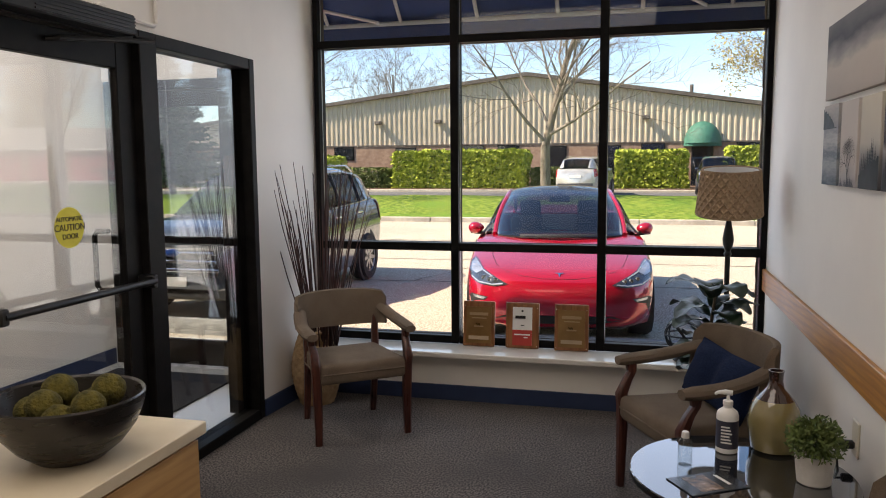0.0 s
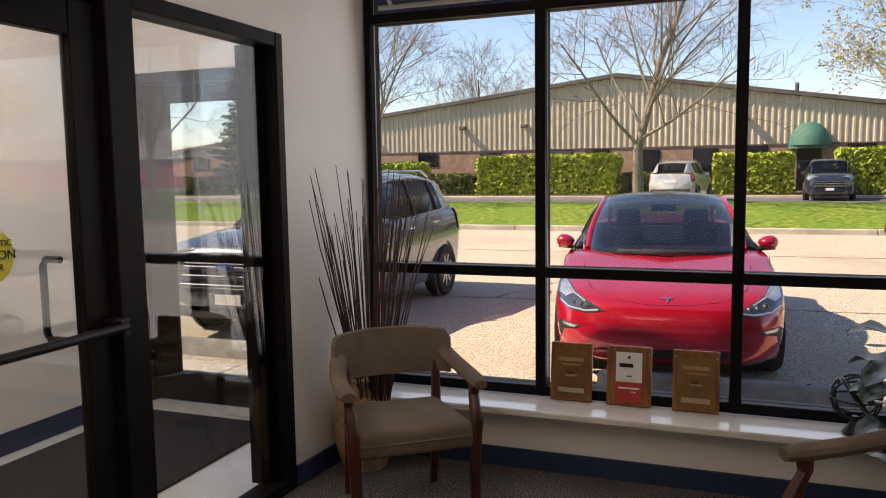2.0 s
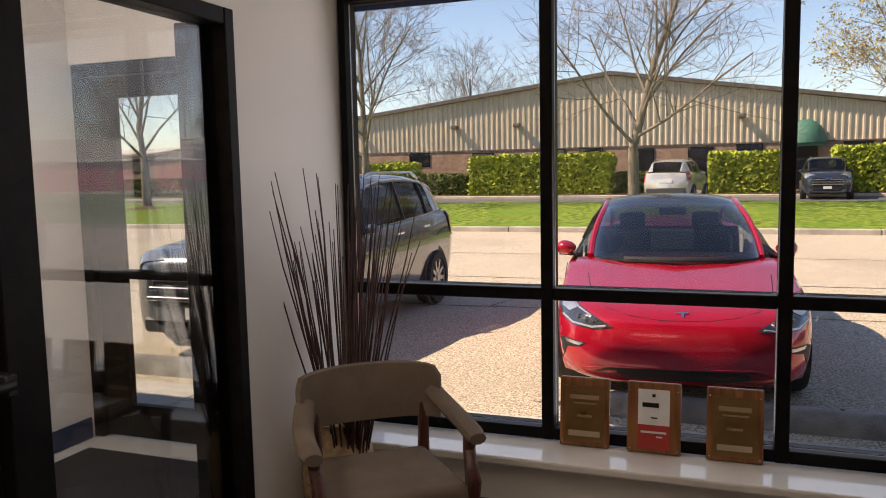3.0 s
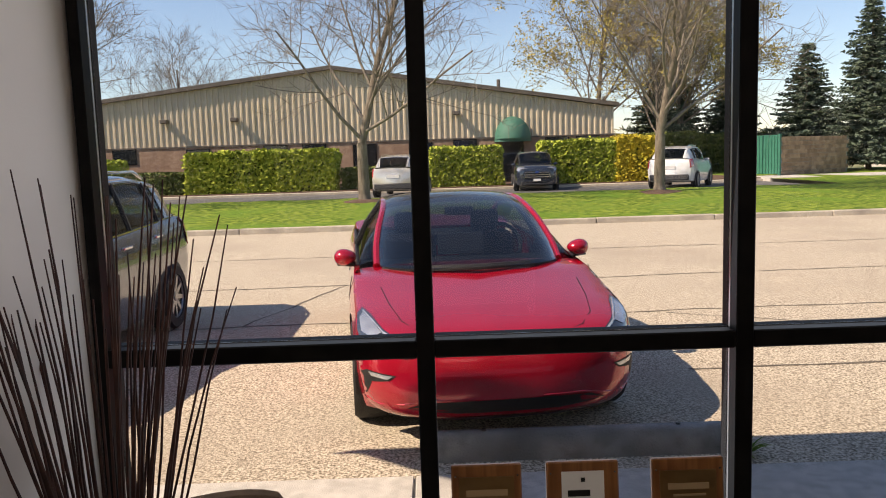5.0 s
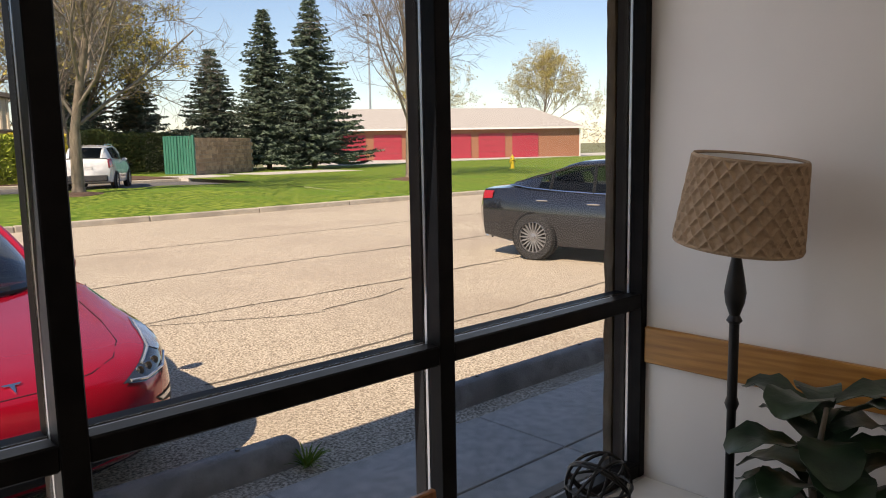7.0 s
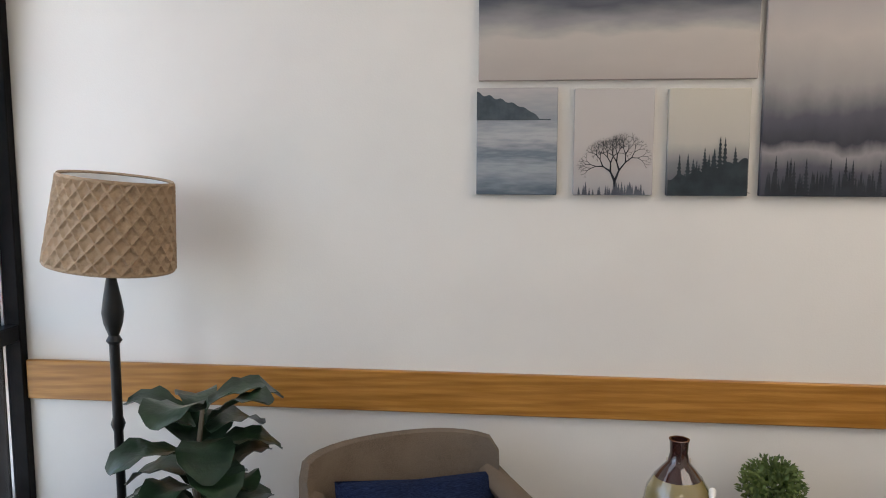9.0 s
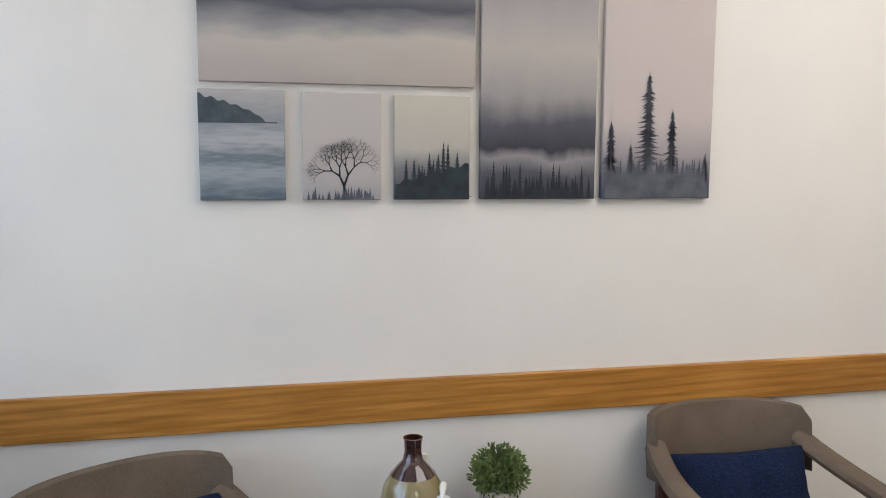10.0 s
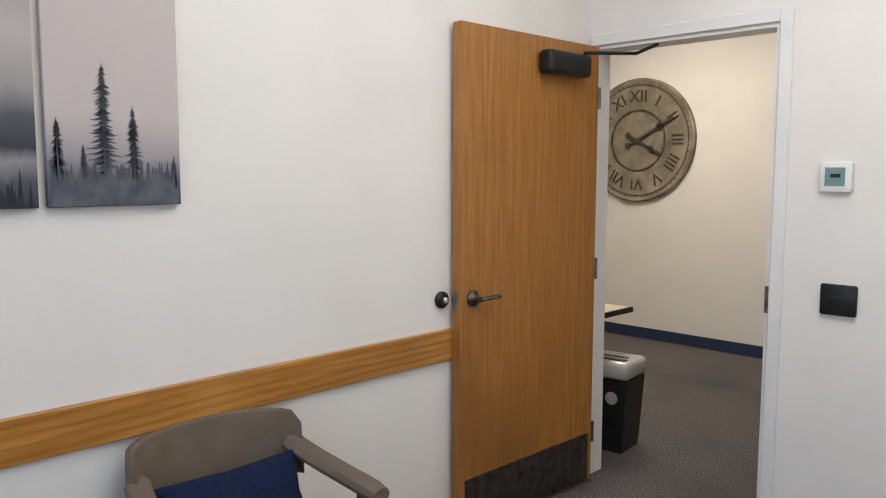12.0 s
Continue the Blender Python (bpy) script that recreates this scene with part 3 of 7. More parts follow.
def wheel_stop(x0, x1, y0, label):
    t = thing("wheel_stop", pose(x0, y0, GZ), label, "wheel stop", "wheel stops")
    ln = x1 - x0
    sec = [(0.0, 0.0), (0.015, 0.055), (0.045, 0.132), (0.07, 0.148), (0.13, 0.148), (0.155, 0.132), (0.185, 0.055), (0.2, 0.0)]
    secs = []
    for k, (x, s) in enumerate([(0, 0.8), (0.03, 0.96), (0.08, 1.0), (0.3, 1.0), (ln - 0.3, 1.0), (ln - 0.08, 1.0), (ln - 0.03, 0.96), (ln, 0.8)]):
        secs.append([(x, 0.1 + (y - 0.1) * s, z * s) for y, z in sec])
    part("kerb_body", loft(secs), STOPC, t, "", True)
    for x in (0.35, ln - 0.35):
        part("pin", lathe([(0.014, 0), (0.014, 0.012)], 8), DKCHROME, t, m=pose(x, 0.1, 0.146))
    return t


wheel_stop(-1.2, 0.64, WSY, "worn grey concrete wheel stop before the red car")
wheel_stop(1.75, 3.6, WSY, "worn grey concrete wheel stop in an empty bay")
wheel_stop(-5.75, -3.9, WSY, "worn grey concrete wheel stop before the grey car")

# our own building outside: pier, wall and awning
STONE = varied("split_stone", (0.11, 0.08, 0.052), (0.2, 0.15, 0.1), 9, 0.95, 1.0, 22, c3=(0.09, 0.065, 0.045), scale3=4)
pier = bmesh.new()
loft([[(XR - 0.037 + 0.005 * noise.noise((k * 0.31, 2.0, 0.5)), YW + 0.118, z), (XR - 0.037 + 0.006 * noise.noise((k * 0.31, 4.0, 0.5)), YW + 0.152 + 0.006 * noise.noise((k * 0.37, 1.0, 0.5)), z), (XR + 0.02, YW + 0.17, z), (12, YW + 0.21, z), (12, YW + 0.118, z)] for k, z in [(k, GZ + 3.82 * k / 160) for k in range(161)]], pier)
structure("outer_wall_right", pier, STONE, "tan split-face stone outer wall", "wall")
structure("outer_wall_left", box(-14, 4.7, GZ, -4.0, 5.1, 3.6), STONE, "tan split-face stone outer wall", "wall")
structure("roof", box(-14, -6, 3.3, 12, 5.1, 3.6), STONE, "flat roof of the office building", "roof")
AWN = varied("blue_awning", (0.03, 0.06, 0.2), (0.04, 0.08, 0.25), 12, 0.8, 0.1)
aw = thing("awning", pose(0, 0, 0), "blue canvas awning on a pale metal frame", "awning")
AX0, AX1, AY0, AY1, AZ0, AZ1 = -4.5, 2.6, 5.11, 6.15, 3.55, 2.66
part("canvas", loft([[(AX0, AY0, AZ0), (AX0, AY1, AZ1), (AX0, AY1 + 0.012, AZ1 + 0.01), (AX0, AY0, AZ0 + 0.016)], [(AX1, AY0, AZ0), (AX1, AY1, AZ1), (AX1, AY1 + 0.012, AZ1 + 0.01), (AX1, AY0, AZ0 + 0.016)]]), AWN, aw)
part("valance", box(AX0, AY1 - 0.001, AZ1 - 0.14, AX1, AY1 + 0.011, AZ1), AWN, aw)
for k in range(12):
    x = AX0 + 0.05 + k * (AX1 - AX0 - 0.1) / 11
    part("rafter", tube([(x, AY0, AZ0 - 0.03), (x, AY1 - 0.02, AZ1 - 0.02)], 0.016, 6), TRIM, aw)
    if k in (3, 7):
        part("brace", tube([(x, AY0, AZ1), (x + 0.45, AY1 - 0.05, AZ1 - 0.01)], 0.014, 6), TRIM, aw)
part("front_bar", tube([(AX0, AY1 - 0.03, AZ1 - 0.02), (AX1, AY1 - 0.03, AZ1 - 0.02)], 0.018, 6), TRIM, aw)

# long metal-sided building across the road
SIDING = varied("tan_metal_siding", (0.50, 0.43, 0.31), (0.58, 0.5, 0.37), 2.0, 0.55, c3=(0.52, 0.45, 0.34), scale3=0.4)
BLOCK = varied("split_block", (0.27, 0.17, 0.115), (0.38, 0.26, 0.18), 5, 0.95, 1.0, 12, c3=(0.24, 0.15, 0.105), scale3=1.5)
DARKWIN = node_mat("far_window", (0.012, 0.014, 0.018), 0.06, spec=0.6)
ROOFM = varied("brown_fascia", (0.09, 0.075, 0.06), (0.13, 0.11, 0.09), 3, 0.6)
BX0, BX1, BXP, BY, BZ = -42.0, 8.4, -6.2, 43.0, 0.2
BH = {"wains": 2.55, "eave": 3.95, "peak": 6.25, "left": 2.2}
hall = thing("metal_building", pose(0, 0, 0), "low tan ribbed metal building on a brown block base", "building")


def roof_z(x):
    return BH["peak"] - (BH["peak"] - BH["eave"]) * (x - BXP) / (BX1 - BXP) if x > BXP else BH["peak"] - 0.118 * (BXP - x)


rb = bmesh.new()
x = BX0
top, bot = [], []
pitch = 0.3
while x < BX1 - pitch:
    for dx, dy in ((0, 0), (0.16, 0), (0.19, -0.05), (0.27, -0.05)):
        top.append(rb.verts.new((x + dx, BY + dy, roof_z(x + dx))))
        bot.append(rb.verts.new((x + dx, BY + dy, BH["wains"])))
    x += pitch
for i in range(len(top) - 1):
    rb.faces.new((bot[i], bot[i + 1], top[i + 1], top[i]))
part("ribbed_siding", rb, SIDING, hall, "tan vertical ribbed metal siding")
part("base_wall", box(BX0, BY - 0.12, 0, BX1, BY + 0.3, BH["wains"] - 0.004), BLOCK, hall, "brown split-face block base")
part("drip_edge", box(BX0, BY - 0.16, BH["wains"] - 0.06, BX1, BY - 0.121, BH["wains"] + 0.02), ROOFM, hall)
part("end_wall", box(BX1 - 0.2, BY + 0.3, 0, BX1, BY + 25, 3.9), SIDING, hall)
rf = loft([[(BX0, BY - 0.3, roof_z(BX0)), (BX0, BY - 0.3, roof_z(BX0) + 0.2), (BX0, BY + 25, roof_z(BX0) + 0.2), (BX0, BY + 25, roof_z(BX0))], [(BXP, BY - 0.3, BH["peak"]), (BXP, BY - 0.3, BH["peak"] + 0.2), (BXP, BY + 25, BH["peak"] + 0.2), (BXP, BY + 25, BH["peak"])], [(BX1 + 0.2, BY - 0.3, BH["eave"]), (BX1 + 0.2, BY - 0.3, BH["eave"] + 0.2), (BX1 + 0.2, BY + 25, BH["eave"] + 0.2), (BX1 + 0.2, BY + 25, BH["eave"])]])
part("roof", rf, ROOFM, hall, "low brown gable roof")
for wx in (-37, -33, -29, -25, -21, -17, -13.2, -9.2, -7.2, -4.6, -1.7, 0.6, 5.4, 7.0):
    z0, z1 = (0.9, 2.35) if wx in (-13.2, -4.6, -1.7, -29, -21) else (1.75, 2.45)
    w = part("window", box(wx - 0.62, BY - 0.16, z0 - 0.05, wx + 0.62, BY - 0.122, z1 + 0.05), BRONZE, hall)
    part("pane", box(wx - 0.57, BY - 0.172, z0, wx + 0.57, BY - 0.162, z1), DARKWIN, w)
part("door", box(2.55, BY - 0.17, 0.2, 3.65, BY - 0.122, 2.5), DARKWIN, hall, "dark glass entrance door")
GREEN = varied("green_canvas", (0.03, 0.13, 0.09), (0.045, 0.17, 0.12), 8, 0.7)
dome = bmesh.new()
bmesh.ops.create_uvsphere(dome, u_segments=20, v_segments=12, radius=1)
bmesh.ops.bisect_plane(dome, geom=dome.verts[:] + dome.edges[:] + dome.faces[:], plane_co=(0, 0, 0), plane_no=(0, 0, -1), clear_outer=True)
for v in dome.verts:
    v.co = (3.1 + v.co.x * 0.95, BY - 0.15 + v.co.y * 1.1, 2.45 + v.co.z * 1.15)
part("canopy", dome, GREEN, hall, "domed green canvas entrance canopy", True)
part("canopy_skirt", lathe([(0.955, 2.3), (0.955, 2.45)], 20, centre=(3.1, BY - 0.12, 0)), GREEN, hall)
for lx in (-14.8, -11.2, 0.2, -21):
    wl_ = part("wall_lamp", box(lx - 0.18, BY - 0.5, 3.75, lx + 0.18, BY - 0.05, 3.95, 0.03), ROOFM, hall)
part("vent_pipe", tube([(2.6, BY + 2, 4.6), (2.6, BY + 2, 5.7)], 0.1, 8), ROOFM, hall)

# red-doored garages on the far side of the lawn
BRICK = varied("red_brick", (0.26, 0.11, 0.06), (0.36, 0.17, 0.1), 8, 0.9, 0.5, 20, c3=(0.3, 0.14, 0.085), scale3=2, stretch=(1, 1, 4))
REDDOOR = varied("red_garage_door", (0.34, 0.03, 0.05), (0.4, 0.04, 0.06), 3, 0.5)
SHINGLE = varied("pale_shingle", (0.36, 0.34, 0.31), (0.46, 0.43, 0.39), 4, 0.9, 0.3, 30)
gar = thing("garage_block", pose(57.5, 47.8, 0.2, 0, 0, 148.5), "low brick garage block with red doors and a pale hipped roof", "garage building")
GL = 25.0
part("wall", box(0, -9, 0, GL, 0, 2.75), BRICK, gar)
rf = bmesh.new()
c = [rf.verts.new(p) for p in ((-0.5, 0.5, 2.75), (GL + 0.5, 0.5, 2.75), (GL + 0.5, -9.5, 2.75), (-0.5, -9.5, 2.75))]
r1, r2 = rf.verts.new((3.2, -4.5, 4.75)), rf.verts.new((GL - 3.2, -4.5, 4.75))
for f in ((c[0], c[1], r2, r1), (c[1], c[2], r2), (c[2], c[3], r1, r2), (c[3], c[0], r1), (c[3], c[2], c[1], c[0])):
    rf.faces.new(f)
part("roof", rf, SHINGLE, gar, "pale shingled hipped roof")
part("fascia", box(-0.52, 0.4, 2.62, GL + 0.5, 0.53, 2.78), TRIM, gar)
for k in range(6):
    x = 4.0 + k * 3.2
    d = part("garage_door", box(x, 0.0, 0.05, x + 2.5, 0.04, 2.25), REDDOOR, gar)
    for j in range(1, 4):
        part("groove", box(x, 0.04, 0.05 + j * 0.55, x + 2.5, 0.046, 0.065 + j * 0.55), ROOFM, d)
for k in range(2):
    part("garage_door", box(-0.04, -3.6 - k * 3.2, 0.05, 0.0, -1.2 - k * 3.2, 2.25), REDDOOR, gar)
part("downpipe", box(-0.1, 0.02, 0, -0.0, 0.12, 2.7), TRIM, gar)
gl2 = thing("red_garage_row", pose(-36, 52, 0.2, 0, 0, 160), "long low pale-roofed storage building with red doors", "garage building")
part("wall", box(0, -8, 0, 60, 0, 2.9), REDDOOR, gl2)
part("roof", box(-0.5, -8.5, 2.9, 60.5, 0.6, 3.6, 0.3), SHINGLE, gl2)

# refuse enclosure
enc = thing("refuse_enclosure", pose(15.75, 40.0, 0.2, 0, 0, 32), "block wall refuse enclosure with green metal gates", "enclosure")
TANB = varied("tan_block", (0.30, 0.19, 0.12), (0.45, 0.3, 0.19), 3, 0.95, 0.9, 10, per_object=0.22)
for r in range(9):
    for k in range(14):
        x0 = 0.05 + k * 0.41 + (0.2 if r % 2 else 0)
        part("block", box(x0, 0, r * 0.21, x0 + 0.4, 0.22, r * 0.21 + 0.2, 0.012), TANB, enc)
part("mortar_core", box(0.1, 0.03, 0, 5.9, 0.19, 1.85), STOPC, enc)
part("side_wall", box(5.8, 0.22, 0, 6.0, 2.6, 1.88), TANB, enc)
GATE = varied("green_gate", (0.02, 0.14, 0.09), (0.03, 0.18, 0.12), 4, 0.5)
for k in range(2):
    gt = part("gate", box(-0.06, 0.05 + k * 0.83, 0.08, 0, 0.85 + k * 0.83, 1.98), GATE, enc, "green metal gate")
    for j in range(5):
        part("rib", box(-0.09, 0.07 + k * 0.83 + j * 0.16, 0.1, -0.06, 0.12 + k * 0.83 + j * 0.16, 1.96), GATE, gt)
part("gate_post", box(-0.08, -0.06, 0, 0.04, 0.04, 2.02), GATE, enc)

# hydrant
YEL = varied("hydrant_yellow", (0.6, 0.42, 0.02), (0.7, 0.5, 0.03), 6, 0.5)
hy = thing("fire_hydrant", pose(29.6, 31.2, 0.15), "yellow fire hydrant on the lawn", "fire hydrant")
part("barrel", lathe([(0.16, 0), (0.16, 0.05), (0.11, 0.06), (0.11, 0.45), (0.15, 0.47), (0.15, 0.52), (0.12, 0.55), (0.1, 0.66), (0.04, 0.72), (0.03, 0.78)], 14), YEL, hy, "", True)
part("nozzle", tube([(-0.2, 0, 0.4), (0.2, 0, 0.4)], 0.06, 10), YEL, hy, "", True)

# light masts
for i, (x, y, h) in enumerate(((44, 62, 13.5), (-33, 30.5, 6.5))):
    mt = thing("light_mast", pose(x, y, 0), "tall grey parking light mast", "light mast", "light masts")
    part("pole", tube([(0, 0, 0), (0, 0, h)], [0.12, 0.08], 8), ALU, mt)
    part("lamp_head", box(-0.5, -0.15, h, 0.5, 0.15, h + 0.15), ROOFM, mt)

# ---- vehicles ----
CARGLASS = glass_mat("car_glass", (0.32, 0.35, 0.36), 0.6, 0.02)
LAMPGLASS = varied("headlamp_glass", (0.10, 0.11, 0.12), (0.42, 0.44, 0.47), 4, 0.08, metal=0.5)
LAMPRED = node_mat("tail_lamp", (0.35, 0.01, 0.01), 0.12, coat=1.0)
PLASTIC = varied("grey_plastic", (0.03, 0.03, 0.032), (0.05, 0.05, 0.052), 20, 0.55)
ALLOY = varied("alloy_rim", (0.3, 0.3, 0.31), (0.4, 0.4, 0.41), 12, 0.3, metal=0.8)
CARIN = varied("car_interior", (0.02, 0.02, 0.022), (0.04, 0.04, 0.042), 12, 0.7)


def car_paint(name, colour, metal=0.3):
    return varied(name, colour, tuple(v * 1.12 for v in colour), 3, 0.22, metal=metal, coat=1.0, rough_var=0.05)


def lerp_rows(rows, x):
    for a, b in zip(rows, rows[1:]):
        if a[0] <= x <= b[0]:
            f = (x - a[0]) / (b[0] - a[0])
            f = f * f * (3 - 2 * f) * 0.35 + f * 0.65
            return [u + (v - u) * f for u, v in zip(a[1:], b[1:])]
    return list(rows[-1][1:]) if x > rows[-1][0] else list(rows[0][1:])


def body_section(y, half, zb, zt, crown, tuck=0.1):
    """Half-width, underside, shoulder height and how much the middle of the top rises."""
    h = zt - zb
    pts = [(0.0, zb), (half * 0.8, zb), (half * (1 - tuck * 0.6), zb + 0.04), (half * (1 - tuck * 0.25), zb + h * 0.22), (half, zb + h * 0.5), (half * 0.992, zb + h * 0.72), (half * 0.955, zb + h * 0.92), (half * 0.90, zt), (half * 0.6, zt + crown * 0.75), (half * 0.28, zt + crown * 0.97)]
    top = [(0.0, zt + crown)]
    right = [(x, y, z) for x, z in pts]
    left = [(-x, y, z) for x, z in pts[1:]][::-1]
    return right + [(0.0, y, top[0][1])] + left


def wheel(parent, x, y, r, width, side, spokes=10, rim_mat=None, hub=0.68):
    """side: 1 or -1, the way the outer face looks along x."""
    tyre = part("wheel", hoop([(r * hub, -width / 2), (r * 0.94, -width / 2), (r, -width * 0.36), (r, width * 0.36), (r * 0.94, width / 2), (r * hub, width / 2), (r * (hub - 0.03), width * 0.3)], 30), RUBBER, parent, "", True, pose(x, y, r, 0, 90 * side, 0))
    rim = hoop([(r * hub, width * 0.44), (r * hub * 0.95, width * 0.46), (r * hub * 0.92, width * 0.38)], 30)
    for k in range(spokes):
        a = 2 * math.pi * k / spokes
        d, e = Vector((math.cos(a), math.sin(a), 0)), Vector((-math.sin(a), math.cos(a), 0))
        w0, w1 = r * 0.07 * (10 / spokes) ** 1.2, r * 0.055 * (10 / spokes)
        z0, z1 = width * 0.40, width * 0.43
        s0 = [tuple(d * r * 0.1 + e * s * w0 + Vector((0, 0, z))) for s, z in ((-1, z0 - 0.03), (1, z0 - 0.03), (1, z0), (-1, z0))]
        s1 = [tuple(d * r * hub * 0.95 + e * s * w1 + Vector((0, 0, z))) for s, z in ((-1, z1 - 0.03), (1, z1 - 0.03), (1, z1), (-1, z1))]
        loft([s0, s1], rim)
    lathe([(r * 0.15, width * 0.3), (r * 0.15, width * 0.43), (r * 0.1, width * 0.45)], 14, bm=rim)
    part("rim", rim, rim_mat or ALLOY, tyre, "", True)
    part("disc", lathe([(r * hub * 0.98, width * 0.1), (r * hub * 0.98, width * 0.12)], 24), BLACK, tyre)
    return tyre


def car(m, label, paint, rows, cabin, wheels, length, name="car", glass=CARGLASS, roof_mat=None, rim_mat=None, spokes=10, detail=1, cladding=False):
    """rows: y, half width, underside, shoulder, crown along the length (nose at y = 0, tail at +length).
    cabin: y, half width at the belt, belt z, half width at the roof, roof z."""
    t = thing(name, m, label, "car", "parked cars")
    ys = sorted({r[0] for r in rows} | {length * k / 36 for k in range(37)})
    body = part("body", loft([body_section(y, *lerp_rows(rows, y)) for y in ys]), paint, t, "", True)
    ys = sorted({r[0] for r in cabin} | {cabin[0][0] + (cabin[-1][0] - cabin[0][0]) * k / 16 for k in range(17)})
    secs = []
    for y in ys:
        hb, zb, hr, zr = lerp_rows(cabin, y)
        dz = zr - zb
        right = [(hb, y, zb), (hb + (hr - hb) * 0.45, y, zb + dz * 0.5), (hr + (hb - hr) * 0.14, y, zb + dz * 0.86), (hr * 0.93, y, zb + dz * 0.965), (hr * 0.6, y, zr), (0, y, zr + dz * 0.03)]
        secs.append(right + [(-x, yy, z) for x, yy, z in right[:-1]][::-1])
    part("greenhouse", loft(secs, cap=False, closed=False), glass, t, "dark tinted windows", True)
    tray = []
    for y in ys[1:-1]:
        hb, zb, hr, zr = lerp_rows(cabin, y)
        half, b0, zt, cr = lerp_rows(rows, y)
        z = min(max(zb, zt + cr) + 0.012, zr - 0.01)
        tray.append([(hb * 0.96, y, z), (0, y, z + 0.006), (-hb * 0.96, y, z)])
    part("cabin_lining", loft(tray, cap=False, closed=False), CARIN, t, "dark cabin trim", True)
    # roof skin and pillars
    i0, i1 = [k for k, y in enumerate(ys) if lerp_rows(cabin, y)[3] > lerp_rows(cabin, (cabin[0][0] + cabin[-1][0]) / 2)[3] - 0.1][0], [k for k, y in enumerate(ys) if lerp_rows(cabin, y)[3] > lerp_rows(cabin, (cabin[0][0] + cabin[-1][0]) / 2)[3] - 0.1][-1]
    rs = [[(x * 1.006, y, z + 0.006) for x, y, z in s[2:9]] for s in secs[i0:i1 + 1]]
    part("roof_panel", loft(rs, cap=False, closed=False), roof_mat or paint, t, "", True)
    for s in (1, -1):
        k = 2 if s > 0 else 8
        rail = [(x + 0.004 * s, y, z + 0.004) for x, y, z in (sec[k] for sec in secs)]
        part("roof_rail", tube(rail, 0.019, 6), paint, t, "", True)
        kb = 0 if s > 0 else 10
        belt = [(x + 0.006 * s, y, z + 0.004) for x, y, z in (sec[kb] for sec in secs)]
        part("belt_trim", tube(belt, 0.012, 5), CHROME if detail else BLACK, t, "", True)
        for yb in [cabin[0][0] + f * (cabin[-1][0] - cabin[0][0]) for f in (0.5, 0.74)]:
            hb, zb, hr, zr = lerp_rows(cabin, yb)
            part("pillar", tube([(s * hb, yb, zb), (s * (hb + (hr - hb) * 0.45), yb + 0.02, zb + (zr - zb) * 0.5), (s * (hr + (hb - hr) * 0.14 + 0.002), yb + 0.04, zb + (zr - zb) * 0.86)], 0.026, 5), BLACK, t)
    for s in (1, -1):
        yc = cabin[0][0] + (0.80 if detail < 2 else 0.84) * (cabin[-1][0] - cabin[0][0])
        q = [sec[0:4] if s > 0 else sec[7:11] for sec in secs if sec[0][1] > yc]
        part("rear_pillar", loft([[(x + 0.007 * s, y, z + 0.004) for x, y, z in c] for c in q], cap=False, closed=False), paint, t, "", True)
    for wx, wy, r, w in wheels:
        for s in (1, -1):
            half = lerp_rows(rows, wy)[0]
            arch = hoop([(r * (1.15 if cladding else 1.07), -0.03), (r * (1.15 if cladding else 1.07), 0.008), (r * 1.02, 0.01), (r * 1.02, -0.03)], 30)
            part("wheel_arch", arch, PLASTIC if cladding else BLACK, t, "", True, pose(s * (half - 0.012), wy, r * 1.02, 0, 90 * s, 0))
            part("arch_lining", lathe([(r * 1.06, -0.02), (r * 1.06, 0.0)], 30), BLACK, t, m=pose(s * (half - 0.004), wy, r * 1.02, 0, 90 * s, 0))
            wheel(t, s * (half - w * 0.34), wy, r, w, s, spokes, rim_mat)
    my = cabin[0][0] + 0.62
    for s in (1, -1):
        hb, zb, hr, zr = lerp_rows(cabin, my)
        mb = bmesh.new()
        bmesh.ops.create_uvsphere(mb, u_segments=14, v_segments=9, radius=1)
        for v in mb.verts:
            v.co = (s * (hb + 0.085) + v.co.x * 0.105, my + v.co.y * (0.07 if v.co.y < 0 else 0.03), zb + 0.01 + v.co.z * 0.058)
        mir = part("mirror", mb, paint, t, "", True)
        part("mirror_arm", tube([(s * (hb - 0.02), my + 0.02, zb - 0.03), (s * (hb + 0.09), my, zb - 0.01)], 0.018, 6), BLACK, mir)
        for hy in (my + 0.72, my + 1.55):
            half, zb_, zt_, cr_ = lerp_rows(rows, hy)
            part("door_handle", box(s * half * 0.97 - 0.015, hy, zt_ - 0.14, s * half * 0.97 + 0.02, hy + 0.2, zt_ - 0.112, 0.008), CHROME if detail else paint, t)
    return t


def on_body(rows, y, f, out=0.006):
    """A point of the right-hand body side or top: f runs 0..1 from the shoulder to the middle line, below 0 down the side."""
    half, zb, zt, cr = lerp_rows(rows, y)
    sec = body_section(y, half, zb, zt, cr)[:11]
    idx = 7 + f * 3 if f >= 0 else 7 + f * 5
    i = max(0, min(9, int(idx)))
    a, b = Vector(sec[i]), Vector(sec[i + 1])
    p = a + (b - a) * (idx - i)
    return p + Vector((out if f < 0.2 else 0, 0, out))


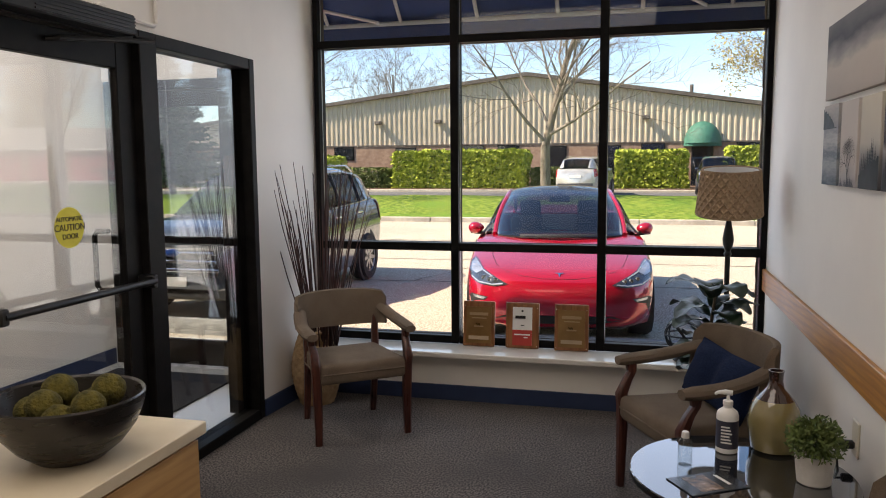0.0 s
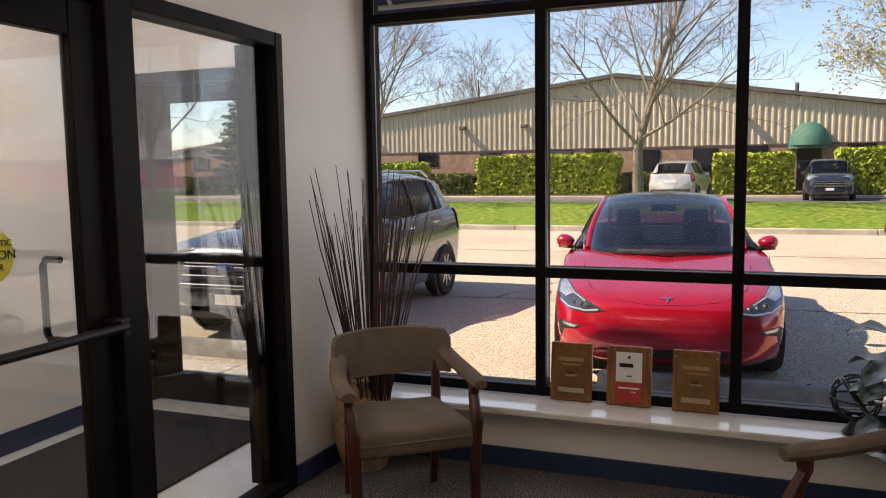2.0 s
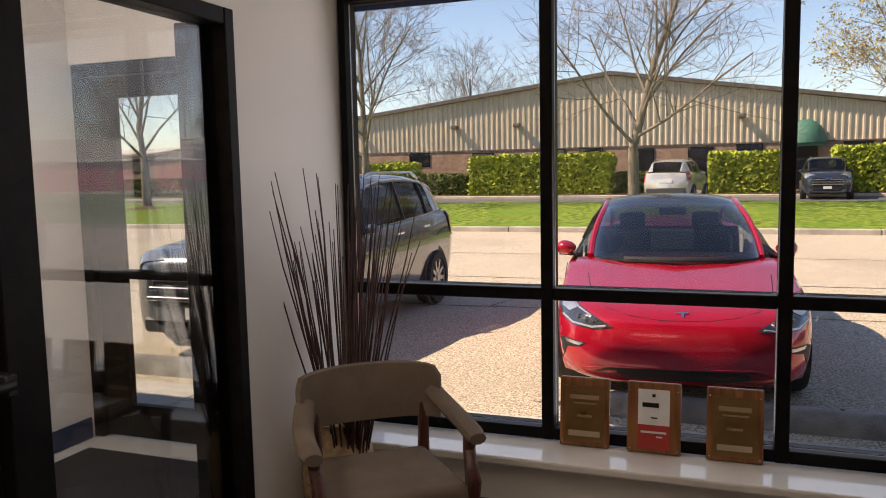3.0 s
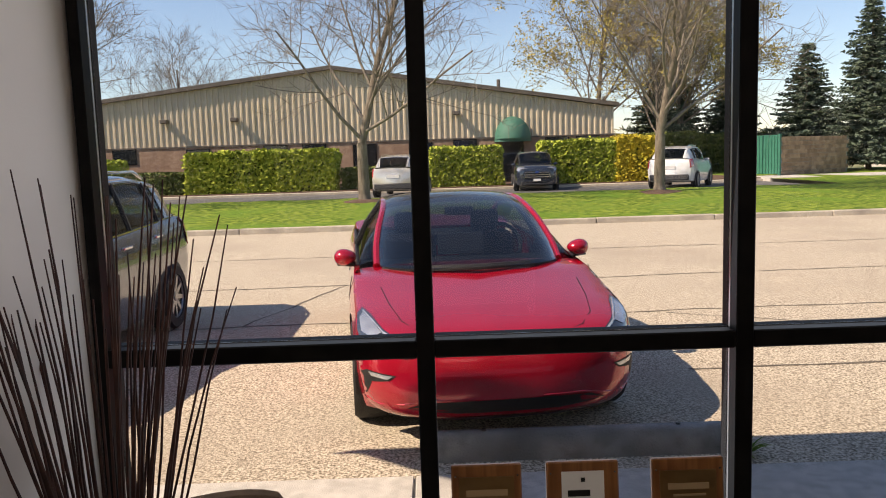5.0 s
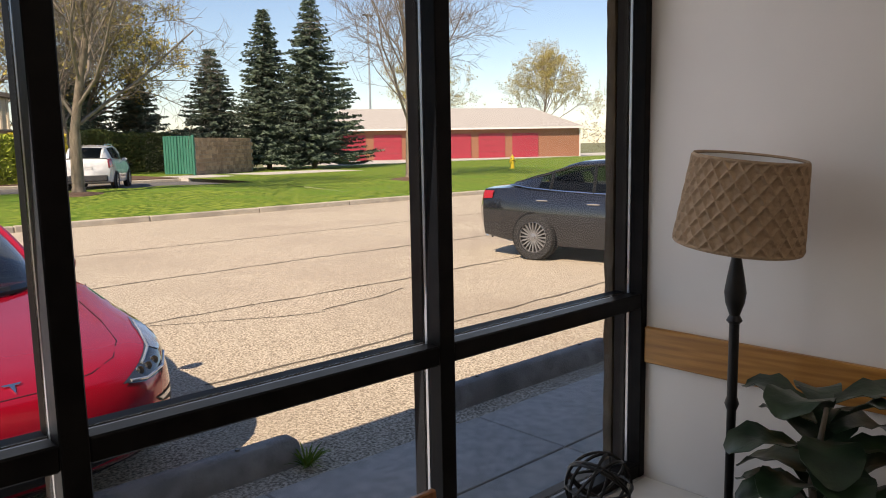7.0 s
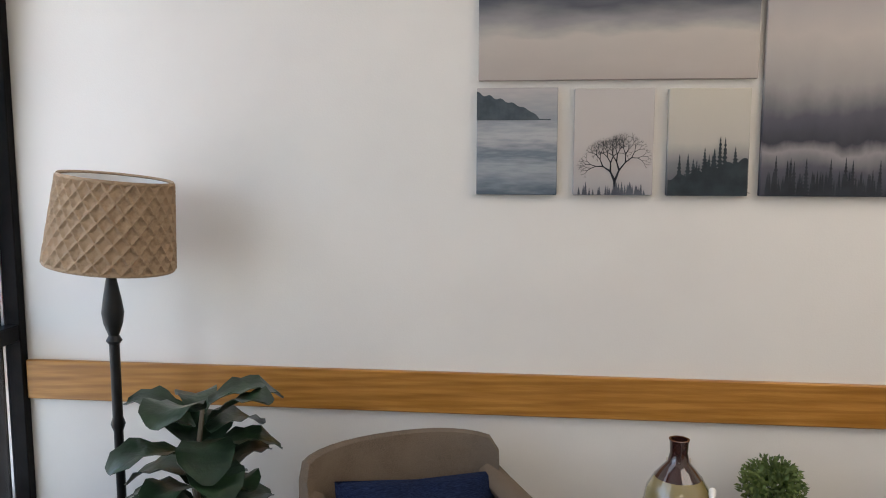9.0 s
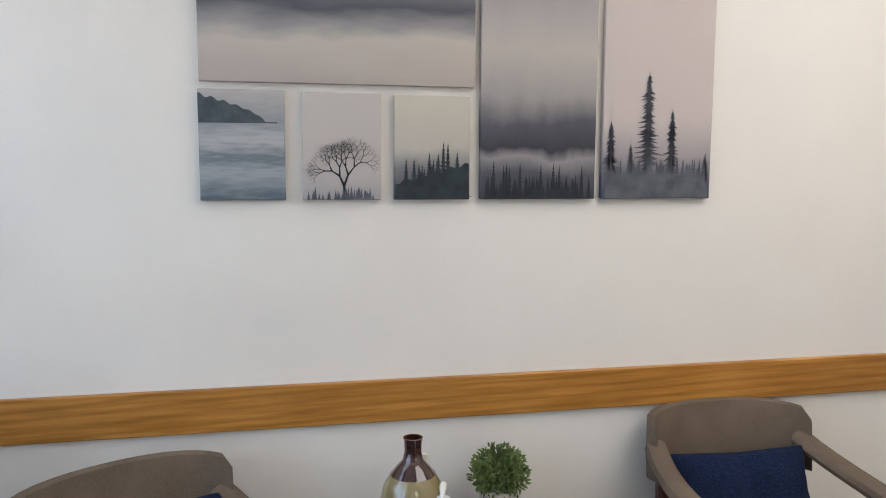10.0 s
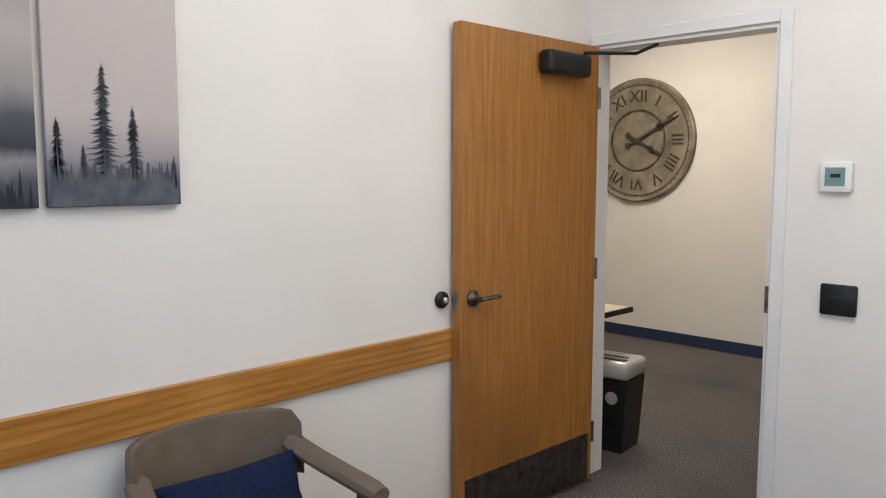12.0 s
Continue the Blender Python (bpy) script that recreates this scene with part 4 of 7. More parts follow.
def body_panel(t, name, mat, rows, quad, side, n=8, out=0.007, label=""):
    """A panel that follows the body's skin between four (y, f) corners."""
    b = bmesh.new()
    g = []
    for u in range(n + 1):
        col = []
        for v in range(n + 1):
            a, c = u / n, v / n
            y = (quad[0][0] * (1 - a) + quad[1][0] * a) * (1 - c) + (quad[3][0] * (1 - a) + quad[2][0] * a) * c
            f = (quad[0][1] * (1 - a) + quad[1][1] * a) * (1 - c) + (quad[3][1] * (1 - a) + quad[2][1] * a) * c
            p = on_body(rows, y, f, out)
            col.append(b.verts.new((p.x * side, p.y - 0.004, p.z)))
        g.append(col)
    for u in range(n):
        for v in range(n):
            b.faces.new((g[u][v], g[u + 1][v], g[u + 1][v + 1], g[u][v + 1]))
    return part(name, b, mat, t, label, True)


# red electric sedan, nose to the window
def curve_rows(rows, per=6):
    """A smooth run through rows of numbers."""
    out = []
    for i in range(len(rows) - 1):
        p0, p1, p2, p3 = rows[max(i - 1, 0)], rows[i], rows[i + 1], rows[min(i + 2, len(rows) - 1)]
        for k in range(per):
            f = k / per
            out.append([0.5 * (2 * b + (c - a) * f + (2 * a - 5 * b + 4 * c - d) * f * f + (3 * b - a - 3 * c + d) * f ** 3) for a, b, c, d in zip(p0, p1, p2, p3)])
    return out + [list(rows[-1])]


def skin(rows, across=28):
    """Rows of y, z on the middle line, half width, how far the edge lies back, how far it lies lower."""
    grid = []
    for y, z, w, bow, drop in rows:
        line = []
        for k in range(across + 1):
            u = k / across * 2 - 1
            line.append(Vector((w * math.sin(u * 1.25) / math.sin(1.25), y + bow * abs(u) ** 2.6, z - drop * abs(u) ** 2.2)))
        grid.append(line)
    return grid


def sheet(grid, bm=None):
    b = bm or bmesh.new()
    vs = [[b.verts.new(p) for p in line] for line in grid]
    for p, q in zip(vs, vs[1:]):
        for k in range(len(p) - 1):
            b.faces.new((p[k], p[k + 1], q[k + 1], q[k]))
    return b


def at_y(line, y):
    for a, b in zip(line, line[1:]):
        if a.y <= y <= b.y:
            return a.lerp(b, (y - a.y) / max(1e-6, b.y - a.y))
    return line[-1] if y > line[-1].y else line[0]


REDP = car_paint("red_car_paint", (0.43, 0.005, 0.024), 0.3)
ROOFGLASS = node_mat("black_roof_glass", (0.008, 0.009, 0.012), 0.04, spec=0.6)
INLET = varied("black_grille", (0.006, 0.006, 0.006), (0.012, 0.012, 0.012), 30, 0.6)
LAMPCLEAR = varied("lamp_reflector", (0.45, 0.47, 0.5), (0.62, 0.64, 0.67), 6, 0.12, metal=0.6, coat=1.0)
SCREEN = glass_mat("windscreen_glass", (0.36, 0.4, 0.42), 1.9, 0.01)
SMOKED = node_mat("smoked_lamp_lens", (0.05, 0.06, 0.075), 0.06, 0.3, coat=1.0)


def electric_sedan(m, label):
    t = thing("sedan", m, label, "car", "parked cars")
    front = curve_rows([(0.10, 0.185, 0.74, 0.30, 0.0), (0.03, 0.24, 0.80, 0.31, 0.0), (0.0, 0.36, 0.85, 0.33, 0.0), (0.0, 0.50, 0.87, 0.36, -0.01), (0.03, 0.60, 0.88, 0.40, -0.03), (0.09, 0.665, 0.88, 0.42, -0.045), (0.20, 0.715, 0.882, 0.43, -0.035), (0.40, 0.765, 0.885, 0.40, -0.02), (0.65, 0.815, 0.888, 0.33, 0.0), (0.95, 0.87, 0.888, 0.2, 0.018), (1.25, 0.925, 0.885, 0.1, 0.03), (1.55, 0.95, 0.88, 0.0, 0.035)], 5)
    nose = skin(front)
    rear = curve_rows([(3.95, 1.02, 0.84, 0.05, 0.0), (4.35, 1.085, 0.84, -0.08, 0.03), (4.6, 1.10, 0.84, -0.22, 0.04), (4.66, 1.02, 0.85, -0.28, 0.03), (4.68, 0.85, 0.87, -0.30, 0.0), (4.69, 0.6, 0.88, -0.30, 0.0), (4.66, 0.4, 0.87, -0.30, 0.0), (4.55, 0.26, 0.8, -0.25, 0.0)], 5)
    tail = skin(rear)
    bm = sheet(nose)
    sheet(tail, bm)
    # flanks, cut out round the wheels
    first = 20
    for side in (0, -1):
        sg = -1 if side == 0 else 1
        edge = [line[side] for line in nose[first:]]
        edge += [Vector((sg * 0.875, 2.0, 0.93)), Vector((sg * 0.872, 3.0, 0.965)), Vector((sg * 0.86, 3.7, 1.0))] + [line[side] for line in tail[:8]]
        stops = sorted({round(p.y, 4) for p in edge} | {0.49 + 0.031 * k for k in range(25)} | {3.36 + 0.031 * k for k in range(25)} | {1.3 + 0.15 * k for k in range(14)})
        stops = [y for y in stops if edge[0].y < y <= 4.36]
        low = [line[side] for line in nose[:first + 1]][::-1]
        grid = [[low[round(k * first / 12)] for k in range(13)]]
        for y in stops:
            top = at_y(edge, y)
            zb = 0.2
            for wy in (0.86, 3.73):
                if abs(y - wy) < 0.375:
                    zb = max(zb, 0.335 + math.sqrt(0.375 ** 2 - (y - wy) ** 2))
            zb = min(zb, top.z - 0.05)
            wide = 0.925 - 0.05 * max(0, (0.85 - y) / 0.4) ** 2 - 0.03 * max(0, (y - 3.9) / 0.5) ** 2
            line = [top]
            for k in range(1, 13):
                z = top.z + (zb - top.z) * (k / 12) ** 1.15
                f = min(1, (top.z - z) / 0.2)
                x = abs(top.x) + (wide - abs(top.x)) * math.sin(f * math.pi / 2) - 0.05 * max(0, (0.42 - z) / 0.25) ** 2
                x -= 0.012 * math.exp(-((z - 0.52) / 0.08) ** 2) if 1.3 < y < 3.3 else 0
                line.append(Vector((sg * x, y, z)))
            grid.append(line)
        sheet(grid, bm)
    bmesh.ops.remove_doubles(bm, verts=bm.verts, dist=0.002)
    bmesh.ops.recalc_face_normals(bm, faces=bm.faces)
    tree = BVHTree.FromBMesh(bm)
    part("body", bm, REDP, t, "", True)
    part("underbody", box(-0.64, 0.32, 0.17, 0.64, 4.4, 0.24, 0.02), INLET, t)
    part("inner_body", box(-0.62, 0.25, 0.24, 0.62, 4.3, 0.58, 0.05), INLET, t)

    def onto(x, z, out):
        hit = tree.ray_cast(Vector((x, -1, z)), Vector((0, 1, 0)))
        if hit[0] is None or hit[0].y > 1.4:
            hit = tree.find_nearest(Vector((x, 0.45, z)))
        return hit[0] + Vector((0, -out, out * 0.35))

    def decal(name, outline, s, mat, out, label="", inset=0.0):
        """A panel bent onto the nose, its outline given as seen from the front."""
        cx, cz = sum(p[0] for p in outline) / len(outline), sum(p[1] for p in outline) / len(outline)
        ring = []
        for (xa, za), (xb, zb) in zip(outline, outline[1:] + outline[:1]):
            ring += [(xa + (xb - xa) * k / 5, za + (zb - za) * k / 5) for k in range(5)]
        b = bmesh.new()
        loops = []
        for f in (1 - inset, 0.7 * (1 - inset), 0.4, 0.12):
            loops.append([b.verts.new(onto(s * (cx + (x - cx) * f), cz + (z - cz) * f, out)) for x, z in ring])
        for p, q in zip(loops, loops[1:]):
            for k in range(len(p)):
                b.faces.new((p[k], p[(k + 1) % len(p)], q[(k + 1) % len(p)], q[k]))
        b.faces.new(loops[-1])
        return part(name, b, mat, t, label, True)

    LAMP = [(0.47, 0.60), (0.60, 0.575), (0.76, 0.585), (0.85, 0.625), (0.876, 0.69), (0.87, 0.76), (0.835, 0.785), (0.785, 0.765), (0.72, 0.715), (0.60, 0.66)]
    for s in (1, -1):
        lamp = decal("headlight", LAMP, s, SMOKED, 0.007, "clear swept-back headlight")
        for name, line, mat in (("light_guide", [(0.52, 0.603), (0.62, 0.588), (0.76, 0.60), (0.84, 0.64)], LAMPCLEAR), ("light_guide", [(0.62, 0.655), (0.72, 0.70), (0.78, 0.745), (0.83, 0.772)], LAMPCLEAR)):
            part(name, tube([onto(s * x, z, 0.010) for x, z in line], 0.008, 6), mat, lamp, "", True)
        eye = decal("reflector", [(0.73, 0.70), (0.79, 0.67), (0.85, 0.69), (0.858, 0.745), (0.835, 0.768), (0.79, 0.748)], s, LAMPCLEAR, 0.011, "bright silver reflector")
        eye.parent = lamp
        for x, z in ((0.59, 0.63), (0.65, 0.635), (0.71, 0.645)):
            part("lens", lathe([(0.024, 0), (0.022, 0.004), (0.0, 0.008)], 12), CHROME, lamp, m=Matrix.Translation(onto(s * x, z, 0.008)) @ pose(0, 0, 0, 75, 0, 0))
        decal("corner_inlet", [(0.66, 0.475), (0.83, 0.485), (0.865, 0.46), (0.862, 0.36), (0.835, 0.325), (0.825, 0.36), (0.822, 0.43), (0.80, 0.445), (0.70, 0.44)], s, INLET, 0.004, "black corner air inlet")
        decal("fog_lamp", [(0.68, 0.468), (0.82, 0.476), (0.805, 0.452), (0.71, 0.446)], s, LAMPCLEAR, 0.009, "slim silver fog lamp")
        part("crease", tube([onto(s * x, z, 0.001) for x, z in ((0.20, 0.335), (0.45, 0.335), (0.62, 0.30), (0.75, 0.28), (0.83, 0.30))], 0.007, 6), REDP, t, "", True)
    decal("lower_inlet", [(-0.60, 0.275), (-0.3, 0.245), (0.3, 0.245), (0.60, 0.275), (0.50, 0.315), (0.25, 0.325), (-0.25, 0.325), (-0.50, 0.315)], 1, INLET, 0.004, "black lower air inlet")
    part("lip", tube([onto(x, 0.20, 0.004) for x in (-0.70, -0.55, -0.3, 0, 0.3, 0.55, 0.70)], 0.010, 6), INLET, t, "", True)
    seam = [(-0.70, 0.86), (-0.66, 0.80), (-0.60, 0.745), (-0.5, 0.705), (-0.35, 0.675), (-0.15, 0.655), (0.15, 0.655), (0.35, 0.675), (0.5, 0.705), (0.60, 0.745), (0.66, 0.80), (0.70, 0.86)]
    part("hood_seam", tube([onto(x, z, 0.0) for x, z in seam], 0.0035, 4), INLET, t)
    em = poly([(-0.045, 0.02), (0.045, 0.02), (0.03, 0.008), (0.012, 0.008), (0.0, -0.045), (-0.012, 0.008), (-0.03, 0.008)], 0.005)
    part("emblem", em, CHROME, t, "small chrome emblem", False, Matrix.Translation(onto(0, 0.69, 0.004)) @ pose(0, 0, 0, 32, 0, 0))

    # glasshouse
    top = curve_rows([(1.17, 0.945, 0.70, 0.36, 0.0), (1.45, 1.10, 0.69, 0.30, 0.02), (1.75, 1.255, 0.655, 0.24, 0.04), (2.02, 1.37, 0.615, 0.2, 0.06), (2.35, 1.43, 0.595, 0.14, 0.065), (2.75, 1.443, 0.59, 0.05, 0.065), (3.15, 1.41, 0.585, -0.02, 0.06), (3.6, 1.285, 0.585, -0.06, 0.05), (4.0, 1.13, 0.60, -0.1, 0.03), (4.2, 1.06, 0.62, -0.14, 0.0)], 6)
    shell = skin(top, 20)
    part("windscreen", sheet(shell[:20]), SCREEN, t, "tinted windscreen", True)
    part("roof_panel", sheet(shell[19:40]), ROOFGLASS, t, "black glass roof", True)
    part("rear_window", sheet(shell[39:]), CARGLASS, t, "tinted rear window", True)
    for side in (0, -1):
        sg = -1 if side == 0 else 1
        edge = [line[side] for line in shell]
        part("roof_pillar", tube([p + Vector((0.006 * sg, 0, -0.006)) for p in edge], 0.03, 8), REDP, t, "red roof pillar", True)
        glass = []
        for p in edge[2:-4]:
            belt = Vector((sg * 0.845, p.y, 0.94 + 0.03 * (p.y - 1.6)))
            belt.z = min(belt.z, p.z)
            glass.append([belt, belt.lerp(p, 0.5) + Vector((sg * 0.025, 0, 0)), p])
        part("side_window", sheet(glass), CARGLASS, t, "tinted side window", True)
        part("belt_trim", tube([g[0] + Vector((sg * 0.008, 0, 0)) for g in glass], 0.013, 6), BLACK, t, "", True)
        for y in (2.78,):
            g = min(glass, key=lambda c: abs(c[0].y - y))
            part("door_pillar", tube([v + Vector((sg * 0.003, 0, 0)) for v in g], 0.03, 6), BLACK, t)
        part("shoulder", sheet([[Vector((sg * 0.878, y, 0.925 + 0.033 * (y - 2.0) if y > 1.6 else 0.915)), Vector((sg * 0.84, y, 0.945 + 0.03 * (y - 1.6)))] for y in [1.42 + 0.1 * k for k in range(26)]]), REDP, t, "", True)
        mb = bmesh.new()
        bmesh.ops.create_uvsphere(mb, u_segments=18, v_segments=12, radius=1)
        for v in mb.verts:
            fl = 0.035 if v.co.y > 0 else 0.085
            v.co = (sg * 0.945 + v.co.x * 0.09, 1.80 + v.co.y * fl, 0.985 + v.co.z * 0.066 * (1.0 + 0.2 * v.co.x * sg))
        mir = part("mirror", mb, REDP, t, "", True)
        part("mirror_arm", tube([(sg * 0.85, 1.80, 0.93), (sg * 0.91, 1.79, 0.925), (sg * 1.01, 1.79, 0.93)], [0.022, 0.016, 0.010], 8), BLACK, mir, "", True)
        for y in (2.35, 3.3):
            part("door_handle", box(sg * 0.915 - 0.008, y, 0.80, sg * 0.915 + 0.008, y + 0.2, 0.823, 0.004), CHROME, t)
        for y in (1.36, 2.42, 3.42):
            part("door_gap", tube([(sg * (0.893 + 0.030 * math.sin(min(1, (0.91 - z) / 0.2) * 1.57)), y + 0.05 * (0.9 - z), z) for z in (0.9, 0.84, 0.76, 0.6)], 0.004, 4), INLET, t)
        for wy in (0.86, 3.73):
            arch = bmesh.new()
            loft([[Vector((sg * x, wy + r * math.cos(a), 0.335 + r * math.sin(a))) for x, r in ((0.90, 0.378), (0.62, 0.39))] for a in [math.pi * (k / 20 * 1.12 - 0.06) for k in range(21)]], arch, cap=False, closed=False)
            part("arch_lining", arch, INLET, t, "", True)
            wheel(t, sg * 0.80, wy, 0.335, 0.23, sg, 10)
    part("cowl", tube([(-0.66, 1.46, 0.93), (-0.4, 1.24, 0.947), (0, 1.15, 0.952), (0.4, 1.24, 0.947), (0.66, 1.46, 0.93)], 0.03, 6, flat=0.5), INLET, t, "black wiper cowl", True)
    part("dashboard", box(-0.70, 1.55, 0.74, 0.70, 2.0, 0.935, 0.05, seg=2), CARIN, t, "", True)
    part("cabin_floor", box(-0.80, 1.6, 0.58, 0.80, 4.2, 0.66, 0.02), CARIN, t)
    part("rear_shelf", box(-0.66, 3.55, 0.85, 0.66, 4.0, 0.99, 0.03), CARIN, t)
    part("touch_screen", box(-0.19, 1.93, 0.955, 0.19, 1.95, 1.13, 0.006), varied("screen_back", (0.10, 0.11, 0.12), (0.14, 0.15, 0.16), 5, 0.3), t, "wide centre screen")
    ring = [(0.36 + 0.18 * math.cos(a), 2.12 + 0.08 * math.sin(a), 1.0 + 0.17 * math.sin(a)) for a in [2 * math.pi * k / 20 for k in range(21)]]
    part("steering_wheel", tube(ring, 0.017, 6), CARIN, t, "", True)
    for x in (-0.36, 0.36):
        seat = part("seat", box(x - 0.25, 2.75, 0.6, x + 0.25, 2.95, 1.06, 0.07, seg=2), CARIN, t, "black car seat", True)
        part("headrest", box(x - 0.13, 2.82, 1.06, x + 0.13, 2.94, 1.25, 0.04, seg=2), CARIN, seat, "", True)
    part("mirror_inside", box(-0.12, 1.98, 1.27, 0.12, 2.02, 1.34, 0.01), BLACK, t)
    return t


# red electric sedan, nose to the window
electric_sedan(pose(-0.685, 6.95, GZ, 0, 0, 6), "glossy red electric sedan parked nose to the window")

# compact utility cars
SUV = [(0.0, 0.55, 0.34, 0.86, 0.03), (0.06, 0.74, 0.27, 0.93, 0.05), (0.2, 0.85, 0.24, 0.99, 0.06), (0.5, 0.90, 0.22, 1.03, 0.07), (1.0, 0.92, 0.22, 1.07, 0.06), (1.5, 0.92, 0.22, 1.10, 0.03), (2.5, 0.92, 0.22, 1.13, 0.02), (3.6, 0.92, 0.23, 1.17, 0.02), (4.2, 0.90, 0.27, 1.18, 0.03), (4.42, 0.84, 0.32, 1.14, 0.02), (4.5, 0.72, 0.42, 1.0, 0.02)]
SUV_CAB = [(1.05, 0.66, 1.12, 0.64, 1.125), (1.5, 0.82, 1.10, 0.64, 1.36), (1.9, 0.84, 1.11, 0.63, 1.58), (2.4, 0.84, 1.12, 0.63, 1.66), (3.2, 0.83, 1.15, 0.62, 1.67), (3.9, 0.80, 1.18, 0.60, 1.60), (4.15, 0.76, 1.19, 0.58, 1.52), (4.42, 0.70, 1.18, 0.55, 1.20)]


def suv(m, label, colour, metal, name="suv", cladding=True, front=True):
    p = car_paint(name + "_paint", colour, metal)
    c = car(m, label, p, SUV, SUV_CAB, [(0, 0.9, 0.35, 0.23), (0, 3.59, 0.35, 0.23)], 4.5, name, spokes=9, cladding=cladding)
    for s in (1, -1):
        body_panel(c, "headlight", LAMPGLASS, SUV, [(0.06, -0.3), (0.04, 0.35), (0.14, 0.25), (0.5, -0.25)], s, label="clear headlight")
        body_panel(c, "tail_light", LAMPRED, SUV, [(4.46, -0.5), (4.2, -0.45), (4.15, -0.05), (4.44, 0.0)], s, out=0.012, label="red tail light")
        part("roof_bar", tube([(s * 0.56, 2.2, 1.655), (s * 0.58, 2.4, 1.70), (s * 0.57, 3.6, 1.70), (s * 0.55, 3.9, 1.62)], 0.016, 6), CHROME, c, "", True)
        part("fog_lamp", lathe([(0.05, 0), (0.05, 0.02)], 12), LAMPGLASS, c, m=pose(s * 0.62, 0.07, 0.42, 90, 0, 0))
    gr = part("grille", box(-0.52, -0.025, 0.52, 0.52, 0.06, 0.84, 0.02), BLACK, c, "black grille with chrome bars")
    for k in range(3):
        part("grille_bar", box(-0.56 + 0.03 * k, -0.045, 0.58 + k * 0.09, 0.56 - 0.03 * k, -0.024, 0.62 + k * 0.09, 0.008), CHROME, gr)
    part("badge", lathe([(0.085, 0), (0.085, 0.012), (0.07, 0.018)], 20), node_mat("badge_blue", (0.02, 0.06, 0.25), 0.2, coat=1.0), c, "oval blue emblem", True, pose(0, -0.045, 0.79, 90, 0, 0) @ Matrix.Diagonal((1.15, 0.5, 1, 1)))
    part("lower_bumper", box(-0.66, 0.0, 0.27, 0.66, 0.1, 0.42, 0.03), PLASTIC, c)
    part("rear_bumper", box(-0.76, 4.36, 0.34, 0.76, 4.53, 0.58, 0.04), PLASTIC, c, "", True)
    part("plate", box(-0.26, 4.50, 0.78, 0.26, 4.515, 0.9), TRIM, c)
    part("front_plate", box(-0.15, -0.03, 0.42, 0.15, -0.018, 0.52), TRIM, c)
    return c


suv(pose(-4.86, 7.25, GZ), "dark grey compact utility car parked nose to the building", (0.12, 0.138, 0.16), 0.6, "grey_suv")
suv(pose(3.38, 36.9, 0.06, 0, 0, -4) @ pose(0, -2.2, 0), "dark blue-grey utility car facing the lot", (0.035, 0.045, 0.065), 0.5, "blue_suv")
suv(pose(-2.35, 35.0, 0.06, 0, 0, 172) @ pose(0, -2.2, 0), "pale champagne utility car seen from behind", (0.55, 0.53, 0.48), 0.4, "silver_suv")
suv(pose(9.3, 34.8, 0.06, 0, 0, 150) @ pose(0, -2.2, 0), "white boxy utility car by the tree", (0.72, 0.72, 0.71), 0.0, "white_suv")

SALOON = [(0.0, 0.55, 0.30, 0.62, 0.02), (0.08, 0.74, 0.22, 0.70, 0.03), (0.3, 0.87, 0.19, 0.77, 0.05), (0.9, 0.92, 0.18, 0.87, 0.07), (1.6, 0.925, 0.18, 0.95, 0.05), (2.6, 0.93, 0.18, 0.98, 0.02), (3.7, 0.925, 0.19, 1.02, 0.03), (4.4, 0.90, 0.24, 1.06, 0.05), (4.8, 0.84, 0.30, 1.04, 0.03), (4.93, 0.70, 0.42, 0.9, 0.02)]
SALOON_CAB = [(1.45, 0.64, 1.0, 0.62, 1.005), (1.9, 0.80, 0.98, 0.62, 1.22), (2.35, 0.83, 0.99, 0.60, 1.42), (2.8, 0.83, 1.0, 0.60, 1.475), (3.3, 0.82, 1.02, 0.59, 1.45), (3.9, 0.77, 1.05, 0.55, 1.27), (4.4, 0.66, 1.10, 0.50, 1.115)]
blk = car(pose(7.17, 10.72, GZ, 0, 0, 10) @ pose(0.92, -3.85, 0), "black saloon car with multi-spoke alloy wheels", car_paint("black_car_paint", (0.014, 0.016, 0.022), 0.3), SALOON, SALOON_CAB, [(0, 0.86, 0.345, 0.24), (0, 3.85, 0.345, 0.24)], 4.93, "saloon", spokes=20)
wsed = car(pose(-15.6, 34.2, 0.06, 0, 0, 70), "white saloon car on the side road", car_paint("white_car_paint", (0.75, 0.75, 0.75), 0.0), SALOON, SALOON_CAB, [(0, 0.86, 0.335, 0.23), (0, 3.85, 0.335, 0.23)], 4.93, "white_saloon", spokes=10)
wsed2 = car(pose(-21.5, 41, 0.22, 0, 0, 85), "white saloon car far down the road", car_paint("white_car_paint_far", (0.75, 0.75, 0.75), 0.0), SALOON, SALOON_CAB, [(0, 0.86, 0.335, 0.23), (0, 3.85, 0.335, 0.23)], 4.93, "white_saloon", spokes=10)
for c, ln in ((blk, SALOON), (wsed, SALOON), (wsed2, SALOON)):
    for s in (1, -1):
        body_panel(c, "headlight", LAMPGLASS, SALOON, [(0.08, -0.25), (0.06, 0.3), (0.2, 0.2), (0.55, -0.2)], s)
        body_panel(c, "tail_light", LAMPRED, SALOON, [(4.90, -0.34), (4.62, -0.32), (4.6, -0.14), (4.88, -0.1)], s, out=0.012, label="red tail light")
part("exhaust", tube([(-0.5, 4.85, 0.28), (-0.5, 4.95, 0.28)], 0.04, 10), CHROME, blk)

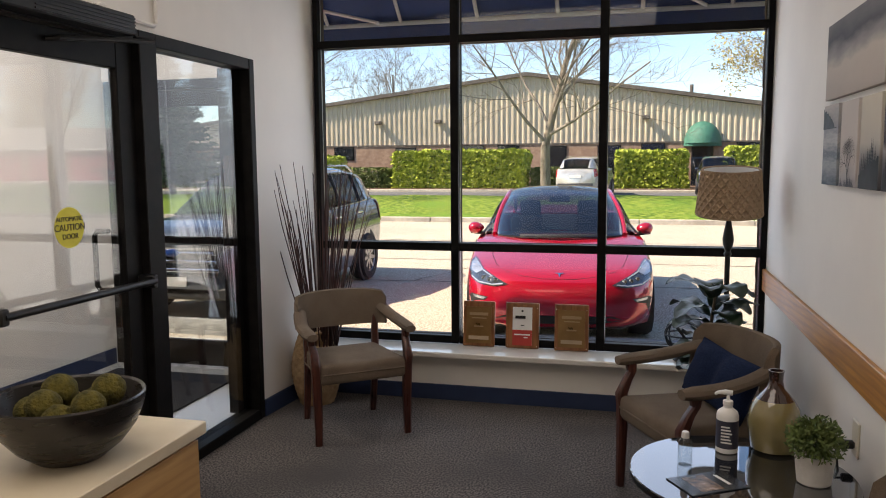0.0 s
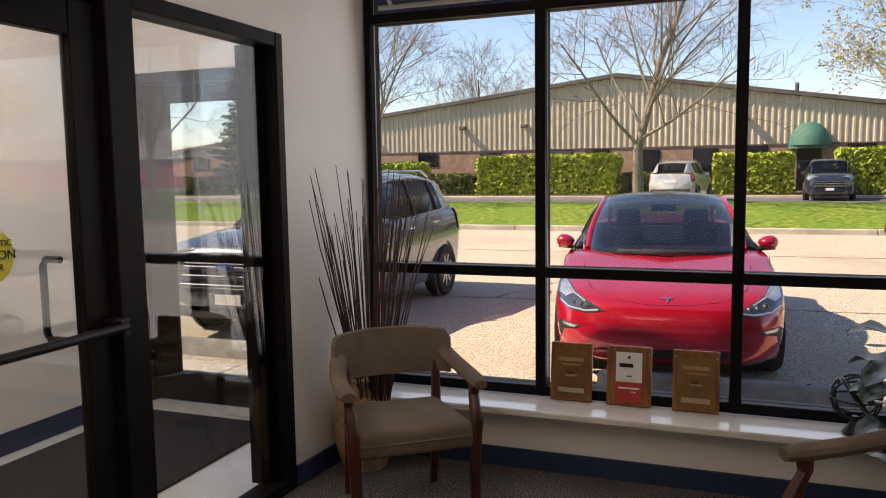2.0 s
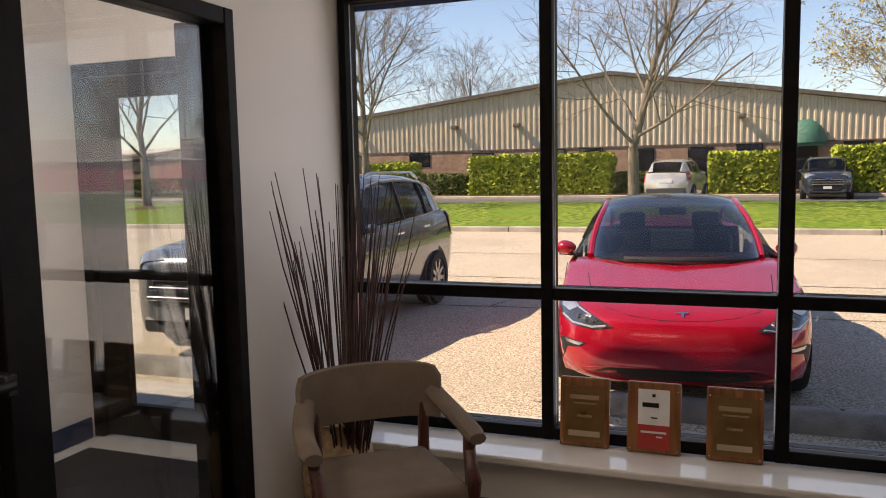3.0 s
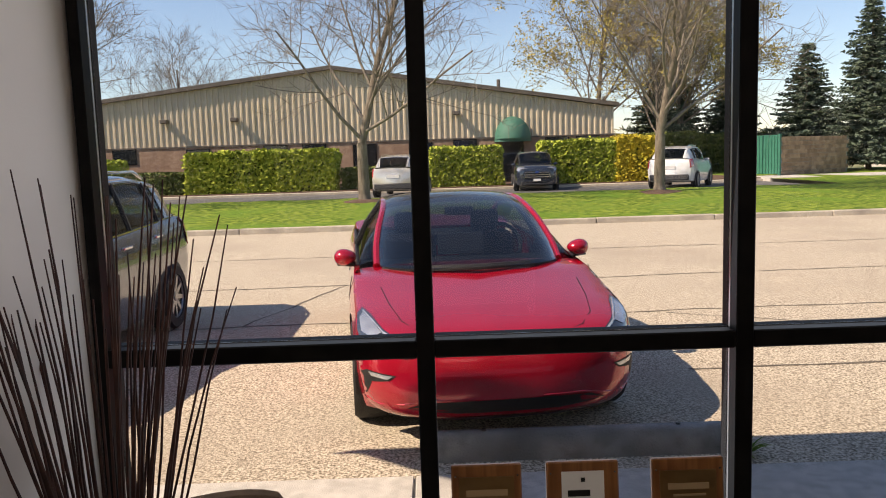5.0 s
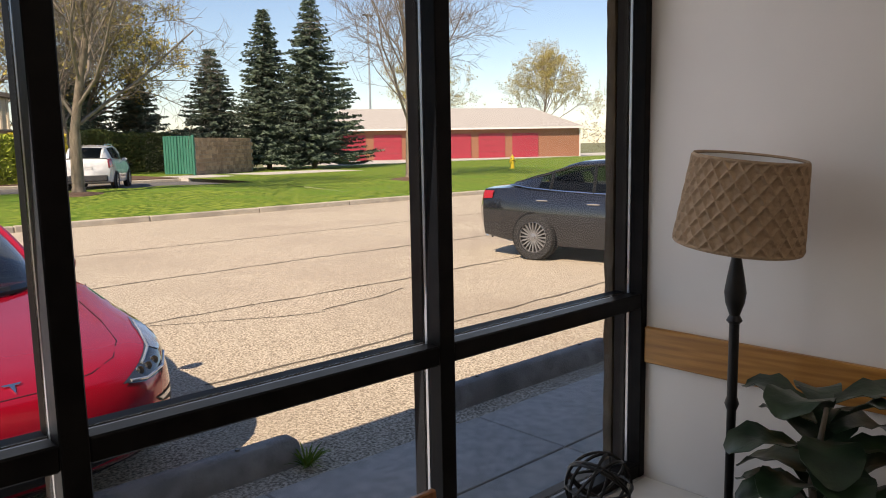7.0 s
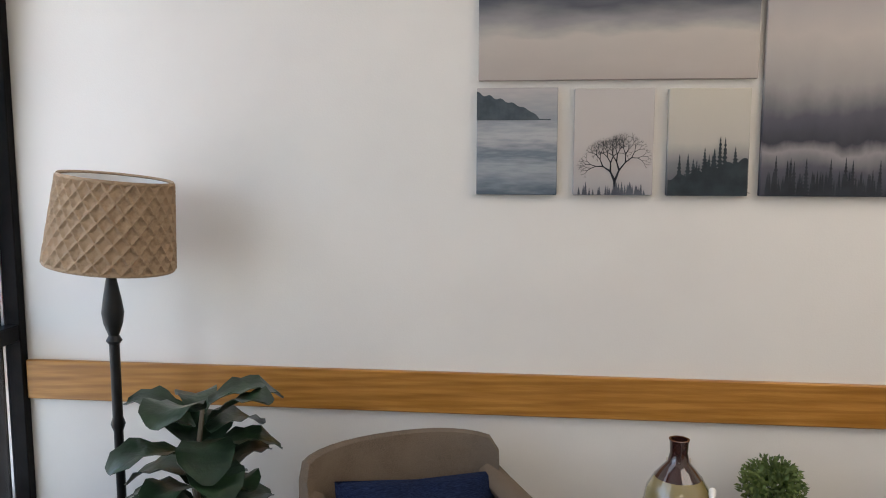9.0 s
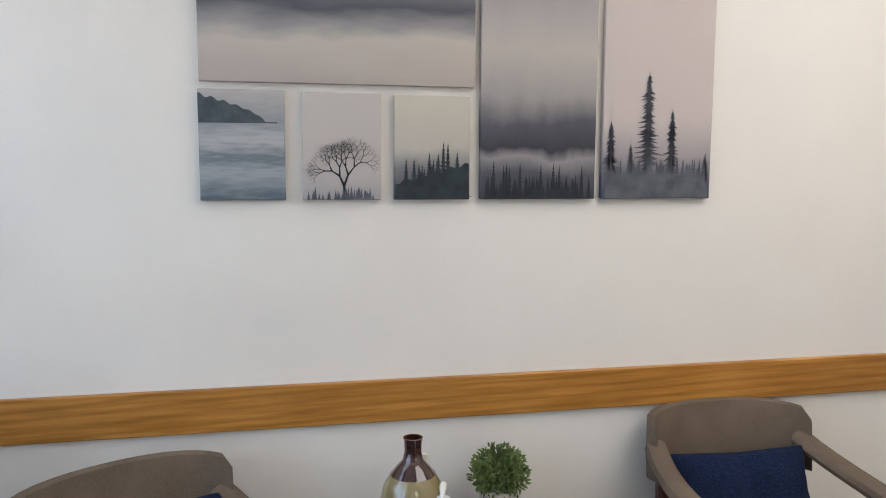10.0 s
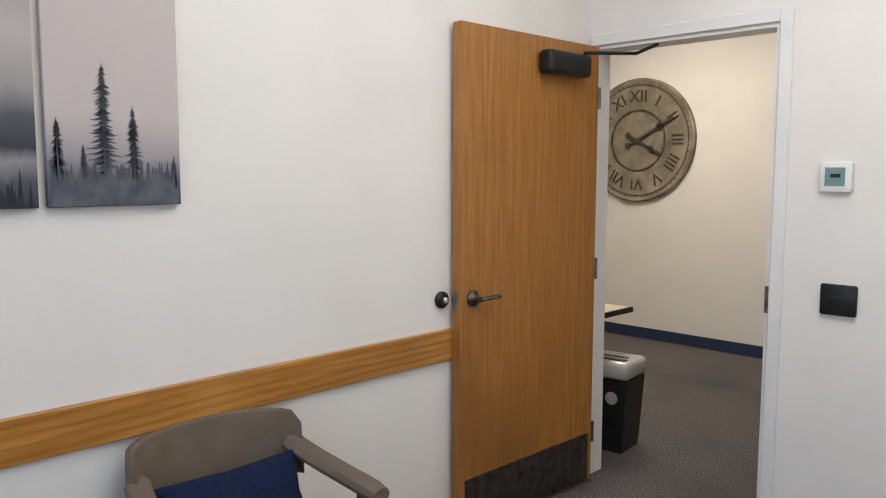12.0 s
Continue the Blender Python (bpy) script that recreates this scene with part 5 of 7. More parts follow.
# ---- trees, hedges ----
BARK = varied("grey_bark", (0.12, 0.095, 0.07), (0.24, 0.20, 0.15), 12, 0.95, 0.8, 30, stretch=(1, 1, 0.3))
TWIG = varied("twigs", (0.13, 0.11, 0.09), (0.25, 0.21, 0.165), 6, 0.95)
NEEDLE = varied("spruce_needles", (0.06, 0.09, 0.065), (0.15, 0.20, 0.15), 1.6, 0.9, spec=0.2, c3=(0.09, 0.12, 0.07), scale3=0.6)
LEAF = varied("hedge_leaves", (0.15, 0.21, 0.02), (0.48, 0.52, 0.07), 5.5, 0.8, spec=0.2)
LEAFD = varied("dull_hedge_leaves", (0.07, 0.10, 0.025), (0.16, 0.18, 0.05), 3.5, 0.8, spec=0.2)
FORSY = varied("yellow_blossom", (0.42, 0.32, 0.02), (0.6, 0.5, 0.04), 3.0, 0.8)
BUDS = varied("spring_buds", (0.30, 0.25, 0.06), (0.5, 0.4, 0.1), 2.0, 0.9)
INNER = varied("hedge_core_shade", (0.05, 0.07, 0.015), (0.09, 0.11, 0.03), 3, 1.0)


def stick(vs, fs, a, b, ra, rb, seg):
    d = (b - a).normalized()
    u = d.orthogonal().normalized()
    w = d.cross(u)
    n = len(vs)
    for p, r in ((a, ra), (b, rb)):
        for k in range(seg):
            t = 2 * math.pi * k / seg
            vs.append(p + r * (math.cos(t) * u + math.sin(t) * w))
    for k in range(seg):
        fs.append((n + k, n + (k + 1) % seg, n + seg + (k + 1) % seg, n + seg + k))


def raw_part(name, vs, fs, mat, parent, label="", smooth=True):
    me = bpy.data.meshes.new(name)
    me.from_pydata([tuple(v) for v in vs], [], fs)
    me.materials.append(mat)
    if smooth:
        me.polygons.foreach_set("use_smooth", [True] * len(me.polygons))
    ob = new(name, me)
    ob.parent = parent
    if label:
        ob["label"] = label
    return ob


def bare_tree(x, y, z, height, spread, seed, label, trunk_h=2.0, r0=0.16, buds=0, limbs=13):
    rng = random.Random(seed)
    t = thing("tree", pose(x, y, z, 0, 0, rng.uniform(0, 360)), label, "tree", "bare trees")
    tv, tf, cv, cf, bv, bf = [], [], [], [], [], []

    def grow(p, d, ln, r, level):
        n = 4 if level < 2 else 3
        pts = [p]
        for k in range(n):
            d = (d + Vector((rng.gauss(0, 0.10), rng.gauss(0, 0.10), rng.gauss(0.03, 0.07)))).normalized()
            p = p + d * ln / n
            pts.append(p)
        main = level == 0
        for k in range(n):
            ra, rb = r * (1 - 0.6 * k / n), r * (1 - 0.6 * (k + 1) / n)
            stick(tv if main else cv, tf if main else cf, pts[k], pts[k + 1], ra, rb, 7 if level < 2 else (4 if level < 3 else 3))
        if level >= 4:
            if buds:
                for q in pts[1:]:
                    for _ in range(buds):
                        c = q + Vector((rng.gauss(0, 0.12), rng.gauss(0, 0.12), rng.gauss(0, 0.12)))
                        s = rng.uniform(0.04, 0.09)
                        u, w = Vector((rng.gauss(0, 1), rng.gauss(0, 1), rng.gauss(0, 1))).normalized() * s, Vector((rng.gauss(0, 1), rng.gauss(0, 1), rng.gauss(0, 1))).normalized() * s
                        m = len(bv)
                        bv.extend((c - u, c + w, c + u, c - w))
                        bf.append((m, m + 1, m + 2, m + 3))
            return
        kids = {0: limbs, 1: 8, 2: 6, 3: 5}[level]
        for k in range(kids):
            f = rng.uniform(0.2, 1.0) if level else (0.02 + 0.9 * (k / kids) ** 1.2)
            i = min(n - 1, int(f * n))
            q = pts[i].lerp(pts[i + 1], f * n - i)
            a = rng.uniform(0, 2 * math.pi) if level else k * 2.4 + rng.uniform(-0.4, 0.4)
            base = (pts[i + 1] - pts[i]).normalized()
            u = base.orthogonal().normalized()
            side = math.cos(a) * u + math.sin(a) * base.cross(u)
            tilt = rng.uniform(0.5, 1.0) if level else rng.uniform(0.5, 0.95) - 0.25 * f
            nd = (base * (1 - tilt * 0.55) + side * tilt * spread + Vector((0, 0, 0.12))).normalized()
            rr = r * (1 - 0.6 * f) * (0.52 if level else 0.44)
            grow(q, nd, ln * rng.uniform(0.42, 0.6) if level else height * rng.uniform(0.5, 0.62) * (1 - 0.45 * f), max(rr, 0.008), level + 1)

    # trunk below the fork, with a flared foot
    stick(tv, tf, Vector((0, 0, -0.1)), Vector((0, 0, 0.25)), r0 * 1.5, r0 * 1.1, 9)
    stick(tv, tf, Vector((0, 0, 0.25)), Vector((0.02, 0, trunk_h)), r0 * 1.1, r0 * 0.92, 9)
    grow(Vector((0.02, 0, trunk_h)), Vector((0, 0, 1)), (height - trunk_h) * 0.85, r0 * 0.8, 0)
    raw_part("trunk", tv, tf, BARK, t)
    raw_part("crown", cv, cf, TWIG, t, "bare spreading branches")
    if buds:
        raw_part("buds", bv, bf, BUDS, t, "yellow-green spring buds", False)
    return t


def mulch_ring(x, y, z, r):
    tagged(part("mulch_ring", lathe([(r, 0), (r * 0.8, 0.05), (r * 0.3, 0.12), (0.0, 0.14)], 22, wobble=lambda a, zz: 1 + 0.12 * math.sin(3 * a + 1) + 0.07 * math.sin(7 * a)), MULCH, m=pose(x, y, z), smooth=True), "low heap of brown mulch round a tree", "mulch")


for x, y, z, h, sp, sd, th, r0 in ((-3.5, 29.3, 0.13, 9.2, 0.95, 11, 2.0, 0.19), (6.75, 29.3, 0.13, 9.6, 1.0, 23, 2.0, 0.18), (19.6, 28.0, 0.1, 9.0, 0.85, 31, 1.9, 0.17), (-14.0, 29.6, 0.13, 8.4, 0.95, 47, 1.8, 0.17), (-24, 28.5, 0.1, 9.0, 0.9, 53, 2.0, 0.18)):
    bare_tree(x, y, z, h, sp, sd, "bare deciduous tree with grey trunk on the grass", th, r0)
    mulch_ring(x, y, z - 0.03, 0.95)
bare_tree(8.6, 49.0, 0.2, 12.0, 0.8, 61, "tall tree in yellow-green spring bud", 2.4, 0.2, buds=2)
bare_tree(14.5, 52.0, 0.02, 10.0, 0.9, 67, "tall tree in yellow-green spring bud", 2.4, 0.2, buds=2)
bare_tree(60, 72, 0.02, 10.5, 0.8, 71, "distant tree in spring bud behind the garages", 2.4, 0.2, buds=2)
bare_tree(74, 66, 0.02, 11.0, 0.8, 73, "distant tree in spring bud behind the garages", 2.4, 0.2, buds=2)
bare_tree(11.5, 45.5, 0.2, 9.0, 0.9, 79, "bare tree behind the parked cars", 2.0, 0.18)
bare_tree(-20, 62, 0.02, 10.0, 0.8, 83, "bare tree behind the long building", 2.0, 0.2)


def spruce(x, y, z, height, radius, seed):
    rng = random.Random(seed)
    t = thing("spruce_tree", pose(x, y, z), "blue-green spruce with drooping tiered branches", "tree", "spruces")
    tv, tf, nv, nf = [], [], [], []
    stick(tv, tf, Vector((0, 0, -0.1)), Vector((0, 0, height * 0.97)), 0.17, 0.02, 7)
    raw_part("trunk", tv, tf, BARK, t)
    zz = 0.75
    while zz < height:
        f = zz / height
        ln = radius * (1 - f) ** 0.85 * rng.uniform(0.85, 1.1) + 0.12
        n = max(5, int(14 * (1 - f) + 4))
        a0 = rng.uniform(0, 6.28)
        for k in range(n):
            a = a0 + 2 * math.pi * k / n + rng.uniform(-0.15, 0.15)
            L = ln * rng.uniform(0.65, 1.18)
            steps = max(3, int(L / 0.16))
            zr = zz + rng.uniform(-0.12, 0.12)
            for s in range(1, steps + 1):
                u = s / steps
                c = Vector((math.cos(a) * L * u, math.sin(a) * L * u, zr - 0.34 * L * u + 0.26 * L * u * u))
                for _ in range(5):
                    side = Vector((-math.sin(a), math.cos(a), 0)) * rng.choice((-1, 1))
                    d = (Vector((math.cos(a), math.sin(a), 0)) * rng.uniform(0.2, 0.8) + side * rng.uniform(0.3, 1.0) + Vector((0, 0, rng.uniform(-0.5, 0.25)))).normalized()
                    w = Vector((rng.gauss(0, 1), rng.gauss(0, 1), rng.gauss(0, 1))).cross(d).normalized() * rng.uniform(0.05, 0.10)
                    q = d * rng.uniform(0.26, 0.5) * (1.15 - 0.5 * u)
                    m = len(nv)
                    nv.extend((c - w, c + w, c + q))
                    nf.append((m, m + 1, m + 2))
        zz += 0.27 * (1.05 - 0.45 * f)
    raw_part("crown", nv, nf, NEEDLE, t, "dense blue-green needles", False)


for x, y, h, r, sd in ((21.2, 48.6, 7.4, 2.5, 1), (23.4, 45.8, 9.6, 2.3, 2), (25.4, 43.8, 10.2, 2.9, 3), (18.2, 53.0, 6.6, 2.3, 9), (12.8, 50.5, 6.6, 2.4, 4), (15.2, 54, 7.2, 2.4, 5), (-30, 45, 8.5, 2.6, 6), (64.5, 75, 9.0, 2.0, 7), (-22, 33.0, 7.0, 2.0, 8)):
    spruce(x, y, 0.2 if y < 50 else 0.02, h, r * 1.35, sd)


def hedge(x0, x1, y0, y1, z0, z1, seed, mat, label, count, name="hedge"):
    rng = random.Random(seed)
    t = thing(name, pose((x0 + x1) / 2, (y0 + y1) / 2, z0), label, "hedge", "hedges")
    hx, hy, hz = (x1 - x0) / 2, (y1 - y0) / 2, z1 - z0
    # solid core box, the shade between the leaves put into its dark colour
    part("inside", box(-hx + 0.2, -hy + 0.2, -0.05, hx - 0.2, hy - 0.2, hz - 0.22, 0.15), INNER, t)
    vs, fs = [], []
    for _ in range(count):
        face = rng.random()
        a, b, c = rng.uniform(-1, 1), rng.uniform(-1, 1), rng.random()
        if face < 0.55:
            p = Vector((a * hx, -hy, c * hz))
        elif face < 0.85:
            p = Vector((a * hx, b * hy, hz))
        else:
            p = Vector((rng.choice((-1, 1)) * hx, b * hy, c * hz))
        lump = 0.16 * noise.noise(p * 0.9 + Vector((seed, 0, 0))) + 0.08 * noise.noise(p * 2.7)
        p = p * 1.0 + p.normalized() * (lump + rng.gauss(-0.04, 0.06))
        e = max(0, abs(p.x) / hx - 0.9) + max(0, p.z / hz - 0.85)
        p -= Vector((math.copysign(e * 0.4, p.x), 0, e * 0.3))
        s = rng.uniform(0.07, 0.13)
        u = Vector((rng.gauss(0, 1), rng.gauss(0, 1), rng.gauss(0, 1))).normalized()
        w = u.orthogonal().normalized() * s * 0.6
        m = len(vs)
        vs.extend((p - u * s, p + w, p + u * s, p - w))
        fs.append((m, m + 1, m + 2, m + 3))
    raw_part("leaves", vs, fs, mat, t, "", False)


YG = "clipped yellow-green hedge before the metal building"
hedge(-12.7, -5.6, 38.5, 40.2, 0.2, 2.15, 1, LEAF, YG, 9000)
hedge(-1.25, 2.2, 38.5, 40.0, 0.2, 2.05, 2, LEAF, YG, 5000)
hedge(3.9, 7.6, 38.5, 40.0, 0.2, 2.2, 3, LEAF, YG, 5000)
hedge(-40, -12.9, 38.7, 39.7, 0.2, 1.3, 4, LEAFD, "low dull green hedge along the bed", 9000)
hedge(-5.4, -1.4, 38.9, 39.8, 0.2, 1.25, 5, LEAFD, "low dull green hedge along the bed", 2500)
hedge(7.4, 9.4, 38.4, 40.4, 0.2, 2.3, 6, FORSY, "yellow flowering shrub at the building's corner", 3500, "shrub")
hedge(-18.6, -16.0, 39.2, 40.9, 0.2, 1.9, 7, LEAF, YG, 3000)
hedge(9.6, 14.0, 46, 48.5, 0.2, 2.6, 8, LEAFD, "dull green shrubs behind the parked cars", 4000, "shrub")
hedge(14.6, 20.5, 49.6, 52.0, 0.02, 2.5, 9, LEAFD, "dull green shrubs beyond the refuse enclosure", 4500, "shrub")

# weeds by the wheel stop
rng = random.Random(5)
wv, wf = [], []
for k in range(40):
    a, L = rng.uniform(0, 6.28), rng.uniform(0.08, 0.2)
    d = Vector((math.cos(a) * 0.7, math.sin(a) * 0.7, rng.uniform(0.3, 0.9))).normalized()
    w = Vector((-math.sin(a), math.cos(a), 0)) * 0.006
    m = len(wv)
    wv.extend((-w, w, d * L * 0.6 + w, d * L * 0.6 - w, d * L - Vector((0, 0, L * 0.15))))
    wf.extend(((m, m + 1, m + 2, m + 3), (m + 3, m + 2, m + 4)))
weeds = thing("weed_tuft", pose(0.62, 6.78, GZ), "small green weed tuft at a wheel stop", "weed")
raw_part("blades", wv, wf, GRASS, weeds, "", False)


# hazy line of woods in the distance
rng = random.Random(77)
fv, ff = [], []
for k in range(16000):
    x = rng.uniform(-170, 260)
    top = 5.5 + 3.0 * noise.noise((x * 0.06, 1.7, 0)) + 2.0 * noise.noise((x * 0.25, 5.1, 0))
    p = Vector((x, rng.uniform(112, 124), top * rng.random() ** 0.8))
    s_ = rng.uniform(0.12, 0.42)
    u = Vector((rng.gauss(0, 1), rng.gauss(0, 0.5), rng.gauss(0.6, 1))).normalized() * s_ * 1.6
    w = u.orthogonal().normalized() * s_ * 0.4
    m = len(fv)
    fv.extend((p - u, p + w, p + u, p - w))
    ff.append((m, m + 1, m + 2, m + 3))
far = thing("far_woods", pose(0, 0, 0), "distant brown-green line of budding woods", "woods", kind="stuff")
raw_part("branches", fv, ff, varied("far_branches", (0.16, 0.14, 0.09), (0.28, 0.26, 0.15), 0.2, 0.95), far, "", False)

# ---- furniture of the waiting room ----
def tapered(points, sizes, bm=None):
    """A squared rod along points; sizes: (width, depth) at each."""
    secs = []
    for (x, y, z), (w, d) in zip(points, sizes):
        c = min(w, d) * 0.22
        secs.append([(x - w / 2 + c, y - d / 2, z), (x + w / 2 - c, y - d / 2, z), (x + w / 2, y - d / 2 + c, z), (x + w / 2, y + d / 2 - c, z), (x + w / 2 - c, y + d / 2, z), (x - w / 2 + c, y + d / 2, z), (x - w / 2, y + d / 2 - c, z), (x - w / 2, y - d / 2 + c, z)])
    return loft(secs, bm)


CHAIR_SIZE = Matrix.Diagonal((0.96, 0.87, 1.0, 1.0))
CHAIR_BASKET, CHAIR_TABLE, CHAIR_PICTURES = pose(-1.563, 4.0, 0, 0, 0, 38), pose(0.262, 3.405, 0, 0, 0, -62), pose(0.432, 1.745, 0, 0, 0, -91)


def armchair(m, label):
    """A wooden-legged armchair that looks towards -y."""
    t = thing("armchair", m @ CHAIR_SIZE, label, "armchair", "waiting room armchairs")
    for s in (1, -1):
        # front leg sweeps up into the arm support
        part("leg", tapered([(s * 0.265, -0.25, 0), (s * 0.265, -0.245, 0.2), (s * 0.27, -0.24, 0.38), (s * 0.275, -0.245, 0.44), (s * 0.275, -0.215, 0.50), (s * 0.28, -0.185, 0.54), (s * 0.283, -0.19, 0.585)], [(0.04, 0.04), (0.046, 0.048), (0.05, 0.058), (0.05, 0.06), (0.042, 0.05), (0.04, 0.046), (0.042, 0.06)]), CHERRY, t, "", True)
        part("leg", tapered([(s * 0.215, 0.29, 0), (s * 0.215, 0.25, 0.2), (s * 0.215, 0.225, 0.42), (s * 0.22, 0.24, 0.57), (s * 0.23, 0.265, 0.67)], [(0.036, 0.036), (0.04, 0.044), (0.042, 0.05), (0.038, 0.04), (0.03, 0.03)]), CHERRY, t, "", True)
        # padded arm that flows into the back
        arm = []
        for k in range(9):
            f = k / 8
            y = -0.265 + f * 0.47
            x = 0.288 + 0.012 * math.sin(f * 3.0) - 0.03 * f * f
            z = 0.592 + 0.012 * f + 0.045 * f ** 3
            w, h = (0.078, 0.056) if 0 < k else (0.064, 0.04)
            arm.append([(s * x + w / 2 * math.cos(a), y, z + h / 2 * math.sin(a)) for a in [2 * math.pi * q / 10 for q in range(10)]])
        part("arm_pad", loft(arm), TAUPE, t, "taupe padded arm", True)
    # seat cushion
    sb = box(-0.262, -0.27, 0.325, 0.262, 0.24, 0.435, 0.03, seg=3)
    for v in sb.verts:
        if v.co.z > 0.38:
            v.co.z += 0.028 * math.cos(v.co.x / 0.262 * 1.4) * math.cos((v.co.y + 0.02) / 0.27 * 1.3)
        if v.co.y > 0:
            v.co.x *= 1 - 0.16 * v.co.y / 0.24
    bmesh.ops.subdivide_edges(sb, edges=[e for e in sb.edges if e.calc_length() > 0.2], cuts=3, use_grid_fill=True)
    part("seat", sb, TAUPE, t, "taupe woven seat cushion", True)
    part("welt", tube([(-0.262, 0.1, 0.385), (-0.266, -0.2, 0.385), (-0.24, -0.274, 0.385), (0.24, -0.274, 0.385), (0.266, -0.2, 0.385), (0.262, 0.1, 0.385)], 0.005, 5), TAUPE, t, "", True)
    # curved upholstered back
    secs = []
    for k in range(17):
        f = k / 16 * 2 - 1
        x = 0.283 * math.sin(f * 1.35) / math.sin(1.35)
        y0 = 0.315 - 0.13 * abs(f) ** 2.2
        top = 0.765 - 0.02 * abs(f) ** 2 - (0.03 if abs(f) > 0.97 else 0)
        bot = 0.545 + 0.012 * abs(f) ** 2
        n = Vector((0.42 * f, 1, 0)).normalized()
        col = []
        for a, (dz, dn) in enumerate(((0, -0.022), (0.012, -0.036), (0.35, -0.034), (0.8, -0.022), (0.97, -0.016), (1.0, 0.0), (0.97, 0.022), (0.5, 0.024), (0.03, 0.02), (0, 0.005))):
            z = bot + (top - bot) * dz
            lean = 0.06 * (z - 0.6)
            col.append((x + n.x * dn, y0 + n.y * dn + lean, z))
        secs.append(col)
    part("backrest", loft(secs), TAUPE, t, "curved taupe upholstered back", True)
    part("seat_rail", box(-0.235, 0.2, 0.34, 0.235, 0.235, 0.39, 0.004), CHERRY, t)
    return t


armchair(CHAIR_BASKET, "taupe armchair with dark cherry legs by the basket")
armchair(CHAIR_TABLE, "taupe armchair with dark cherry legs and a navy pillow")
armchair(CHAIR_PICTURES, "taupe armchair with dark cherry legs below the pictures")


def pillow(m, w, h, d, label, seed):
    b = bmesh.new()
    n = 20
    for s in (1, -1):
        g = []
        for i in range(n + 1):
            col = []
            for j in range(n + 1):
                u, v = i / n * 2 - 1, j / n * 2 - 1
                k = ((1 - abs(u) ** 2.4) * (1 - abs(v) ** 2.4)) ** 0.5
                pinch = 1 - 0.07 * (1 - abs(u)) * abs(v) - 0.05 * (1 - abs(v)) * abs(u)
                z = s * d / 2 * k + 0.008 * noise.noise((u * 2 + seed, v * 2, s)) - 0.02 * math.exp(-(u * 6) ** 2) * s * k
                col.append(b.verts.new((u * w / 2 * pinch, z, v * h / 2 * pinch)))
            g.append(col)
        for i in range(n):
            for j in range(n):
                b.faces.new((g[i][j], g[i + 1][j], g[i + 1][j + 1], g[i][j + 1]))
    bmesh.ops.remove_doubles(b, verts=b.verts, dist=1e-4)
    t = thing("pillow", m, label, "pillow", "navy pillows")
    part("cover", b, DENIM, t, "", True)
    part("seam", tube([(-w * 0.49, 0, -h * 0.48), (-w * 0.46, 0, 0), (-w * 0.49, 0, h * 0.48)], 0.004, 5), DENIM, t)


pillow(CHAIR_TABLE @ pose(0.02, 0.115, 0.56, -22, 5, 0), 0.45, 0.26, 0.13, "navy blue chenille pillow on an armchair", 1)
pillow(CHAIR_PICTURES @ pose(0.0, 0.10, 0.53, -20, 0, 0), 0.46, 0.24, 0.14, "navy blue chenille pillow on an armchair", 2)

# round table with dark glass top
TABLEGLASS = node_mat("black_table_glass", (0.012, 0.014, 0.018), 0.03, spec=0.8, coat=1.0)
TX, TY, TZ = 0.35, 2.53, 0.5
tb = thing("side_table", pose(TX, TY, 0), "round side table with a dark glass top", "side table")
part("tabletop", lathe([(0.345, TZ - 0.012), (0.35, TZ - 0.008), (0.35, TZ - 0.003), (0.347, TZ)], 56), TABLEGLASS, tb, "", True)
part("rim", hoop([(0.352, TZ - 0.02), (0.352, TZ - 0.013), (0.335, TZ - 0.013), (0.335, TZ - 0.02)], 48), BLACK, tb)
for k in range(4):
    a = math.pi / 4 + k * math.pi / 2
    part("leg", tapered([(0.24 * math.cos(a), 0.24 * math.sin(a), 0), (0.27 * math.cos(a), 0.27 * math.sin(a), TZ - 0.02)], [(0.026, 0.026), (0.036, 0.036)]), BLACK, tb)
part("shelf", lathe([(0.2, 0.16), (0.2, 0.175)], 30), BLACK, tb)

# vase, pump bottle, small bottle, potted herb, booklet on the table
VASE = varied("glazed_vase", (0.20, 0.165, 0.07), (0.27, 0.22, 0.10), 6, 0.08, spec=0.6, coat=1.0)
VASETOP = node_mat("brown_glaze", (0.035, 0.012, 0.01), 0.06, coat=1.0)
va = thing("vase", pose(0.485, 2.77, TZ), "olive glazed vase with a dark brown neck", "vase")
part("body", lathe([(0.055, 0), (0.075, 0.01), (0.088, 0.06), (0.09, 0.11), (0.08, 0.155), (0.062, 0.185)], 32), VASE, va, "", True)
part("neck", lathe([(0.0625, 0.184), (0.045, 0.205), (0.028, 0.225), (0.023, 0.25), (0.025, 0.278), (0.027, 0.285), (0.021, 0.285), (0.018, 0.26)], 28), VASETOP, va, "dark brown glazed neck", True)
WHITEP = varied("white_plastic", (0.72, 0.72, 0.70), (0.78, 0.78, 0.76), 12, 0.35)
pu = thing("pump_bottle", pose(0.325, 2.72, TZ), "white sanitiser pump bottle with a black label", "pump bottle")
part("bottle", lathe([(0.03, 0), (0.037, 0.004), (0.037, 0.13), (0.033, 0.145), (0.016, 0.158), (0.014, 0.168)], 28), WHITEP, pu, "", True)
part("label", lathe([(0.0374, 0.02), (0.0376, 0.022), (0.0376, 0.115), (0.0374, 0.117)], 28), varied("dark_label", (0.03, 0.03, 0.05), (0.05, 0.05, 0.08), 12, 0.5), pu, "black label with white text bars")
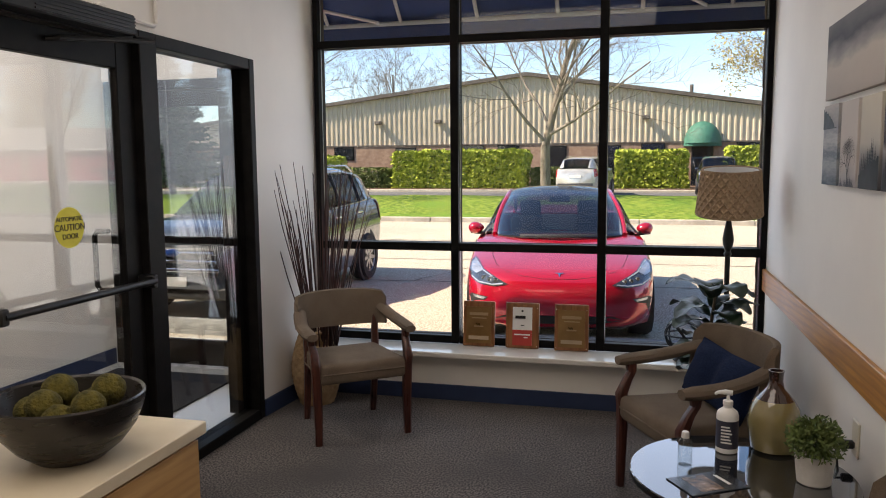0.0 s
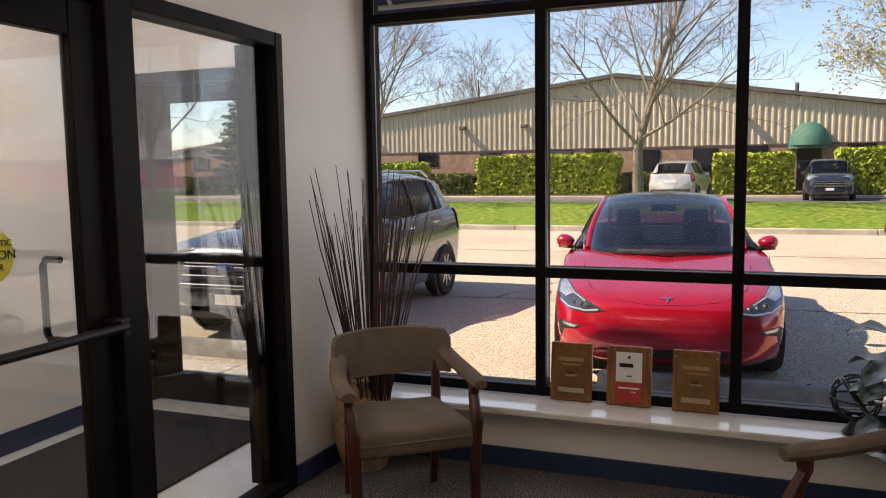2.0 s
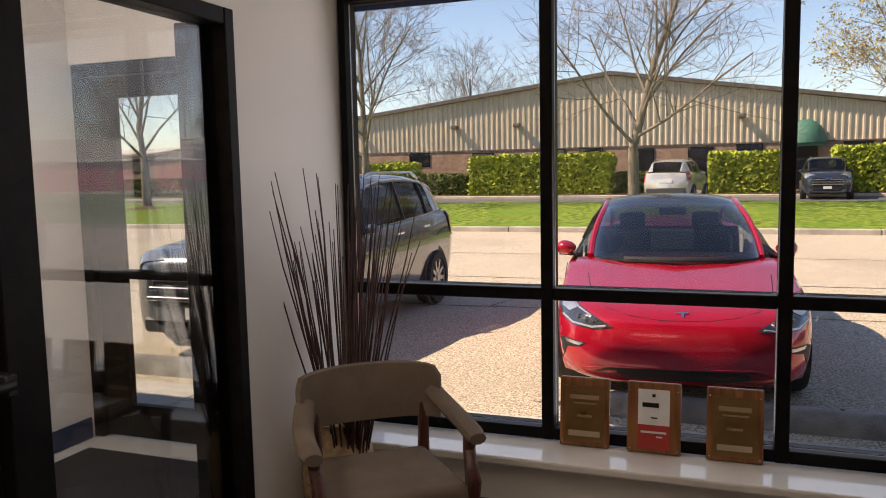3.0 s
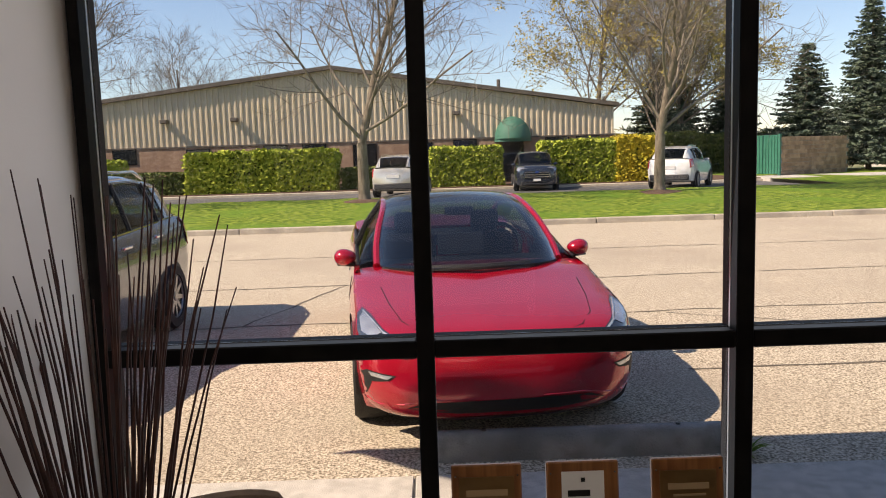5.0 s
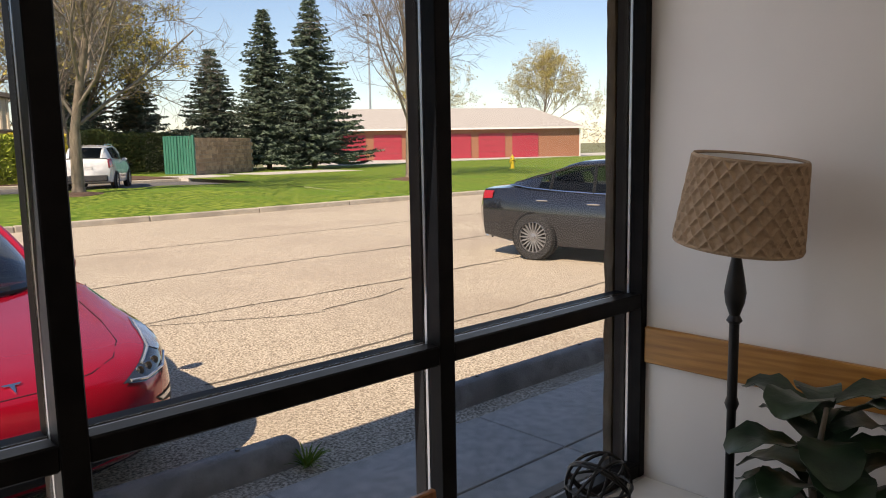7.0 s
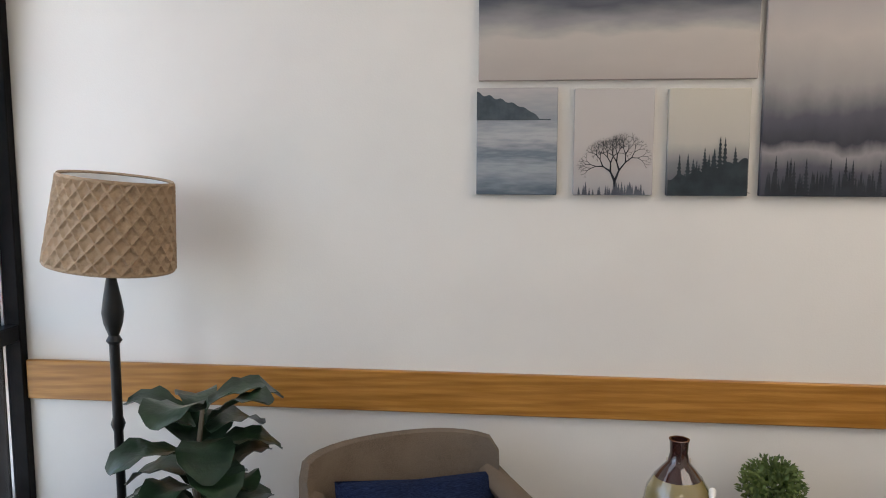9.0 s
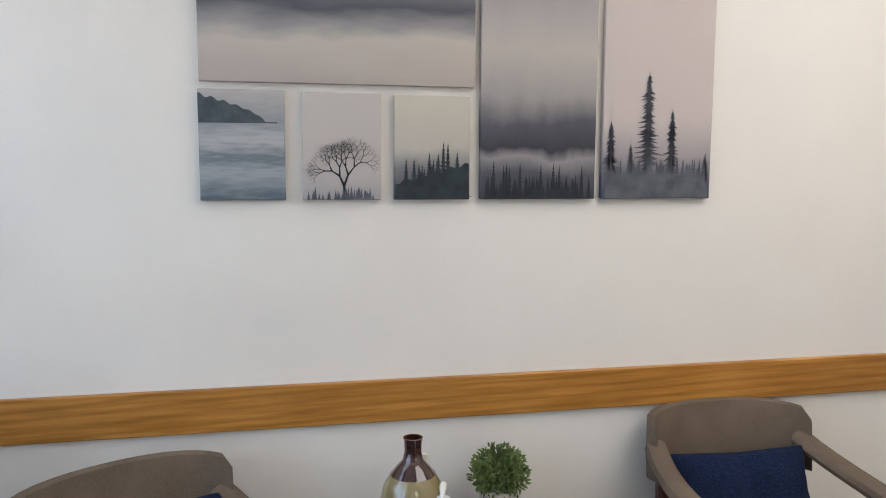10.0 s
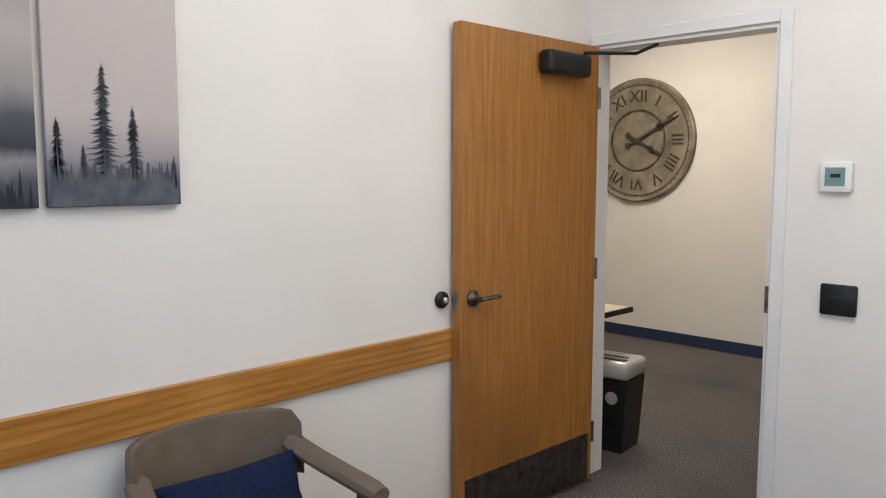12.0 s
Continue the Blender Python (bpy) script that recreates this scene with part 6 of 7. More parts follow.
for k in range(6):
    part("text_bar", box(-0.016, -0.0392, 0.04 + k * 0.011, 0.02 - 0.004 * (k % 3), -0.0372, 0.045 + k * 0.011), WHITEP, pu, m=pose(0, 0, 0, 0, 0, -12))
part("collar", lathe([(0.015, 0.166), (0.017, 0.168), (0.017, 0.182), (0.006, 0.186), (0.005, 0.205)], 18), WHITEP, pu, "", True)
part("pump_head", tube([(0.014, 0, 0.21), (-0.01, 0, 0.211), (-0.035, 0, 0.206), (-0.043, 0, 0.199)], [0.009, 0.009, 0.006, 0.005], 10), WHITEP, pu, "", True, pose(0, 0, 0, 0, 0, -15))
sm = thing("small_bottle", pose(0.178, 2.565, TZ), "small clear plastic bottle with white cap", "bottle")
part("bottle", lathe([(0.02, 0), (0.023, 0.003), (0.023, 0.075), (0.016, 0.088), (0.011, 0.092)], 22), glass_mat("clear_plastic", (0.86, 0.89, 0.9), 1.6), sm, "", True)
part("cap", lathe([(0.012, 0.092), (0.013, 0.094), (0.012, 0.112), (0.01, 0.114)], 18), WHITEP, sm, "white cap", True)
HERB = varied("herb_leaves", (0.05, 0.085, 0.018), (0.13, 0.18, 0.04), 20, 0.7)
pt = thing("potted_herb", pose(0.562, 2.505, TZ), "bushy green herb in a white ceramic pot", "potted plant")
part("pot", lathe([(0.045, 0), (0.05, 0.004), (0.06, 0.09), (0.062, 0.095), (0.056, 0.095), (0.052, 0.08)], 26), varied("ribbed_ceramic", (0.66, 0.64, 0.6), (0.74, 0.72, 0.68), 30, 0.4, 0.3, 60), pt, "white ceramic pot", True)
rng = random.Random(9)
hv, hf = [], []
for k in range(1700):
    d = Vector((rng.gauss(0, 1), rng.gauss(0, 1), rng.gauss(0.25, 0.9))).normalized()
    p = Vector((0, 0, 0.135)) + Vector((d.x * 0.084, d.y * 0.084, d.z * 0.076)) * rng.uniform(0.35, 1.08)
    if p.z < 0.085:
        p.z = 0.085 + rng.uniform(0, 0.03)
    u = (d + Vector((rng.gauss(0, 0.6), rng.gauss(0, 0.6), rng.gauss(0, 0.6)))).normalized() * rng.uniform(0.007, 0.013)
    w = u.orthogonal().normalized() * 0.0042
    m = len(hv)
    hv.extend((p - u, p + w, p + u, p - w))
    hf.append((m, m + 1, m + 2, m + 3))
raw_part("foliage", hv, hf, HERB, pt, "tiny green leaves", False)
bk2 = thing("booklet", pose(0.24, 2.42, TZ, 0, 0, -58), "dark glossy booklet lying on the table", "booklet")
part("cover", box(-0.07, -0.105, 0, 0.07, 0.105, 0.004, 0.001), node_mat("booklet_cover", (0.02, 0.022, 0.026), 0.2), bk2)
part("picture", box(-0.055, -0.06, 0.004, 0.055, 0.02, 0.0046), varied("booklet_print", (0.04, 0.03, 0.025), (0.3, 0.2, 0.13), 30, 0.25), bk2)
part("title_bar", box(-0.04, 0.05, 0.004, 0.035, 0.062, 0.0046), WHITEP, bk2)

# outlet and cord behind the table
IVORY = varied("ivory_plastic", (0.6, 0.55, 0.44), (0.66, 0.61, 0.5), 9, 0.4)
ol = thing("wall_outlet", pose(XR, 2.72, 0.58), "ivory wall outlet with a black cord", "outlet")
part("plate", box(-0.008, -0.036, -0.06, 0, 0.036, 0.06, 0.003), IVORY, ol)
part("plug", box(-0.045, -0.012, -0.035, -0.008, 0.012, -0.008, 0.005), BLACK, ol)
part("cord", tube([(-0.045, 0, -0.02), (-0.07, -0.03, -0.03), (-0.08, -0.12, -0.10), (-0.06, -0.26, -0.3), (-0.04, -0.4, -0.57)], 0.004, 6), BLACK, ol, "", True)

# floor lamp
SHADE = varied("woven_shade", (0.30, 0.205, 0.125), (0.40, 0.285, 0.18), 90, 0.9, 0.15, 300, c3=(0.36, 0.25, 0.155), scale3=9)
lp = thing("floor_lamp", pose(0.475, 4.315, 0), "black turned floor lamp with a quilted tan shade", "floor lamp")
S0, S1, R0, R1 = 1.225, 1.462, 0.168, 0.146
TILT = pose(0, 0, S0, 7, 0, 0) @ pose(0, 0, -S0)
sv = bmesh.new()
NU, NV = 264, 72
grid = []
for j in range(NV + 1):
    v = j / NV
    ring = []
    for i in range(NU):
        u = i / NU
        a1, a2 = (u * 24 + v * 4.5) % 1, (u * 24 - v * 4.5) % 1
        puff = max(math.exp(-((abs(a - 0.5) / 0.13) ** 2)) for a in (a1, a2))
        r = R0 + (R1 - R0) * v + 0.0085 * puff - 0.002
        ang = 2 * math.pi * u
        ring.append(sv.verts.new((r * math.cos(ang), r * math.sin(ang), S0 + (S1 - S0) * v)))
    grid.append(ring)
for j in range(NV):
    for i in range(NU):
        sv.faces.new((grid[j][i], grid[j][(i + 1) % NU], grid[j + 1][(i + 1) % NU], grid[j + 1][i]))
part("shade", sv, SHADE, lp, "tan shade pleated into lozenges", True, TILT)
part("shade_lining", lathe([(R0 - 0.008, S0 + 0.002), (R1 - 0.008, S1 - 0.002)], 40, cap=False), TRIM, lp, m=TILT)
for zz, rr in ((S0, R0 + 0.002), (S1, R1 + 0.002)):
    part("shade_trim", hoop([(rr, zz - 0.005), (rr + 0.002, zz), (rr, zz + 0.005), (rr - 0.006, zz)], 48), SHADE, lp, "", True, TILT)
part("stem", lathe([(0.012, 0.03), (0.013, 0.75), (0.02, 0.77), (0.014, 0.79), (0.014, 1.0), (0.022, 1.01), (0.014, 1.025), (0.026, 1.06), (0.03, 1.09), (0.024, 1.13), (0.013, 1.19), (0.014, 1.21), (0.03, 1.22), (0.03, 1.23), (0.013, 1.235), (0.01, 1.33)], 20), BLACK, lp, "black turned wooden stem", True)
part("base", lathe([(0.14, 0), (0.14, 0.012), (0.11, 0.025), (0.04, 0.04), (0.018, 0.07)], 32), BLACK, lp, "", True)
part("bulb", lathe([(0.012, 1.33), (0.03, 1.37), (0.028, 1.4), (0.0, 1.42)], 14), WHITEP, lp, "", True)

# broad-leaved plant behind the armchair
FICUS = varied("broad_leaf", (0.008, 0.019, 0.010), (0.02, 0.045, 0.02), 14, 0.32, 0.25, 30, spec=0.5)
fp = thing("potted_plant", pose(0.385, 4.03, 0), "broad dark-leaved plant in a black pot", "potted plant")
part("pot", lathe([(0.085, 0), (0.09, 0.01), (0.115, 0.2), (0.12, 0.21), (0.105, 0.21), (0.10, 0.17)], 24), BLACK, fp, "", True)
part("soil", lathe([(0.101, 0.17), (0.05, 0.18), (0.0, 0.182)], 20), MULCH, fp)
rng = random.Random(21)
part("main_stem", tube([(0, 0, 0.17), (0.01, 0.0, 0.4), (-0.01, 0.02, 0.65), (0.01, 0.0, 0.85)], [0.013, 0.012, 0.01, 0.006], 8), BARK, fp, "", True)
for k in range(32):
    zz = 0.36 + 0.51 * (k / 31)
    a = k * 2.4 + rng.uniform(-0.3, 0.3)
    L, W = rng.uniform(0.15, 0.23), rng.uniform(0.12, 0.16)
    lb = bmesh.new()
    rows_ = []
    up = rng.uniform(0.15, 0.8)
    for i in range(9):
        f = i / 8
        wd = W / 2 * math.sin(math.pi * min(1, f * 0.95 + 0.03)) ** 0.5 * (0.7 + 0.45 * f)
        if i == 8:
            wd = 0.022
        rr, h = 0.02 + L * f, up * L * f - 0.42 * L * f * f * f
        row = []
        for j in (-1, -0.5, 0, 0.5, 1):
            row.append(lb.verts.new((rr, j * wd, h + 0.25 * wd * abs(j) + 0.007 * math.sin(f * 17 + j * 2) * abs(j))))
        rows_.append(row)
    for p_, q_ in zip(rows_, rows_[1:]):
        for j in range(4):
            lb.faces.new((p_[j], p_[j + 1], q_[j + 1], q_[j]))
    ret = bmesh.ops.extrude_face_region(lb, geom=lb.faces[:])
    for v in [g for g in ret["geom"] if isinstance(g, bmesh.types.BMVert)]:
        v.co.z -= 0.0015
    part("leaf", lb, FICUS, fp, "", True, pose(0, 0, zz, 0, 0, math.degrees(a)))

# wire orb on the ledge
ob_ = thing("wire_orb", pose(0.27, 4.62, SILLZ), "black wire orb sculpture on a stand", "sculpture")
part("stand", lathe([(0.045, 0), (0.05, 0.006), (0.035, 0.03), (0.016, 0.06), (0.014, 0.08)], 18), BLACK, ob_, "", True)
for k in range(7):
    ang = [2 * math.pi * q / 28 for q in range(29)]
    rot = Euler((k * 0.9, k * 0.55, k * 1.3)).to_matrix()
    part("ring", tube([rot @ Vector((0.098 * math.cos(a), 0.098 * math.sin(a), 0)) + Vector((0, 0, 0.16)) for a in ang], 0.005, 6), BLACK, ob_, "", True)

# award plaques on the ledge
PLAQ = wood_mat("walnut_plaque", (0.20, 0.075, 0.022), (0.29, 0.12, 0.04), 2, 0.35)
BRASS = varied("bronze_plate", (0.22, 0.13, 0.05), (0.28, 0.17, 0.07), 10, 0.3, metal=0.7)
ENGR = varied("engraving", (0.34, 0.23, 0.12), (0.4, 0.28, 0.15), 12, 0.4)
ENGR2 = varied("engraved_field", (0.40, 0.30, 0.2), (0.46, 0.35, 0.24), 12, 0.4)
REDL = varied("red_print", (0.4, 0.03, 0.025), (0.46, 0.04, 0.03), 8, 0.5)
for x0, x1, kind_, lab in ((-1.073, -0.868, 0, "brown wooden award plaque leaning on the window"), (-0.796, -0.585, 1, "wooden award plaque with a white and red plate"), (-0.488, -0.278, 2, "brown wooden award plaque leaning on the window")):
    w = x1 - x0
    pq = thing("plaque", pose((x0 + x1) / 2, YW - 0.03, SILLZ, -6, 0, 0), lab, "plaque", "award plaques")
    part("board", box(-w / 2, -0.02, 0.002, w / 2, 0, 0.29, 0.004), PLAQ, pq)
    if kind_ == 1:
        fc = part("plate", box(-0.062, -0.0225, 0.02, 0.062, -0.0203, 0.262), WHITEP, pq, "white plate")
        part("red_field", box(-0.062, -0.0235, 0.02, 0.062, -0.0226, 0.118), REDL, pq, "red lower field")
        bars = [(-0.045, 0.19, 0.02, 0.208), (-0.01, 0.145, 0.014, 0.15), (-0.05, 0.085, 0.05, 0.093), (0.01, 0.068, 0.035, 0.074), (-0.006, 0.232, 0.006, 0.244)]
        cols = [BLACK, BLACK, WHITEP, WHITEP, BLACK]
    else:
        fc = part("plate", box(-w / 2 + 0.022, -0.0225, 0.022, w / 2 - 0.022, -0.0203, 0.255), BRASS, pq, "bronze-toned plate")
        bars = [(-0.06, 0.20, 0.06, 0.218), (-0.045, 0.18, 0.05, 0.186), (-0.03, 0.125, 0.03, 0.134), (-0.065, 0.045, 0.065, 0.068)]
        cols = [ENGR, ENGR, ENGR, ENGR2]
    for (a, b_, c_, d_), mt_ in zip(bars, cols):
        part("text_bar", box(a, -0.0255, b_, c_, -0.0236, d_), mt_, pq)
    for sx in (-1, 1):
        for zz in (0.018, 0.258):
            part("pin", lathe([(0.003, 0), (0.003, 0.003)], 8), CHROME, pq, m=pose(sx * (w / 2 - 0.012), -0.0202, zz, 90, 0, 0))

# basket with dry twigs in the corner
BASK = varied("woven_basket", (0.36, 0.235, 0.12), (0.52, 0.37, 0.21), 24, 0.9, 0.5, 80)
bs = thing("basket", pose(-1.958, 4.40, 0), "tall woven tan basket vase in the corner", "basket")


def weave(a, z):
    return 1 + 0.022 * math.sin(a * 14 + (math.pi if int(z / 0.022) % 2 else 0))


prof = [(0.10 + 0.055 * math.sin(min(1, z / 0.44) * 2.9 + 0.12), z) for z in [k * 0.011 for k in range(42)]]
part("body", lathe(prof, 84, wobble=weave), BASK, bs, "", True)
part("rim", hoop([(prof[-1][0] + 0.006, 0.455), (prof[-1][0] + 0.012, 0.465), (prof[-1][0], 0.473), (prof[-1][0] - 0.012, 0.465)], 40), BASK, bs, "", True)
tw = thing("twig_bundle", pose(-1.905, 4.38, 0.02), "tall bundle of dark dry twigs in a basket", "dried twigs")
TWD = varied("dark_twig", (0.03, 0.012, 0.01), (0.075, 0.03, 0.022), 20, 0.8)
rng = random.Random(4)
for k in range(66):
    a, sp = rng.uniform(0, 6.28), rng.uniform(0.02, 0.22) ** 0.8
    h = rng.uniform(1.15, 1.5)
    bx_, by_ = 0.04 * math.cos(a), 0.04 * math.sin(a)
    pts = []
    for i in range(7):
        f = i / 6
        wob = 0.012 * math.sin(f * 9 + k)
        pts.append((bx_ + (sp * f ** 1.4 + wob * f) * math.cos(a), max(-0.35, min(0.32, by_ + (sp * f ** 1.4 + wob * f) * math.sin(a))), f * h))
    part("twig", tube(pts, [0.0048, 0.0048, 0.0045, 0.004, 0.0035, 0.0028, 0.0018], 4), TWD, tw)

# low cabinet with a bowl of moss balls
CABW = wood_mat("maple_drawer", (0.50, 0.29, 0.11), (0.60, 0.37, 0.16), 1, 0.4, 5.0, 0.3)
TOPL = varied("cream_top", (0.60, 0.52, 0.38), (0.66, 0.58, 0.44), 9, 0.35)
cb = thing("cabinet", pose(0, 0, 0), "maple drawer cabinet with a cream top", "cabinet")
CX1, CY1 = -1.215, 1.935
part("top", box(-2.12, 0.35, 0.715, CX1, CY1, 0.752, 0.003), TOPL, cb, "cream laminate top")
part("carcass", box(-2.11, 0.37, 0.06, CX1 - 0.035, CY1 - 0.02, 0.714), CABW, cb)
part("plinth", box(-2.09, 0.40, 0.0, CX1 - 0.08, CY1 - 0.05, 0.06), BLACK, cb)
for j in range(3):
    for i in range(2):
        dr = part("drawer", box(CX1 - 0.034, 0.385 + i * 0.77, 0.075 + j * 0.212, CX1 - 0.014, 0.385 + i * 0.77 + 0.755, 0.278 + j * 0.212, 0.002), CABW, cb)
        yc = 0.385 + i * 0.77 + 0.378
        part("handle", tube([(CX1 - 0.014, yc - 0.05, 0.2 + j * 0.212), (CX1 + 0.012, yc - 0.045, 0.2 + j * 0.212), (CX1 + 0.016, yc, 0.2 + j * 0.212), (CX1 + 0.012, yc + 0.045, 0.2 + j * 0.212), (CX1 - 0.014, yc + 0.05, 0.2 + j * 0.212)], 0.005, 6), CHROME, dr, "", True)
BOWLM = varied("black_wood_bowl", (0.009, 0.008, 0.007), (0.018, 0.015, 0.013), 10, 0.28, 0.05, 40, stretch=(1, 1, 6))
bw = thing("bowl", pose(-1.405, 1.60, 0.752), "large black wooden bowl on the cabinet", "bowl")
part("shell", lathe([(0.06, 0), (0.085, 0.004), (0.13, 0.04), (0.165, 0.085), (0.185, 0.135), (0.19, 0.165), (0.187, 0.17), (0.18, 0.165), (0.172, 0.13), (0.15, 0.085), (0.11, 0.045), (0.05, 0.02), (0.0, 0.018)], 48), BOWLM, bw, "", True)
MOSS = varied("moss", (0.04, 0.036, 0.004), (0.12, 0.10, 0.014), 30, 1.0, 1.0, 90)
for dx, dy, dz, r in ((-0.05, 0.03, 0.165, 0.045), (0.07, 0.07, 0.165, 0.043), (-0.035, -0.045, 0.145, 0.045), (0.075, -0.015, 0.145, 0.042), (0.02, -0.06, 0.12, 0.04), (0.01, 0.1, 0.12, 0.042), (-0.1, -0.02, 0.12, 0.04), (0.0, 0.0, 0.09, 0.045), (-0.08, 0.08, 0.12, 0.042)):
    mb = bmesh.new()
    bmesh.ops.create_icosphere(mb, subdivisions=4, radius=r)
    for v in mb.verts:
        v.co *= 1 + 0.035 * noise.noise(v.co * 160) + 0.03 * noise.noise(v.co * 40)
    tagged(part("moss_ball", mb, MOSS, None, "", True, pose(-1.405 + dx, 1.60 + dy, 0.752 + dz)), "olive green moss ball in the black bowl", "moss ball", "moss balls")

# ---- pictures on the wall ----
INK = varied("print_ink", (0.012, 0.016, 0.022), (0.025, 0.03, 0.04), 30, 0.8)
INKSEA = varied("print_slate", (0.045, 0.06, 0.072), (0.075, 0.095, 0.11), 40, 0.8)
INKDEEP = varied("print_deep_teal", (0.014, 0.022, 0.028), (0.03, 0.042, 0.05), 30, 0.8)
INKFIR = varied("print_fir_grey", (0.07, 0.075, 0.095), (0.12, 0.125, 0.145), 20, 0.8)
INKMID = varied("print_grey", (0.06, 0.065, 0.085), (0.11, 0.12, 0.14), 20, 0.8)


def print_mat(name, stops, streak=0.0, wave=(3, 3, 3)):
    """A printed sky: tones by height, broken by soft clouds. Heights run 0 to 1 over the canvas."""
    m = node_mat(name, (0.5, 0.5, 0.5), 0.85, spec=0.2)
    n, l = m.node_tree.nodes, m.node_tree.links
    b = n["Principled BSDF"]
    tc, sep, nz, mp, ad, rp = (n.new("ShaderNode" + k) for k in ("TexCoord", "SeparateXYZ", "TexNoise", "Mapping", "Math", "ValToRGB"))
    l.new(tc.outputs["Generated"], sep.inputs[0])
    l.new(tc.outputs["Generated"], mp.inputs[0])
    mp.inputs["Scale"].default_value = wave
    l.new(mp.outputs[0], nz.inputs["Vector"])
    nz.inputs["Scale"].default_value, nz.inputs["Detail"].default_value = 1.0, 6
    mul = n.new("ShaderNodeMath")
    mul.operation = "MULTIPLY_ADD"
    mul.inputs[1].default_value, mul.inputs[2].default_value = streak, -streak / 2
    l.new(nz.outputs["Fac"], mul.inputs[0])
    l.new(sep.outputs["Z"], ad.inputs[0])
    l.new(mul.outputs[0], ad.inputs[1])
    l.new(ad.outputs[0], rp.inputs[0])
    el = rp.color_ramp.elements
    while len(el) < len(stops):
        el.new(0.5)
    for e, (p, c) in zip(el, stops):
        e.position, e.color = p, (*c, 1)
    l.new(rp.outputs[0], b.inputs["Base Color"])
    return m


def fir(b, y, z, h, w, x, rng):
    """A flat ragged fir outline in the plane of the canvas."""
    n = 11
    pts = []
    for k in range(n):
        f = k / n
        ww = w * (1 - f) ** 0.9
        pts.append((ww * rng.uniform(0.75, 1.15), z + h * f))
        pts.append((ww * rng.uniform(0.25, 0.5), z + h * (f + 0.55 / n)))
    vs = [(y + a, c) for a, c in pts] + [(y, z + h)] + [(y - a * rng.uniform(0.8, 1.2), c) for a, c in pts[::-1]]
    mid = [b.verts.new((x, y, c)) for a, c in pts] + [b.verts.new((x, y, z + h))]
    rgt = [b.verts.new((x, y + a, c)) for a, c in pts]
    lft = [b.verts.new((x, y - a * rng.uniform(0.8, 1.2), c)) for a, c in pts]
    for k in range(len(pts) - 1):
        b.faces.new((mid[k], mid[k + 1], rgt[k + 1], rgt[k]))
        b.faces.new((mid[k], lft[k], lft[k + 1], mid[k + 1]))
    b.faces.new((mid[-2], mid[-1], rgt[-1]))
    b.faces.new((mid[-2], lft[-1], mid[-1]))


def fir_band(y0, y1, z0, h0, h1, count, x, seed, wid=0.16):
    rng = random.Random(seed)
    b = bmesh.new()
    for k in range(count):
        h = rng.uniform(h0, h1)
        fir(b, rng.uniform(y0 + 0.012, y1 - 0.012), z0, h, max(0.005, min(0.016, h * wid * 1.3)), x + rng.uniform(-0.0004, 0.0004), rng)
    return b


def ridge(y0, y1, z0, zfun, x, n=40):
    b = bmesh.new()
    lo = [b.verts.new((x, y0 + (y1 - y0) * k / n, z0)) for k in range(n + 1)]
    hi = [b.verts.new((x, y0 + (y1 - y0) * k / n, zfun(k / n))) for k in range(n + 1)]
    for k in range(n):
        b.faces.new((lo[k], lo[k + 1], hi[k + 1], hi[k]))
    return b


PX = XR - 0.022


def canvas(y0, y1, z0, z1, mat, label):
    t = thing("canvas_print", pose(XR, (y0 + y1) / 2, z0), label, "canvas print", "canvas prints")
    part("canvas", box(-0.022, -(y1 - y0) / 2, 0, -0.001, (y1 - y0) / 2, z1 - z0, 0.002), mat, t)
    return t


def ink(t, name, b, mat, y0, y1, z0):
    ob = tagged(part(name, b, mat, t), kind="stuff")
    ob.matrix_basis = Matrix.Translation((-XR, -(y0 + y1) / 2, -z0))
    return ob


FX = PX - 0.0012
ZTOP = 2.02
t1 = canvas(2.55, 3.318, 1.735, ZTOP, print_mat("print_clouds", [(0.0, (0.42, 0.37, 0.335)), (0.42, (0.50, 0.455, 0.41)), (0.55, (0.30, 0.29, 0.29)), (0.75, (0.10, 0.105, 0.125)), (1.0, (0.2, 0.2, 0.21))], 0.35, (3, 3, 4)), "wide canvas print of pale sky under dark clouds")
t2 = canvas(3.092, 3.322, 1.412, 1.715, print_mat("print_sea", [(0.0, (0.10, 0.13, 0.16)), (0.25, (0.32, 0.345, 0.37)), (0.38, (0.16, 0.19, 0.22)), (0.55, (0.42, 0.42, 0.43)), (0.70, (0.27, 0.29, 0.31)), (1.0, (0.45, 0.42, 0.41))], 0.3, (2, 3, 26)), "small canvas print of a dark shoreline and headland")
ink(t2, "headland", ridge(3.112, 3.322, 1.624, lambda f: 1.627 + 0.082 * max(0, f - 0.16) ** 0.6 * (1 + 0.06 * math.sin(f * 40)), FX), INKSEA, 3.092, 3.322, 1.412)
t3 = canvas(2.824, 3.046, 1.412, 1.712, print_mat("print_pale", [(0.0, (0.36, 0.35, 0.355)), (0.3, (0.47, 0.43, 0.41)), (1.0, (0.52, 0.48, 0.45))], 0.1), "small canvas print of a bare spreading tree")
rng = random.Random(8)
ob3 = bmesh.new()


